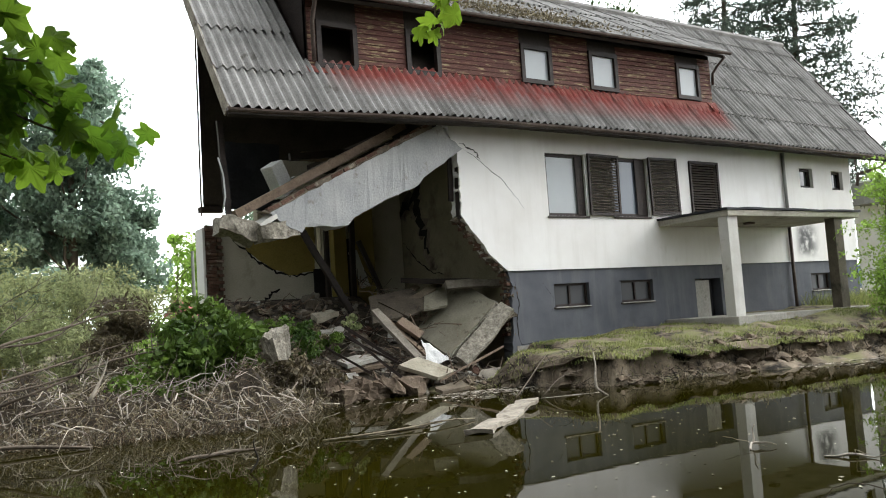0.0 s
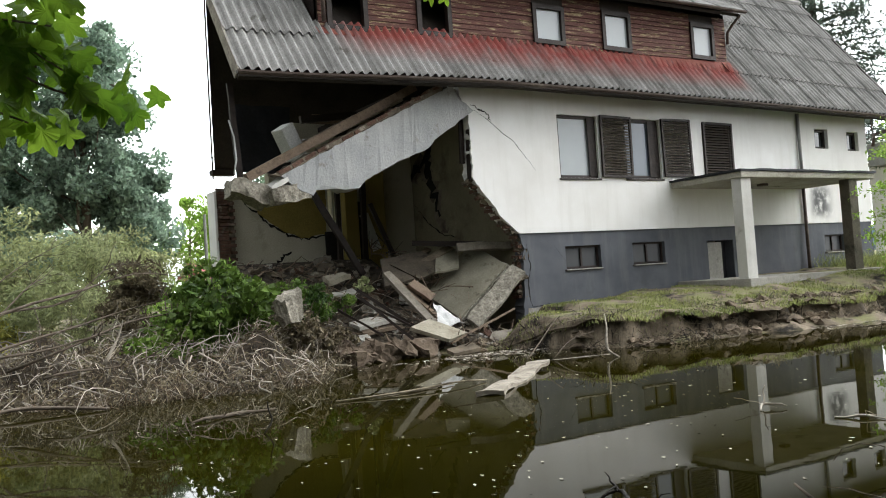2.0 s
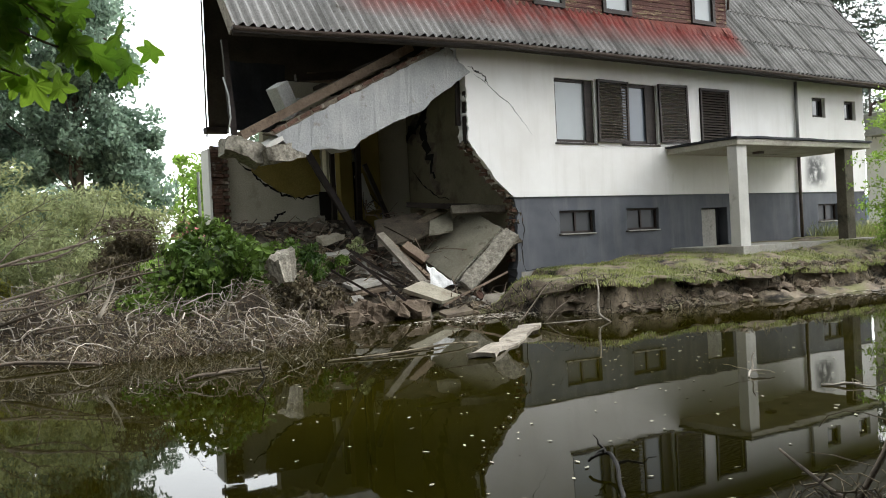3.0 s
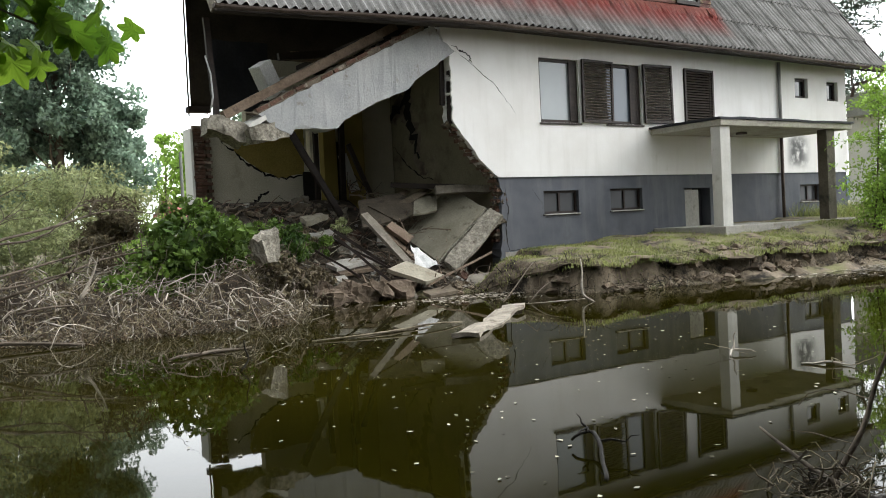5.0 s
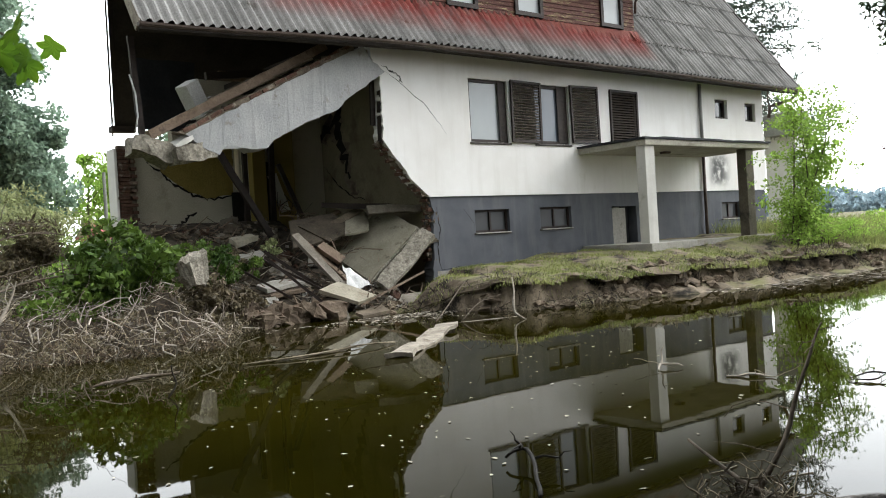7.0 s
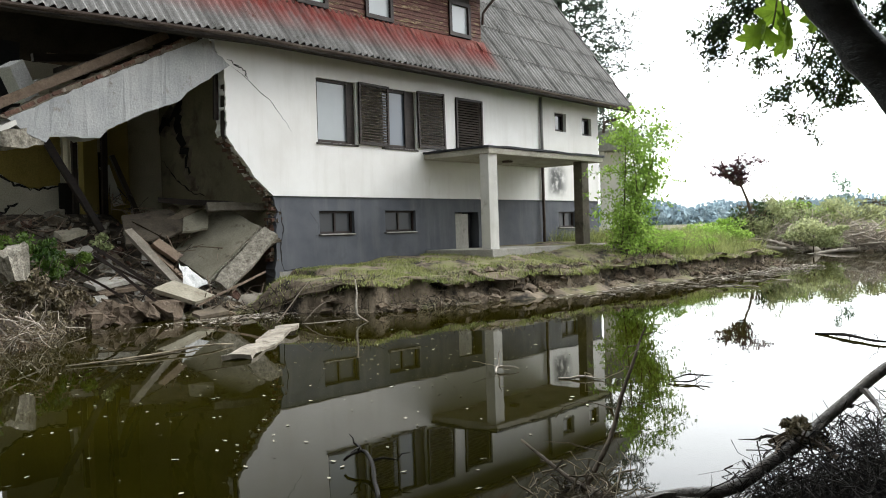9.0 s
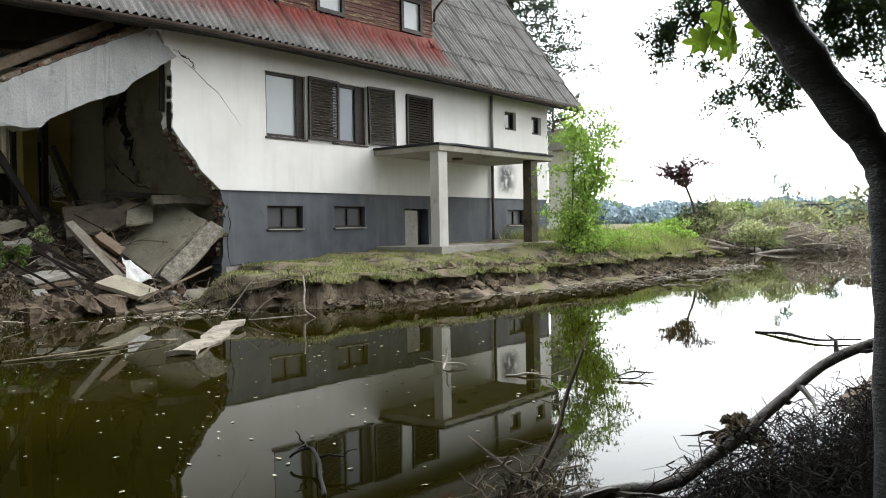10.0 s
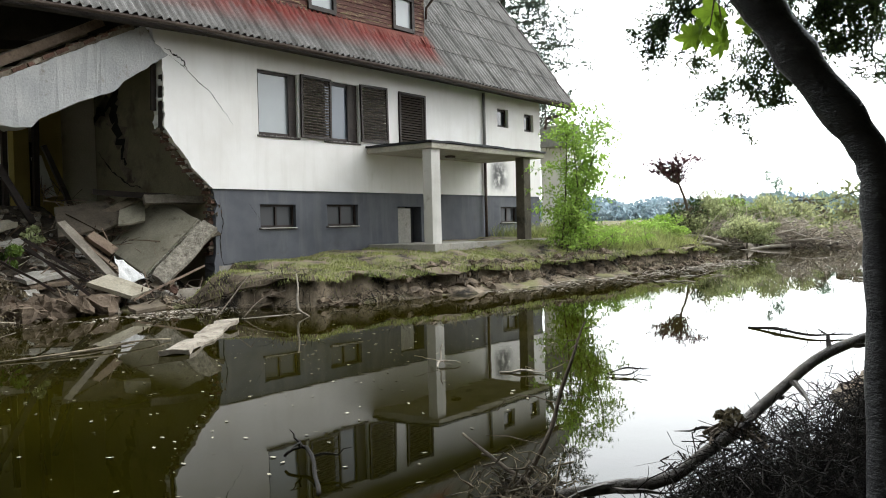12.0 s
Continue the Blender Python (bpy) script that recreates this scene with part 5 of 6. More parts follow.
tree("tree", polar(18.5, 60, 0.8), 7.0, [((0, 0, 4.0), (2.4, 2, 3.0), 24)], 6, LEAF_BG, "dark small tree far behind the ruin", 0.3, 120)
for i, (b, d, h) in enumerate(((-6, 40, 14), (-14, 38, 15), (-24, 34, 13), (22, 60, 11), (27, 62, 12))):
    tree("tree", polar(b, d, 0.8), h, [((0, 0, h * 0.6), (4.5, 4, h * 0.36), 26)], 60 + i, LEAF_BG, "broadleaf tree in the wood along the river", 0.42, 80)


def conifer(base, height, radius, seed, label):
    r = np.random.RandomState(seed)
    rd = random.Random(seed)
    root = empty("conifer", label, "tree")
    base = Vector(base)
    _, tr = limb(base, base + Vector((0, 0, height)), height * 0.014, 0.03, 0.01, 8, 8, rd)
    chunks, pts = [tr], []
    for k in range(26):
        t = 0.2 + 0.78 * k / 25
        for s in range(6):
            a = rd.uniform(0, 2 * math.pi)
            L = radius * (1.05 - t) * rd.uniform(0.7, 1.15)
            p0 = base + Vector((0, 0, height * t))
            p1 = p0 + Vector((math.cos(a) * L, math.sin(a) * L, -0.12 * L + 0.25))
            q, d = limb(p0, p1, 0.05, 0.012, 0.05, 5, 4, rd, 0.05)
            chunks.append(d)
            for _ in range(int(40 * L / radius) + 12):
                u = rd.uniform(0.2, 1.0)
                c = p0.lerp(p1, u)
                side = rd.uniform(-0.35, 0.35) * L * (1.1 - u)
                pts.append((c.x - math.sin(a) * side, c.y + math.cos(a) * side, c.z - abs(side) * 0.25 + rd.uniform(-0.15, 0.1)))
    vs, fs = join(chunks)
    mesh_ob("trunk", vs, fs, BARK2, root)
    c = np.repeat(np.array(pts), 6, 0) + r.normal(size=(len(pts) * 6, 3)) * 0.17
    leaf_ob("crown", c, 0.34, seed, LEAF_CON, root, aspect=0.22)
    return root


conifer(polar(57.6, 46, 0.8), 22, 7.0, 8, "tall dark spruce with drooping sparse boughs")
conifer(polar(53.2, 47, 0.8), 24, 8.5, 9, "tall dark spruce half hidden by the roof")
tree("tree", polar(45.5, 42, 0.8), 16.0, [((0, 0, 12.5), (4.5, 4, 3.0), 30)], 10, LEAF_DARK, "sparse broadleaf tree rising behind the ridge", 0.26, 90)

# the far bank down the river
for i, (b, d, h, rx, lm) in enumerate(((69.3, 43, 2.6, 1.3, LEAF_DEAD), (70.2, 42, 2.9, 1.3, LEAF_MID), (71.6, 44, 2.4, 1.6, LEAF_LOC), (73.4, 43, 2.5, 1.5, LEAF_MID), (75.2, 44, 2.0, 1.4, LEAF_MID), (77.0, 47, 2.6, 1.2, LEAF_BG), (79.5, 46, 1.5, 1.6, LEAF_MID), (82.5, 46, 1.6, 1.8, LEAF_MID), (67.6, 40, 1.5, 1.3, LEAF_LOC), (65.5, 37, 1.3, 1.5, LEAF_LOC), (72.5, 38, 1.3, 1.4, LEAF_MID))):
    tree("bush", polar(b, d, 0.3), h, [((0, 0, h * 0.42), (rx, rx, h * 0.5), 26)], 80 + i, lm, "green riverside bush down the river", 0.13, 150, gap=0.36, r0=0.03)
def crooked_tree():
    """A bent dead-looking tree with a few tufts of purple leaves."""
    rd_, rr = random.Random(12), np.random.RandomState(12)
    root = empty("tree", "crooked small tree with dull purple leaves", "tree")
    at = lambda b, z: polar(b, 42, z)
    trunk_pts = [at(69.1, 0.2), at(69.05, 1.3), at(68.75, 2.4), at(68.4, 3.1), at(67.9, 3.6), at(67.5, 3.7)]
    ch = [tube_data(trunk_pts, [0.1, 0.085, 0.07, 0.06, 0.045, 0.02], 8)]
    pts = []
    for b, z, sx, sz, n in ((67.9, 3.9, 0.7, 0.3, 9), (68.6, 4.2, 0.7, 0.25, 8), (67.4, 3.75, 0.45, 0.2, 4), (69.0, 4.5, 0.4, 0.15, 4), (65.8, 4.3, 0.5, 0.3, 2)):
        for _ in range(n):
            tip = at(b, z) + Vector((rd_.gauss(0, sx * 0.4), rd_.gauss(0, sx * 1.0), rd_.gauss(0, sz)))
            q, d = limb(trunk_pts[3 + rd_.randrange(3)], tip, 0.04, 0.008, 0.12, 6, 5, rd_)
            ch.append(d)
            for k in q[3:]:
                for _ in range(13 if b > 66 else 3):
                    pts.append(tuple(k + Vector((rd_.gauss(0, 0.12), rd_.gauss(0, 0.14), rd_.gauss(0, 0.08)))))
    mesh_ob("trunk", *join(ch), BARK2, root)
    leaf_ob("crown", np.array(pts), 0.15, 91, LEAF_PUR, root)
    low = [clump_points(rr, at(b, z), (s_, s_, s_ * 0.7), 110, 0.3) for b, z, s_ in ((68.2, 1.9, 0.45), (67.8, 1.5, 0.4), (68.5, 1.4, 0.5), (69.4, 2.2, 0.4), (69.6, 1.7, 0.5))]
    leaf_ob("crown", np.concatenate(low), 0.14, 92, LEAF_DARK, root)


crooked_tree()
for i, (b, d, h, rx, lm) in enumerate(((70.0, 43.5, 3.6, 0.9, LEAF_MID), (71.0, 44.5, 3.1, 1.0, LEAF_MID), (72.0, 44, 2.8, 1.0, LEAF_DEAD), (74.0, 45, 3.7, 0.9, LEAF_BG), (73.2, 44, 2.3, 1.0, LEAF_LOC), (76.2, 45, 2.4, 1.1, LEAF_DEAD), (78.4, 45, 1.9, 1.2, LEAF_DEAD))):
    tree("bush", polar(b, d, 0.3), h, [((0, 0, h * 0.45), (rx, rx, h * 0.5), 15)], 180 + i, lm, "uneven ragged bush among the flood wood", 0.12, 110, gap=0.34, r0=0.04)
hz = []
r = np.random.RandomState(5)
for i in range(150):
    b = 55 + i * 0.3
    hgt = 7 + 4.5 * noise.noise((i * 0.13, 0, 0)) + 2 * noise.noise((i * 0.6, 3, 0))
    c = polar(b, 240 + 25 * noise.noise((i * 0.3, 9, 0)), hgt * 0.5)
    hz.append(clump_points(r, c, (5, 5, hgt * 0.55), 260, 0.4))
tagged(leaf_ob("far_wood", np.concatenate(hz), 1.6, 3, LEAF_FAR), "blue-green wood on the far shore, distance haze painted into the leaves", "woods", kind="stuff")
hz = []
for i in range(80):
    b = -75 + i * 1.1
    c = polar(b, 78 + 10 * noise.noise((i * 0.5, 9, 0)), 4)
    hz.append(clump_points(r, c, (3.5, 3.5, 5 + 2 * noise.noise((i * 0.4, 1, 0))), 220, 0.4))
tagged(leaf_ob("far_wood", np.concatenate(hz), 0.9, 4, LEAF_BG), "dark green wood behind the house", "woods", kind="stuff")


def twig_mass(name, sampler, count, length, radius, material, seed, label, up=0.25, sides=3, steps=3, bend=0.22, category="driftwood"):
    """A tangle of thin bent twigs."""
    rd = random.Random(seed)
    chunks = []
    for _ in range(count):
        p = Vector(sampler(rd))
        d = Vector((rd.gauss(0, 1), rd.gauss(0, 1), rd.gauss(0, 1) * up + up * 0.3)).normalized() * length * rd.uniform(0.4, 1.5)
        rr = radius * rd.uniform(0.5, 1.6)
        _, t = limb(p - d * 0.5, p + d * 0.5, rr, rr * 0.4, bend, steps, sides, rd)
        chunks.append(t)
    vs, fs = join(chunks)
    return tagged(mesh_ob(name, vs, fs, material), label, category, kind="stuff")


twig_mass("splinters", heap_top, 260, 0.55, 0.013, OLDWOOD, 71, "splintered laths and battens strewn over the rubble", 0.5, 4, 2, 0.05, "splinters")
twig_mass("splinters", heap_top, 160, 0.5, 0.009, DARKWOOD, 72, "charred dark laths strewn over the rubble", 0.7, 4, 3, 0.1, "splinters")


def debris_h(x, y):
    """Top of the flood debris left of the ruin."""
    yb = lerp_table(x, FAR_BANK)
    return 0.9 * smooth(-0.9, 1.3, y - yb) * (0.65 + 0.55 * noise.noise((x * 0.9, y * 0.9, 4)) + 0.4 * noise.noise((x * 2.4, y * 2.4, 6)))


def debris_sample(rd, depth=1.0):
    x = rd.uniform(-1.5, 6.3)
    yb = lerp_table(x, FAR_BANK)
    y = yb + rd.uniform(-0.8, 2.6)
    return (x, y, max(0.02, debris_h(x, y) * rd.uniform(1 - depth, 1.0)))


twig_mass("driftwood_tangle", lambda rd: debris_sample(rd, 0.9), 3600, 0.45, 0.005, TWIG, 1, "tangle of grey-brown flood twigs on the bank", 0.7, 3, 4, 0.35)
twig_mass("dead_reeds", lambda rd: debris_sample(rd, 0.6), 4200, 0.32, 0.004, REED, 2, "matted brown dead reeds and roots on the bank", 0.9)
twig_mass("driftwood_tangle", lambda rd: debris_sample(rd, 0.25), 650, 0.7, 0.009, LOGWOOD, 3, "pale bleached driftwood twigs on the bank", 0.7, 5, 7, 0.4)
dv, df, dxs, dys = [], [], axis([(-2, 6.2, 0.12)]), axis([(-3.6, 3.6, 0.12)])
for y in dys:
    for x in dxs:
        dv.append((x, y, debris_h(x, y) - 0.12 + 0.05 * noise.noise((x * 6, y * 6, 0))))
k = len(dxs)
df = [(j * k + i, j * k + i + 1, (j + 1) * k + i + 1, (j + 1) * k + i) for j in range(len(dys) - 1) for i in range(k - 1)]
# mulch under the twigs, made darker to paint shaded gaps
MULCH = mat("gap_shaded_mulch", (0.015, 0.011, 0.007), (0.06, 0.045, 0.03), 4.0, 0.95, 0.9, 22)
tagged(mesh_ob("debris_bed", dv, df, MULCH), "flood debris bed under the twigs, gap shade in its dark colour", "debris", kind="stuff")

rd = random.Random(16)
pts = [debris_sample(rd, 0.3) for _ in range(5200)]
pts = [(x, y, z + rd.uniform(0.0, 0.12)) for x, y, z in pts]
pts += [(x, y, pile_z(x, y) + rd.uniform(0.02, 0.3)) for x, y in ((rd.gauss(5.7, 0.45), rd.gauss(0.0, 0.7)) for _ in range(2600))]
tagged(leaf_ob("withered_leaves", np.array(pts), 0.075, 55, LEAF_DEAD, aspect=0.45), "withered grey-brown leaves caught in the flood debris", "leaves", kind="stuff")
rd = random.Random(17)
for i, (p0, p1, r0) in enumerate((((0.4, -0.9, 0.75), (4.2, 0.6, 1.95), 0.03), ((0.4, -0.7, 0.9), (3.6, 0.9, 2.2), 0.026), ((0.6, -1.0, 0.6), (4.0, 0.2, 1.6), 0.028), ((1.2, -1.0, 0.5), (4.4, 0.0, 1.25), 0.024),
                                  ((0.8, -0.4, 0.9), (2.1, 0.6, 2.1), 0.02), ((0.6, -0.2, 0.9), (2.4, 0.8, 2.6), 0.018), ((2.4, -1.4, 0.5), (2.7, -1.3, 1.15), 0.03), ((3.4, -0.6, 0.8), (3.9, -0.3, 2.0), 0.014),
                                  ((0.5, -1.3, 0.5), (3.0, -0.9, 1.0), 0.026), ((1.6, -1.5, 0.4), (3.6, -1.6, 0.85), 0.02))):
    pts, d = limb(p0, p1, r0, r0 * 0.2, 0.09, 9, 6, rd, 0.06)
    ch = [d]
    for _ in range(5):
        a = pts[rd.randrange(4, 9)]
        b = a + Vector((rd.uniform(-0.2, 0.8), rd.uniform(-0.3, 0.6), rd.uniform(-0.1, 0.5)))
        ch.append(limb(a, b, r0 * 0.4, r0 * 0.1, 0.12, 5, 4, rd)[1])
    vs, fs = join(ch)
    tagged(mesh_ob("fallen_branch", vs, fs, PALEWOOD if i in (6,) else BARK2, smooth=True), "bare arching flood-stripped branch over the debris", "branch", "fallen branches")

r = np.random.RandomState(31)


def bush(name, centre, radius, clumps, per, leaf, material, seed, label, aspect=0.55, **kw):
    rr = np.random.RandomState(seed)
    root = empty(name, label, "bush")
    q = crown_points(rr, centre, radius, clumps, per, small=0.34)
    q = q[q[:, 2] > 0.1]
    leaf_ob("foliage", q, leaf, seed, material, root, aspect=aspect, **kw)
    rd_ = random.Random(seed)
    ch = []
    for _ in range(10):
        tip = Vector(q[rd_.randrange(len(q))])
        ch.append(limb((centre[0] + rd_.uniform(-0.2, 0.2), centre[1] + rd_.uniform(-0.2, 0.2), max(0.1, centre[2] - radius[2])), tip, 0.015, 0.004, 0.1, 4, 4, rd_)[1])
    vs, fs = join(ch)
    mesh_ob("stem", vs, fs, BARK2, root)
    return root


bush("ivy_bush", (4.35, -0.3, 1.15), (0.95, 0.8, 0.85), 40, 60, 0.135, LEAF_IVY, 1, "dark green leafy bush growing against the ruin", 0.7)
bush("ivy_bush", (4.9, 0.2, 1.1), (0.75, 0.6, 0.75), 26, 55, 0.135, LEAF_IVY, 2, "dark green leafy bush growing against the ruin", 0.7)
bush("ivy_bush", (3.6, -0.6, 0.7), (0.8, 0.6, 0.55), 22, 45, 0.1, LEAF_IVY, 3, "low green leafy creeper over the debris", 0.7)
bush("ivy_bush", (5.6, -0.5, 0.75), (0.6, 0.5, 0.6), 16, 45, 0.09, LEAF_DEAD, 4, "withered grey-green creeper over the rubble", 0.6)
bush("ivy_bush", (6.1, 0.6, 1.2), (0.5, 0.6, 0.4), 12, 45, 0.09, LEAF_IVY, 5, "green creeper over the rubble heap", 0.6)
bush("ivy_bush", (5.9, -0.6, 0.4), (0.5, 0.4, 0.4), 14, 45, 0.08, LEAF_DEAD, 6, "withered grey-green creeper over the rubble", 0.6)
for i, (c, rad, n_, lm) in enumerate((((6.0, -0.4, 0.95), (0.5, 0.4, 0.35), 12, LEAF_IVY), ((6.4, 0.3, 1.15), (0.45, 0.4, 0.35), 11, LEAF_IVY), ((6.0, -0.8, 0.5), (0.45, 0.3, 0.4), 12, LEAF_DEAD), ((6.5, -0.55, 0.5), (0.35, 0.3, 0.3), 9, LEAF_DEAD),
                                      ((7.0, 0.45, 1.05), (0.3, 0.3, 0.25), 8, LEAF_IVY), ((5.6, -1.1, 0.45), (0.4, 0.3, 0.35), 10, LEAF_DEAD), ((7.7, 0.9, 1.35), (0.28, 0.25, 0.22), 6, LEAF_MID))):
    bush("creeper", c, rad, n_, 42, 0.1, lm, 110 + i, "trailing creeper with mixed green and withered leaves on the rubble", 0.55, droop=0.5)
bush("weed", (6.9, 0.9, 1.15), (0.3, 0.25, 0.25), 8, 30, 0.08, LEAF_DEAD, 7, "pale withered weed on the rubble heap", 0.5)
for i, (c, rad, n_, lm) in enumerate((((3.0, 4.0, 1.6), (1.3, 1.2, 1.1), 40, LEAF_MID), ((1.6, 4.6, 1.8), (1.4, 1.2, 1.3), 40, LEAF_MID), ((4.2, 5.6, 1.7), (1.2, 1.0, 1.0), 30, LEAF_MID),
                                      ((0.0, 3.8, 1.3), (1.2, 1.0, 1.0), 30, LEAF_YEL), ((2.4, 2.2, 1.0), (1.0, 0.8, 0.8), 26, LEAF_MID), ((1.0, 2.2, 0.9), (0.9, 0.8, 0.7), 22, LEAF_YEL), ((3.6, 1.8, 1.1), (0.8, 0.7, 0.7), 20, LEAF_DEAD),
                                      ((-1.5, 5, 1.6), (1.6, 1.2, 1.4), 30, LEAF_MID), ((-3.5, 5, 1.6), (1.8, 1.2, 1.5), 30, LEAF_MID), ((0.4, 0.2, 0.45), (0.7, 0.5, 0.35), 14, LEAF_MID), ((5.2, 8, 1.4), (1.2, 1, 1.0), 20, LEAF_LOC))):
    bush("shrub", (c[0], c[1], c[2] * 1.15), [q * 1.12 for q in rad], n_, 170, 0.13, lm, 40 + i, "feathery grey-green riverside shrub" if lm is not LEAF_YEL else "yellow-green low shrub in the debris", 0.3)

# locust sapling by the porch
rd = random.Random(3)
root = empty("sapling", "young bright green locust tree beside the porch", "tree")
ch, pts = [], []
for s in range(6):
    base = Vector((19.95 + rd.uniform(-0.2, 0.3), -3.0 + rd.uniform(-0.2, 0.2), 0.6))
    tip = base + Vector((rd.uniform(-0.7, 1.0), rd.uniform(-0.9, 0.2), rd.uniform(2.4, 3.9)))
    p, d = limb(base, tip, 0.025, 0.008, 0.05, 8, 6, rd)
    ch.append(d)
    for _ in range(21):
        a = p[rd.randrange(1, 9)]
        b = a + Vector((rd.uniform(-0.9, 0.9), rd.uniform(-0.7, 0.7), rd.uniform(-0.1, 0.5)))
        q, d = limb(a, b, 0.007, 0.003, 0.1, 5, 4, rd, 0.15)
        ch.append(d)
        for t in q[1:]:
            for _ in range(5):
                pts.append(t + Vector((rd.gauss(0, 0.09), rd.gauss(0, 0.09), rd.gauss(-0.02, 0.07))))
vs, fs = join(ch)
mesh_ob("stem", vs, fs, BARK2, root)
c = np.repeat(np.array([tuple(q) for q in pts]), 3, 0) + np.random.RandomState(2).normal(size=(len(pts) * 3, 3)) * 0.07
leaf_ob("foliage", c, 0.11, 8, LEAF_LOC, root, aspect=0.45)
for i in range(5):
    bush("weed", (20.6 + i * 0.75, -3.2 - 0.1 * i + rd.uniform(-0.2, 0.2), 0.95), (0.5, 0.45, 0.4), 12, 60, 0.07, LEAF_LOC, 70 + i, "low green weed on top of the bank", 0.35)


# ---------------------------------------------------------------- bank details
def blades(name, sampler, count, h, material, seed, label):
    rr = random.Random(seed)
    vs, fs = [], []
    for _ in range(count):
        x, y, *zz = sampler(rr)
        z = zz[0] if zz else ground_height(x, y)
        a = rr.uniform(0, math.pi)
        w_ = 0.006 + 0.004 * rr.random()
        hh = h * rr.uniform(0.4, 1.4)
        dx, dy = math.cos(a) * w_, math.sin(a) * w_
        lx, ly = rr.gauss(0, 0.45) * hh, rr.gauss(-0.1, 0.45) * hh
        o = len(vs)
        vs += [(x - dx, y - dy, z - 0.01), (x + dx, y + dy, z - 0.01), (x + lx, y + ly, z + hh)]
        fs.append((o, o + 1, o + 2))
    return tagged(mesh_ob(name, vs, fs, material), label, "grass", kind="stuff")


def bank_top(rr):
    while True:
        x = rr.uniform(9.3, 29)
        y = lerp_table(x, FAR_BANK) + rr.uniform(0.15, 3.6)
        if y < -0.05 and not (15.5 < x < 20.8 and y > -2.1) and noise.noise((x * 0.8, y * 1.2, 8)) + 0.5 * noise.noise((x * 3, y * 3, 2)) > -0.2 + 0.3 * rr.random():
            return x, y


blades("grass", bank_top, 32000, 0.048, GRASS, 1, "short patchy yellow-green grass on the bank")
def lip(rr):
    x = rr.uniform(9.5, 28)
    yb = lerp_table(x, FAR_BANK) + 0.4 * noise.noise((x * 0.7, 1.5, 0)) + 0.28 * noise.noise((x * 1.9, 4.5, 0)) + 0.1 * noise.noise((x * 6.1, 3.5, 0))
    u = rr.uniform(-0.2, 0.25)
    return x, yb + u, ground_height(x, yb + 0.25) - 0.03 - 0.35 * max(0.0, -u)


blades("grass", lip, 8000, 0.08, GRASS, 2, "grass hanging over the broken edge of the bank")
blades("grass", lambda rr: (lambda x: (x, lerp_table(x, FAR_BANK) + rr.uniform(0.3, 5)))(rr.uniform(21, 28.5)), 11000, 0.35, GRASS, 3, "tall grass along the bank")


lv, lf = [], []
LX = axis([(9.3, 27.5, 0.07)])
for i, x in enumerate(LX):
    yb = lerp_table(x, FAR_BANK) + 0.4 * noise.noise((x * 0.7, 1.5, 0)) + 0.28 * noise.noise((x * 1.9, 4.5, 0)) + 0.1 * noise.noise((x * 6.1, 3.5, 0))
    o = 0.13 + 0.2 * noise.noise((x * 1.7, 6.5, 0)) + 0.13 * noise.noise((x * 7, 1.5, 0))
    zt = ground_height(x, yb + 0.2)
    dr = 0.05 + 0.1 * noise.noise((x * 2.3, 9.5, 0)) + 0.07 * noise.noise((x * 9, 2.5, 0))
    lv += [(x, yb + 0.3, ground_height(x, yb + 0.3) + 0.012), (x, yb + 0.08, zt + 0.02), (x, yb - o, zt - dr), (x, yb - o + 0.04, zt - dr - 0.025), (x, yb + 0.14, zt - 0.08)]
    if i:
        a = 5 * (i - 1)
        lf += [(a + j, a + j + 1, a + j + 6, a + j + 5) for j in range(4)]
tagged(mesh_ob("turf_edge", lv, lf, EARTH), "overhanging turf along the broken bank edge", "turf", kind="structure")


def bank_face(rd_):
    x = rd_.uniform(8.9, 28)
    y = lerp_table(x, FAR_BANK) + rd_.uniform(-0.35, 0.25)
    return (x, y, max(0.02, ground_height(x, y) + rd_.uniform(-0.05, 0.06)))


twig_mass("roots", bank_face, 4200, 0.3, 0.004, TWIG, 12, "fine roots hanging out of the eroded bank", 1.0, category="roots")
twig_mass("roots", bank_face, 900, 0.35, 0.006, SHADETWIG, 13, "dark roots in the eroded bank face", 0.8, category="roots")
CLOD = chunk_mesh(99, 0.8)
CLOD.materials.append(MUD)
rd = random.Random(29)
for i in range(150):
    x = rd.uniform(9.0, 27)
    y = lerp_table(x, FAR_BANK) + rd.uniform(-0.45, 0.2)
    ob = new("clod", CLOD)
    s = rd.uniform(0.08, 0.28)
    ob.matrix_basis = pose(x, y, max(0.0, ground_height(x, y)) + s * 0.1, rd.uniform(-40, 40), rd.uniform(-40, 40), rd.uniform(0, 360)) @ Matrix.Diagonal((s, s, s * 0.7, 1))
    tagged(ob, "brown clod of earth fallen from the bank", "clod", "clods of earth")


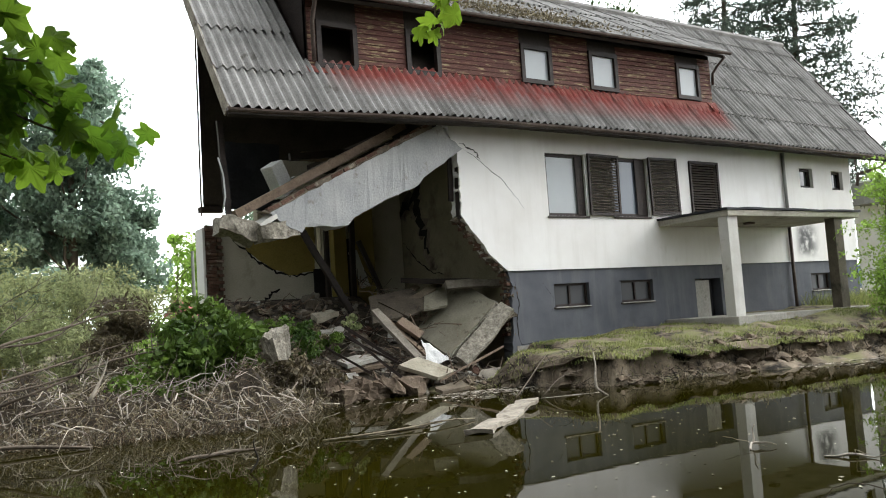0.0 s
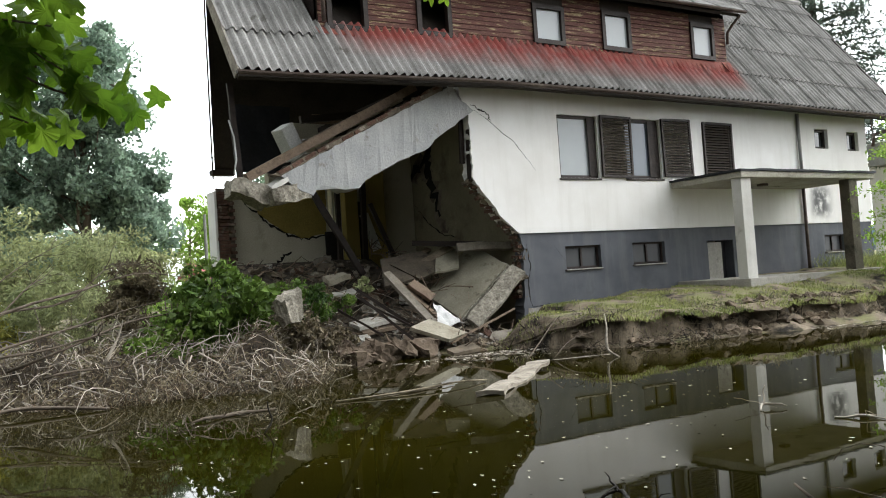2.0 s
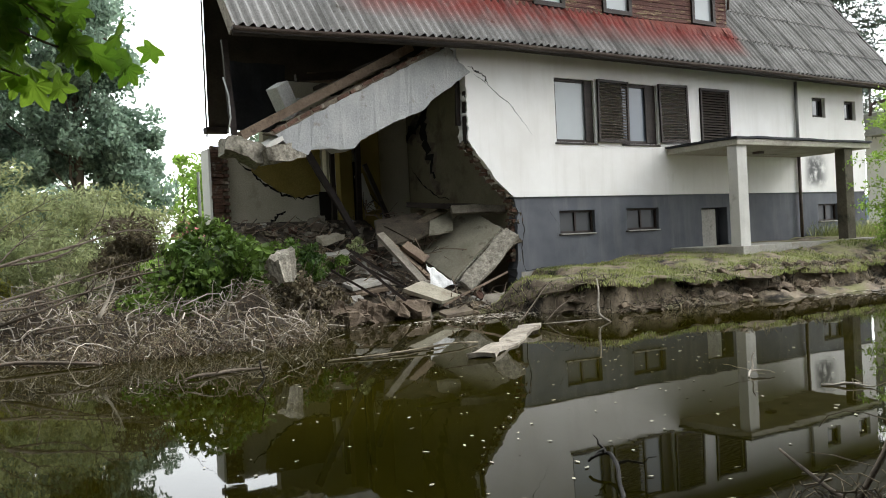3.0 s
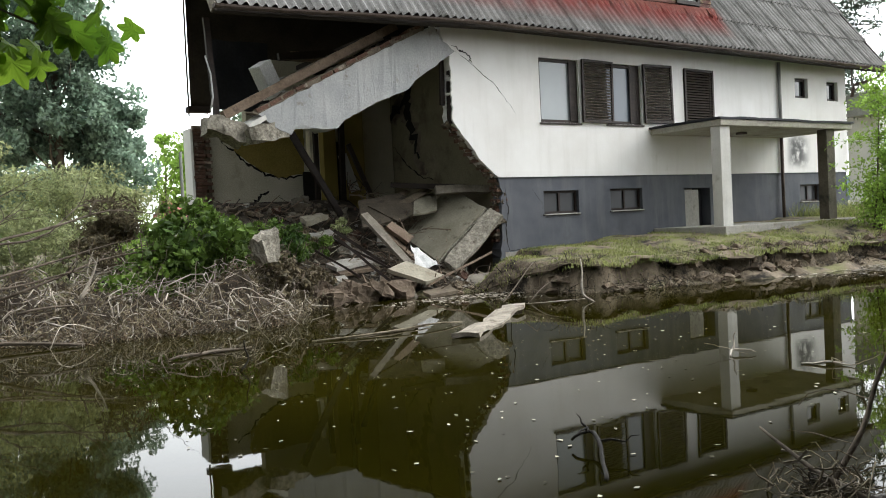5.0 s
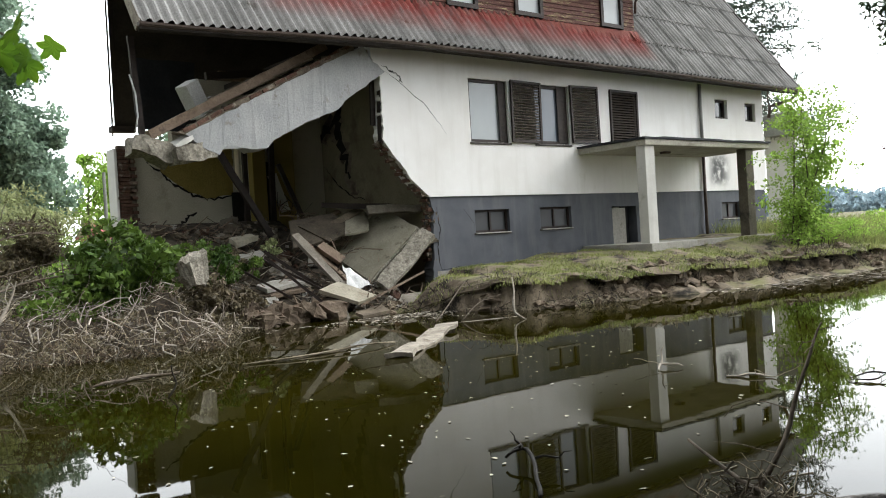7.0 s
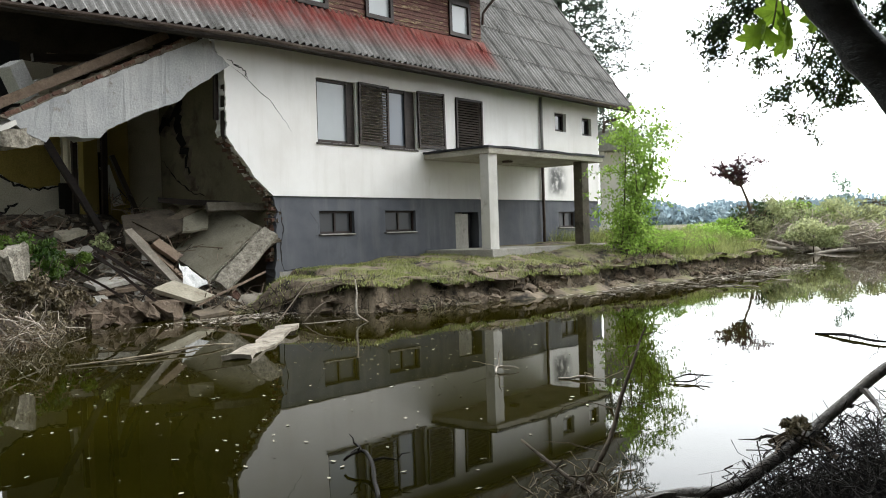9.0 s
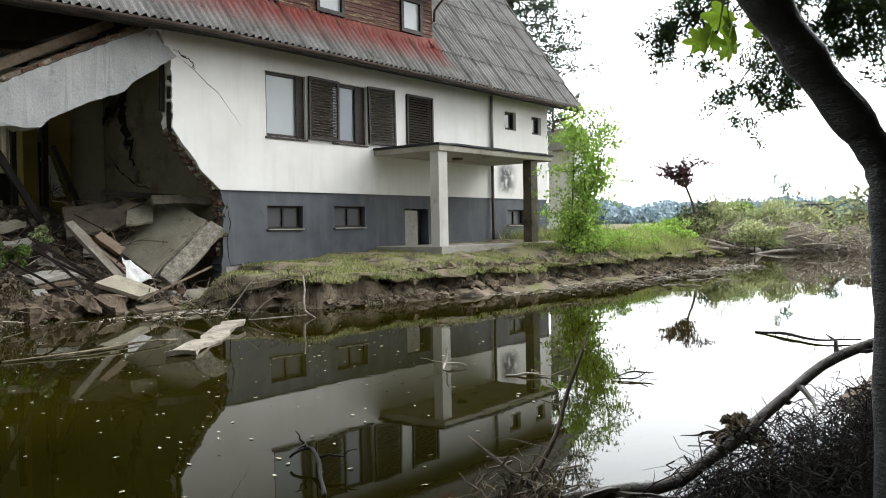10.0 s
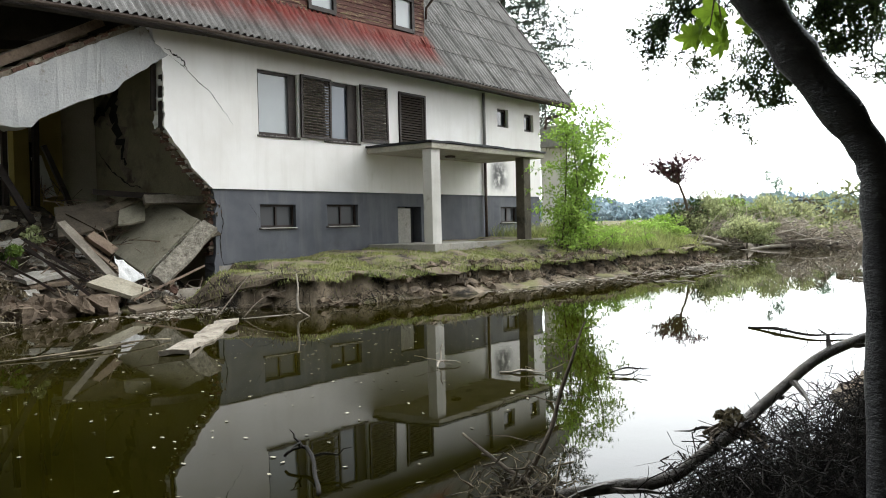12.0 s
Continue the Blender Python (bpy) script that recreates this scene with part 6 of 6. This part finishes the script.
def branch_ob(name, pts, radii, material, label, category="branch", group="", seed=0, twigs=0, wob=0.02, sides=8):
    rd_ = random.Random(seed)
    path, rad = [], []
    for i in range(len(pts) - 1):
        a, b = Vector(pts[i]), Vector(pts[i + 1])
        for s in range(4):
            t = s / 4
            path.append(a.lerp(b, t) + Vector((rd_.gauss(0, 1), rd_.gauss(0, 1), rd_.gauss(0, 1))) * wob * (0.3 if s == 0 else 1))
            rad.append((radii[i] + (radii[i + 1] - radii[i]) * t) * rd_.uniform(0.9, 1.1))
    path.append(Vector(pts[-1]))
    rad.append(radii[-1])
    for _ in range(2):
        path = [path[0]] + [(path[i - 1] + path[i] * 2 + path[i + 1]) / 4 for i in range(1, len(path) - 1)] + [path[-1]]
    ch = [tube_data(path, rad, sides)]
    for _ in range(twigs):
        a = path[rd_.randrange(2, len(path))]
        b = a + Vector((rd_.gauss(0, 1), rd_.gauss(0, 1), rd_.gauss(0.2, 0.7))) * 0.16
        ch.append(limb(a, b, rad[-1] * 0.8, 0.002, 0.15, 4, 4, rd_)[1])
    ob = tagged(mesh_ob(name, *ch[0], material, smooth=True), label, category, group)
    for v_, f_ in ch[1:]:
        mesh_ob("twig", v_, f_, material, ob)
    return ob


branch_ob("dead_branch", [(9.48, -3.95, 0.64), (9.36, -4.12, 0.45), (9.24, -4.2, 0.25), (9.2, -4.25, 0.1), (9.25, -4.5, -0.02)], [0.01, 0.014, 0.022, 0.02, 0.012], PALEWOOD, "bleached forked branch leaning against the bank", seed=1, wob=0.008)
branch_ob("dead_branch", [(8.2, -3.5, 0.03), (8.8, -3.2, 0.3), (9.4, -2.9, 0.6)], [0.011, 0.011, 0.006], BARK2, "thin brown branch at the corner of the bank", seed=2, twigs=6)
branch_ob("dead_branch", [(8.6, -3.7, 0.02), (9.1, -3.5, 0.25), (9.6, -3.55, 0.35)], [0.009, 0.009, 0.005], BARK2, "thin brown branch at the corner of the bank", seed=3, twigs=4)
S("drift_plank", (5.5, -6.05, 0.0), (7.6, -4.3, 0.07), (5.75, -6.22, 0.0), 0.05, PALEWOOD, "weathered driftwood plank floating in the water", "plank", "floating wood", 0.05, 41, 9)
branch_ob("floating_stick", [(4.3, -4.85, 0.01), (5.12, -5.1, 0.02), (6.4, -4.95, 0.02)], [0.009, 0.014, 0.009], TWIG, "long thin stick floating on the water", "stick", "floating wood", 5)
branch_ob("floating_stick", [(4.8, -5.02, 0.01), (5.4, -4.95, 0.02), (5.95, -4.85, 0.015)], [0.008, 0.013, 0.008], TWIG, "long thin stick floating on the water", "stick", "floating wood", 6)
branch_ob("floating_stick", [(8.4, -3.7, -0.01), (9.0, -3.9, 0.0), (9.5, -4.0, 0.0)], [0.008, 0.012, 0.008], PALEWOOD, "pale log floating along the bank", "stick", "floating wood", 7)
branch_ob("floating_stick", [(2.6, -4.9, 0.01), (3.1, -4.7, 0.03), (3.6, -4.7, 0.015)], [0.015, 0.022, 0.01], BARK2, "brown driftwood stick floating on the water", "stick", "floating wood", 8, 6)
branch_ob("floating_stick", [(0.6, -2.2, 0.02), (1.3, -2.0, 0.12), (2.2, -2.6, 0.02)], [0.02, 0.025, 0.02], BARK2, "arched brown branch in the shallows", "stick", "floating wood", 9, 3)
branch_ob("floating_stick", [(6.38, -9.17, 0.01), (6.5, -9.1, 0.05), (6.62, -9.26, 0.02)], [0.008, 0.012, 0.005], LOGWOOD, "pale driftwood twig with a raised end", "stick", "floating wood", 10, 2)
branch_ob("floating_stick", [(6.5, -9.1, 0.02), (6.53, -9.1, 0.12), (6.55, -9.1, 0.2)], [0.011, 0.009, 0.004], LOGWOOD, "short upright stub of driftwood", "stick", "floating wood", 11)
branch_ob("floating_stick", [(6.42, -9.85, 0.01), (6.5, -10.0, 0.02), (6.56, -10.2, 0.01)], [0.007, 0.012, 0.006], LOGWOOD, "pale driftwood twig on the water", "stick", "floating wood", 12, 5)
branch_ob("floating_stick", [(6.75, -10.75, 0.02), (6.94, -10.84, 0.06), (6.97, -11.02, 0.05)], [0.004, 0.008, 0.005], SHADETWIG, "dark bent twig rising from the water", "stick", "floating wood", 13, 2, 0.01)
branch_ob("floating_stick", [(6.75, -10.75, 0.01), (6.78, -10.92, 0.01), (6.94, -10.98, 0.07)], [0.004, 0.007, 0.004], SHADETWIG, "dark bent twig rising from the water", "stick", "floating wood", 23, 0, 0.01)
branch_ob("floating_stick", [(3.3, -10.42, 0.05), (3.42, -10.5, 0.09), (3.2, -10.75, 0.03), (3.0, -11.0, 0.0)], [0.008, 0.012, 0.012, 0.014], SHADETWIG, "dark bent twig rising from the water", "stick", "floating wood", 14, 3)
branch_ob("floating_stick", [(2.9, -6.2, 0.0), (3.0, -6.15, 0.14), (2.95, -6.2, 0.3)], [0.01, 0.01, 0.006], SHADETWIG, "dark stick standing in the water", "stick", "floating wood", 15)
branch_ob("floating_stick", [(10.59, -10.76, 0.01), (10.34, -11.23, 0.03), (9.92, -11.62, 0.02), (10.26, -12.01, 0.03)], [0.012, 0.02, 0.012, 0.008], SHADETWIG, "dark driftwood against the near bank", "stick", "floating wood", 16, 7, 0.015)

# leaves and scum on the water
r = np.random.RandomState(77)
fl = np.stack([r.uniform(1.5, 9, 420), r.uniform(-11.5, -2.5, 420), np.full(420, 0.006)], 1)
v, f = leaves(fl, 0.04, 5, 0.6, 1.0)
v[:, 2] = 0.004 + 0.004 * r.uniform(size=len(v))
FLOAT = mat("floating_leaf", (0.3, 0.28, 0.2), (0.5, 0.47, 0.36), 4.0, 0.7, 0.0, island=0.4)
tagged(mesh_ob("floating_leaves", v.tolist(), f.tolist(), FLOAT), "scattered pale leaves and flecks floating on the water", "leaves", kind="stuff")

rd = random.Random(58)
fl = []
for _ in range(700):
    x = rd.uniform(14, 28)
    fl.append((x, lerp_table(x, FAR_BANK) - 0.5 - abs(rd.gauss(0, 0.7)), 0.008))
for _ in range(420):
    x = rd.gauss(8.6, 0.9)
    fl.append((x, -1.5 - abs(rd.gauss(0, 0.6)), 0.008))
v, f = leaves(np.array(fl), 0.13, 15, 0.3, 1.0)
v[:, 2] = 0.005 + 0.006 * np.random.RandomState(4).uniform(size=len(v))
tagged(mesh_ob("flotsam", v.tolist(), f.tolist(), LOGWOOD), "pale chips of wood and scum floating along the bank", "flotsam", kind="stuff")
twig_mass("flotsam", lambda q: (lambda x: (x, lerp_table(x, FAR_BANK) - 0.6 - abs(q.gauss(0, 0.8)), 0.01))(q.uniform(15, 28)), 60, 0.7, 0.012, LOGWOOD, 59, "thin pale sticks floating along the bank", 0.02, 5, 4, 0.1)

# ---------------------------------------------------------------- log jam down the river
rd = random.Random(44)
twig_mass("log_jam", lambda q: tuple(polar(q.uniform(69.5, 84), q.uniform(40.5, 44), q.uniform(0, 0.95))), 900, 1.6, 0.021, LOGWOOD, 51, "grey log jam of flood wood down the river", 0.3, 4, 4, 0.15)
twig_mass("log_jam", lambda q: tuple(polar(q.uniform(70.5, 76), q.uniform(40.3, 42.5), q.uniform(0, 1.3))), 700, 1.1, 0.017, LOGWOOD, 52, "brown tangle of flood wood down the river", 0.6, 4, 4, 0.15)
for i in range(9):
    a = polar(rd.uniform(70, 78), rd.uniform(40, 43), rd.uniform(0.1, 0.6))
    b = a + Vector((rd.uniform(-1.6, 1.6), rd.uniform(-2.2, 2.2), rd.uniform(-0.3, 0.5)))
    branch_ob("drift_log", [a, a.lerp(b, 0.5), b], [0.1, 0.08, 0.04], LOGWOOD, "bleached tree trunk in the log jam", "log", "drift logs", 100 + i, 4, 0.04)

for i in range(16):
    a = polar(rd.uniform(70, 79), rd.uniform(40, 42), rd.uniform(0.2, 0.9))
    b = a + Vector((rd.uniform(-0.8, 0.8), rd.uniform(-2.6, 2.6), rd.uniform(-0.2, 0.9)))
    branch_ob("drift_log", [a, a.lerp(b, 0.4) + Vector((0, 0, rd.uniform(0.1, 0.4))), b], [0.045, 0.035, 0.012], LOGWOOD, "bleached curved bough in the log jam", "log", "drift logs", 140 + i, 5, 0.05)
branch_ob("drift_log", [polar(71.2, 41.5, 1.2), polar(72.0, 40.8, 0.75), polar(72.8, 40, 0.02)], [0.06, 0.1, 0.16], LOGWOOD, "pale broken trunk leaning out of the log jam", "log", "drift logs", 160, 5, 0.03)

rd = random.Random(91)
pts = []
for _ in range(1500):
    x, y = rd.gauss(12.0, 1.3), abs(rd.gauss(0.1, 0.5)) - 0.15
    pts.append((x, y, dorm_roof_z(x) + (y - DR_Y) * (9.5 - dorm_roof_z(x)) / 2.75 + 0.09 + rd.uniform(0, 0.08)))
tagged(leaf_ob("leaf_litter", np.array(pts), 0.09, 56, LEAF_DEAD, aspect=0.5), "brown dead leaves and twigs lying on the dormer roof", "leaves", kind="stuff")

# ---------------------------------------------------------------- far buildings
hut = empty("far_house", "low house with a pinkish roof behind the shrubs", "house")
p = polar(19.2, 48, 0.8)
box("wall", p.x - 2, p.x + 3, p.y, p.y + 4, 0.5, 2.4, PLASTER, hut)
mesh_ob("roof", [(p.x - 2.3, p.y - 0.4, 2.3), (p.x + 3.3, p.y - 0.4, 2.3), (p.x + 3.3, p.y + 2, 3.4), (p.x - 2.3, p.y + 2, 3.4), (p.x + 3.3, p.y + 4.4, 2.3), (p.x - 2.3, p.y + 4.4, 2.3)],
        [(0, 1, 2, 3), (3, 2, 4, 5), (0, 3, 5), (1, 4, 2)], REDTRIM, hut)
p = polar(17.2, 40, 0.5)
vs, fs = tube_data([p, p + Vector((0, 0, 4.6))], [0.09, 0.07], 8)
tagged(mesh_ob("utility_pole", vs, fs, GREYPIPE), "grey concrete utility pole behind the shrubs", "pole")
white = empty("far_building", "pale building with a balcony behind the sapling", "house")
p = polar(60.9, 44, 0)
box("wall", p.x, p.x + 1.6, p.y - 0.3, p.y + 1.2, 0.4, 6.4, PLASTER, white)
box("balcony", p.x - 1.0, p.x, p.y - 1.0, p.y + 0.6, 5.2, 6.2, GREYPIPE, white)
for dx in (0.2, 0.9):
    vs, fs = tube_data([(p.x, p.y + dx, 6.2), (p.x, p.y + dx, 8.2)], [0.03, 0.02], 6)
    mesh_ob("antenna", vs, fs, METAL, white)

# ---------------------------------------------------------------- near bank
near = [(2.789, -13.251, 2.049), (2.862, -13.357, 1.848), (2.918, -13.48, 1.662), (2.942, -13.549, 1.548), (2.951, -13.57, 1.462), (2.952, -13.575, 1.215), (2.919, -13.584, 0.865), (2.824, -13.596, 0.1)]
trunk = empty("leaning_tree", "dark wet leaning tree trunk on the near bank", "tree")
up = [Vector(near[0]) + (Vector(near[0]) - Vector(near[1])) * s for s in (9.0, 3.0)]
for nm, pts, rad in (("trunk", near[3:], [0.05, 0.05, 0.048, 0.048, 0.05, 0.056]), ("limb", [up[0], up[1], *near[:5]], [0.03, 0.055, 0.066, 0.064, 0.06, 0.057, 0.046])):
    t = branch_ob(nm, pts, rad, BARK, "", seed=31, wob=0.003, sides=20)
    t.parent = trunk
    for key in ("category", "label"):
        if key in t:
            del t[key]
branch_ob("root_branch", [(3.3, -11.9, -0.05), (3.51, -12.06, 0.05), (3.71, -12.32, 0.08), (3.82, -12.44, 0.08), (3.95, -12.56, 0.15), (4.14, -12.69, 0.27), (4.41, -12.77, 0.39), (4.8, -12.92, 0.58), (5.28, -13.17, 0.69), (6.2, -13.6, 0.75)],
          [0.018, 0.026, 0.034, 0.034, 0.03, 0.034, 0.027, 0.028, 0.024, 0.026], BRANCHBARK, "fallen branch sloping from the near bank into the water", seed=33, twigs=14, wob=0.012, sides=10)
branch_ob("dead_branch", [(3.55, -11.82, 0.0), (3.6, -11.88, 0.12), (3.81, -11.91, 0.34), (3.98, -11.91, 0.61), (4.13, -11.92, 0.8)], [0.016, 0.014, 0.012, 0.01, 0.004], BARK2, "thin forked twig rising by the near bank", seed=34, twigs=10, wob=0.01)
branch_ob("dead_branch", [(3.56, -11.5, 0.26), (3.5, -11.8, 0.13), (3.47, -12.1, 0.06)], [0.006, 0.012, 0.016], BARK2, "thin forked twig rising by the near bank", seed=35, wob=0.006)


def near_mat(q):
    t = q.random()
    a = Vector((3.75, -12.8, 0.1)).lerp(Vector((6.2, -13.9, 0.55)), t)
    return (a.x + q.gauss(0, 0.22), a.y + q.uniform(-0.9, 0.35), max(0.05, a.z + q.uniform(-0.3, 0.12)))


twig_mass("root_mat", near_mat, 10000, 0.24, 0.003, SHADETWIG, 61, "mat of washed-out roots on the near bank, canopy shade in its dark colour", 0.9, 4, 4, 0.25)
twig_mass("root_mat", lambda q: (3.5 + q.gauss(0, 0.1), -11.92 + q.gauss(0, 0.12), abs(q.gauss(0, 0.08))), 160, 0.2, 0.005, TWIG, 62, "small tangle of twigs at the near waterline", 0.6, 4, 4, 0.2)
bush("withered_leaves", (4.22, -12.7, 0.34), (0.16, 0.12, 0.1), 10, 40, 0.035, LEAF_DEAD, 92, "clump of brown withered leaves on the branch", 0.6)


# unseen leaf mass behind, left of and above the camera, added to block sky
hz = []
r = np.random.RandomState(15)
for i in range(64):
    b = 100 + i * 2.9
    hgt = 12 + 2.5 * noise.noise((i * 0.4, 2, 0))
    hz.append(clump_points(r, polar(b, 11 + 3 * noise.noise((i * 0.7, 5, 0)), hgt * 0.5), (1.8, 1.8, hgt * 0.5), 850, 0.3))
for i in range(24):
    b = -76 + i * 2.1
    hgt = 6.5 + 2.0 * noise.noise((i * 0.4, 7, 0))
    hz.append(clump_points(r, polar(b, 16 + 3 * noise.noise((i * 0.7, 5, 0)), hgt * 0.5), (2.2, 2.2, hgt * 0.5), 700, 0.3))
for i in range(26):
    hz.append(clump_points(r, polar(r.uniform(40, 160), r.uniform(0.8, 6.5), r.uniform(5.2, 7.5)), (1.5, 1.5, 0.8), 240, 0.3))
for i in range(30):
    b = 150 + i * 5
    hz.append(clump_points(r, polar(b, r.uniform(2.5, 8), r.uniform(5.5, 8)), (1.6, 1.6, 1.0), 220, 0.3))
tagged(leaf_ob("sky_block_leaves", np.concatenate(hz), 0.55, 6, LEAF_DARK), "unseen leaf mass round the near bank, added to block sky light", "woods", kind="stuff")


def maple_leaf(size, seed):
    """A lobed leaf, bent along its rib."""
    rr = random.Random(seed)
    rim = []
    lobes = [(-150, 0.45), (-105, 0.78), (-80, 0.5), (-52, 0.95), (-25, 0.58), (0, 1.12), (25, 0.58), (52, 0.95), (80, 0.5), (105, 0.78), (150, 0.45)]
    for (a0, r0_), (a1, r1_) in zip(lobes, lobes[1:]):
        for s in range(3):
            t = s / 3
            a = radians(a0 + (a1 - a0) * t)
            q = (r0_ + (r1_ - r0_) * t) * (1 + (0.06 if s == 1 else 0)) * size
            rim.append((math.sin(a) * q, math.cos(a) * q, -0.25 * abs(math.sin(a)) * q + rr.uniform(-0.05, 0.05) * size))
    rim.append((math.sin(radians(150)) * 0.45 * size, math.cos(radians(150)) * 0.45 * size, 0))
    vs = [(0, 0, 0)] + rim
    fs = [(0, i, i + 1) for i in range(1, len(rim))]
    fs.append((0, len(rim), 1))
    return vs, fs


def spray(name, anchors, count, size, spread, material, seed, label, stem_from):
    """A twig hung with single lobed leaves."""
    rd_ = random.Random(seed)
    root = empty(name, label, "branch")
    ch = []
    for a in anchors:
        ch.append(limb(stem_from, a, 0.006, 0.0025, 0.05, 6, 5, rd_, 0.02)[1])
    vs, fs = join(ch)
    mesh_ob("twig", vs, fs, BARK2, root)
    meshes = []
    for i in range(5):
        v_, f_ = maple_leaf(size, seed * 10 + i)
        me = bpy.data.meshes.new("leaf")
        me.from_pydata(v_, [], f_)
        me.materials.append(material)
        meshes.append(me)
    for i in range(count):
        a = Vector(anchors[i % len(anchors)]) + Vector((rd_.gauss(0, 1), rd_.gauss(0, 1), rd_.gauss(0, 0.9))) * spread
        ob = new("leaf", meshes[rd_.randrange(5)])
        s = rd_.uniform(0.65, 1.15)
        ob.matrix_basis = pose(*a, rd_.gauss(100, 35), rd_.gauss(0, 30), rd_.uniform(-70, 70)) @ pose(0, 0, 0, 0, 0, 180 + rd_.gauss(0, 40)) @ Matrix.Scale(s, 4)
        ob.parent = root
    return root


spray("maple_branch", [(0.22, -11.95, 2.1), (0.33, -11.93, 2.02), (0.4, -11.89, 1.9), (0.47, -11.9, 1.84), (0.28, -11.86, 1.8), (0.3, -11.89, 1.93), (0.2, -11.95, 1.86), (0.25, -11.9, 2.0)], 70, 0.058, 0.036, LEAF_MAPLE, 1,
      "leafy maple branch with sunlit green leaves", (-0.5, -11.9, 2.2))
spray("maple_branch", [(1.18, -12.42, 2.2), (1.175, -12.4, 2.12), (1.16, -12.37, 2.06)], 22, 0.042, 0.025, LEAF_MAPLE, 2, "small hanging spray of bright maple leaves", (1.2, -12.5, 2.6))
spray("maple_branch", [(2.95, -13.05, 2.02), (3.0, -13.08, 2.0)], 9, 0.07, 0.04, LEAF_MAPLE, 3, "hanging green leaves beside the leaning trunk", (2.9, -13.2, 2.6))

rd = random.Random(71)
boughs = empty("overhanging_boughs", "dark feathery boughs hanging over the near bank", "branch")
ch, pts = [], []
for tip in ((4.9, -11.95, 2.5), (5.05, -12.2, 2.36), (5.15, -12.55, 2.5), (5.2, -12.4, 2.02), (5.27, -12.64, 2.08), (5.29, -12.95, 2.35), (5.36, -13.15, 2.18), (5.3, -12.75, 2.28), (5.0, -12.05, 2.6), (5.32, -13.05, 2.45), (5.25, -12.9, 2.5), (5.1, -12.3, 2.12), (5.2, -12.5, 2.16), (4.95, -12.0, 2.42)):
    tip = Vector(tip)
    q, d = limb((5.2 + rd.uniform(-0.2, 0.2), -13.0 + rd.uniform(-0.3, 0.3), 3.1), tip, 0.012, 0.003, 0.08, 8, 5, rd, 0.05)
    ch.append(d)
    for t in q[3:]:
        for _ in range(4):
            e = t + Vector((rd.gauss(0, 0.1), rd.gauss(0, 0.1), rd.gauss(-0.04, 0.06)))
            ch.append(limb(t, e, 0.003, 0.0015, 0.1, 3, 3, rd)[1])
            for k in range(95):
                u = rd.uniform(0.2, 1.1)
                pts.append(tuple(t.lerp(e, u) + Vector((rd.gauss(0, 0.025), rd.gauss(0, 0.025), rd.gauss(0, 0.025)))))
vs, fs = join(ch)
mesh_ob("twig", vs, fs, BARK, boughs)
leaf_ob("foliage", np.array(pts), 0.03, 21, BOUGH, boughs, aspect=0.36)
boughs = empty("overhanging_boughs", "yellow-green leafy bough low over the water", "branch")
ch, pts = [], []
for tip in ((7.7, -12.05, 1.52), (7.8, -12.3, 1.35), (7.85, -12.6, 1.5), (7.75, -12.2, 1.42), (7.9, -12.8, 1.45)):
    tip = Vector(tip)
    q, d = limb((8.3, -13.6, 1.7), tip, 0.01, 0.003, 0.08, 8, 5, rd, 0.02)
    ch.append(d)
    for t in q[2:]:
        for k in range(45):
            pts.append(tuple(t + Vector((rd.gauss(0, 0.09), rd.gauss(0, 0.09), rd.gauss(-0.02, 0.06)))))
vs, fs = join(ch)
mesh_ob("twig", vs, fs, BARK, boughs)
leaf_ob("foliage", np.array(pts), 0.06, 22, LEAF_MID, boughs, aspect=0.4)
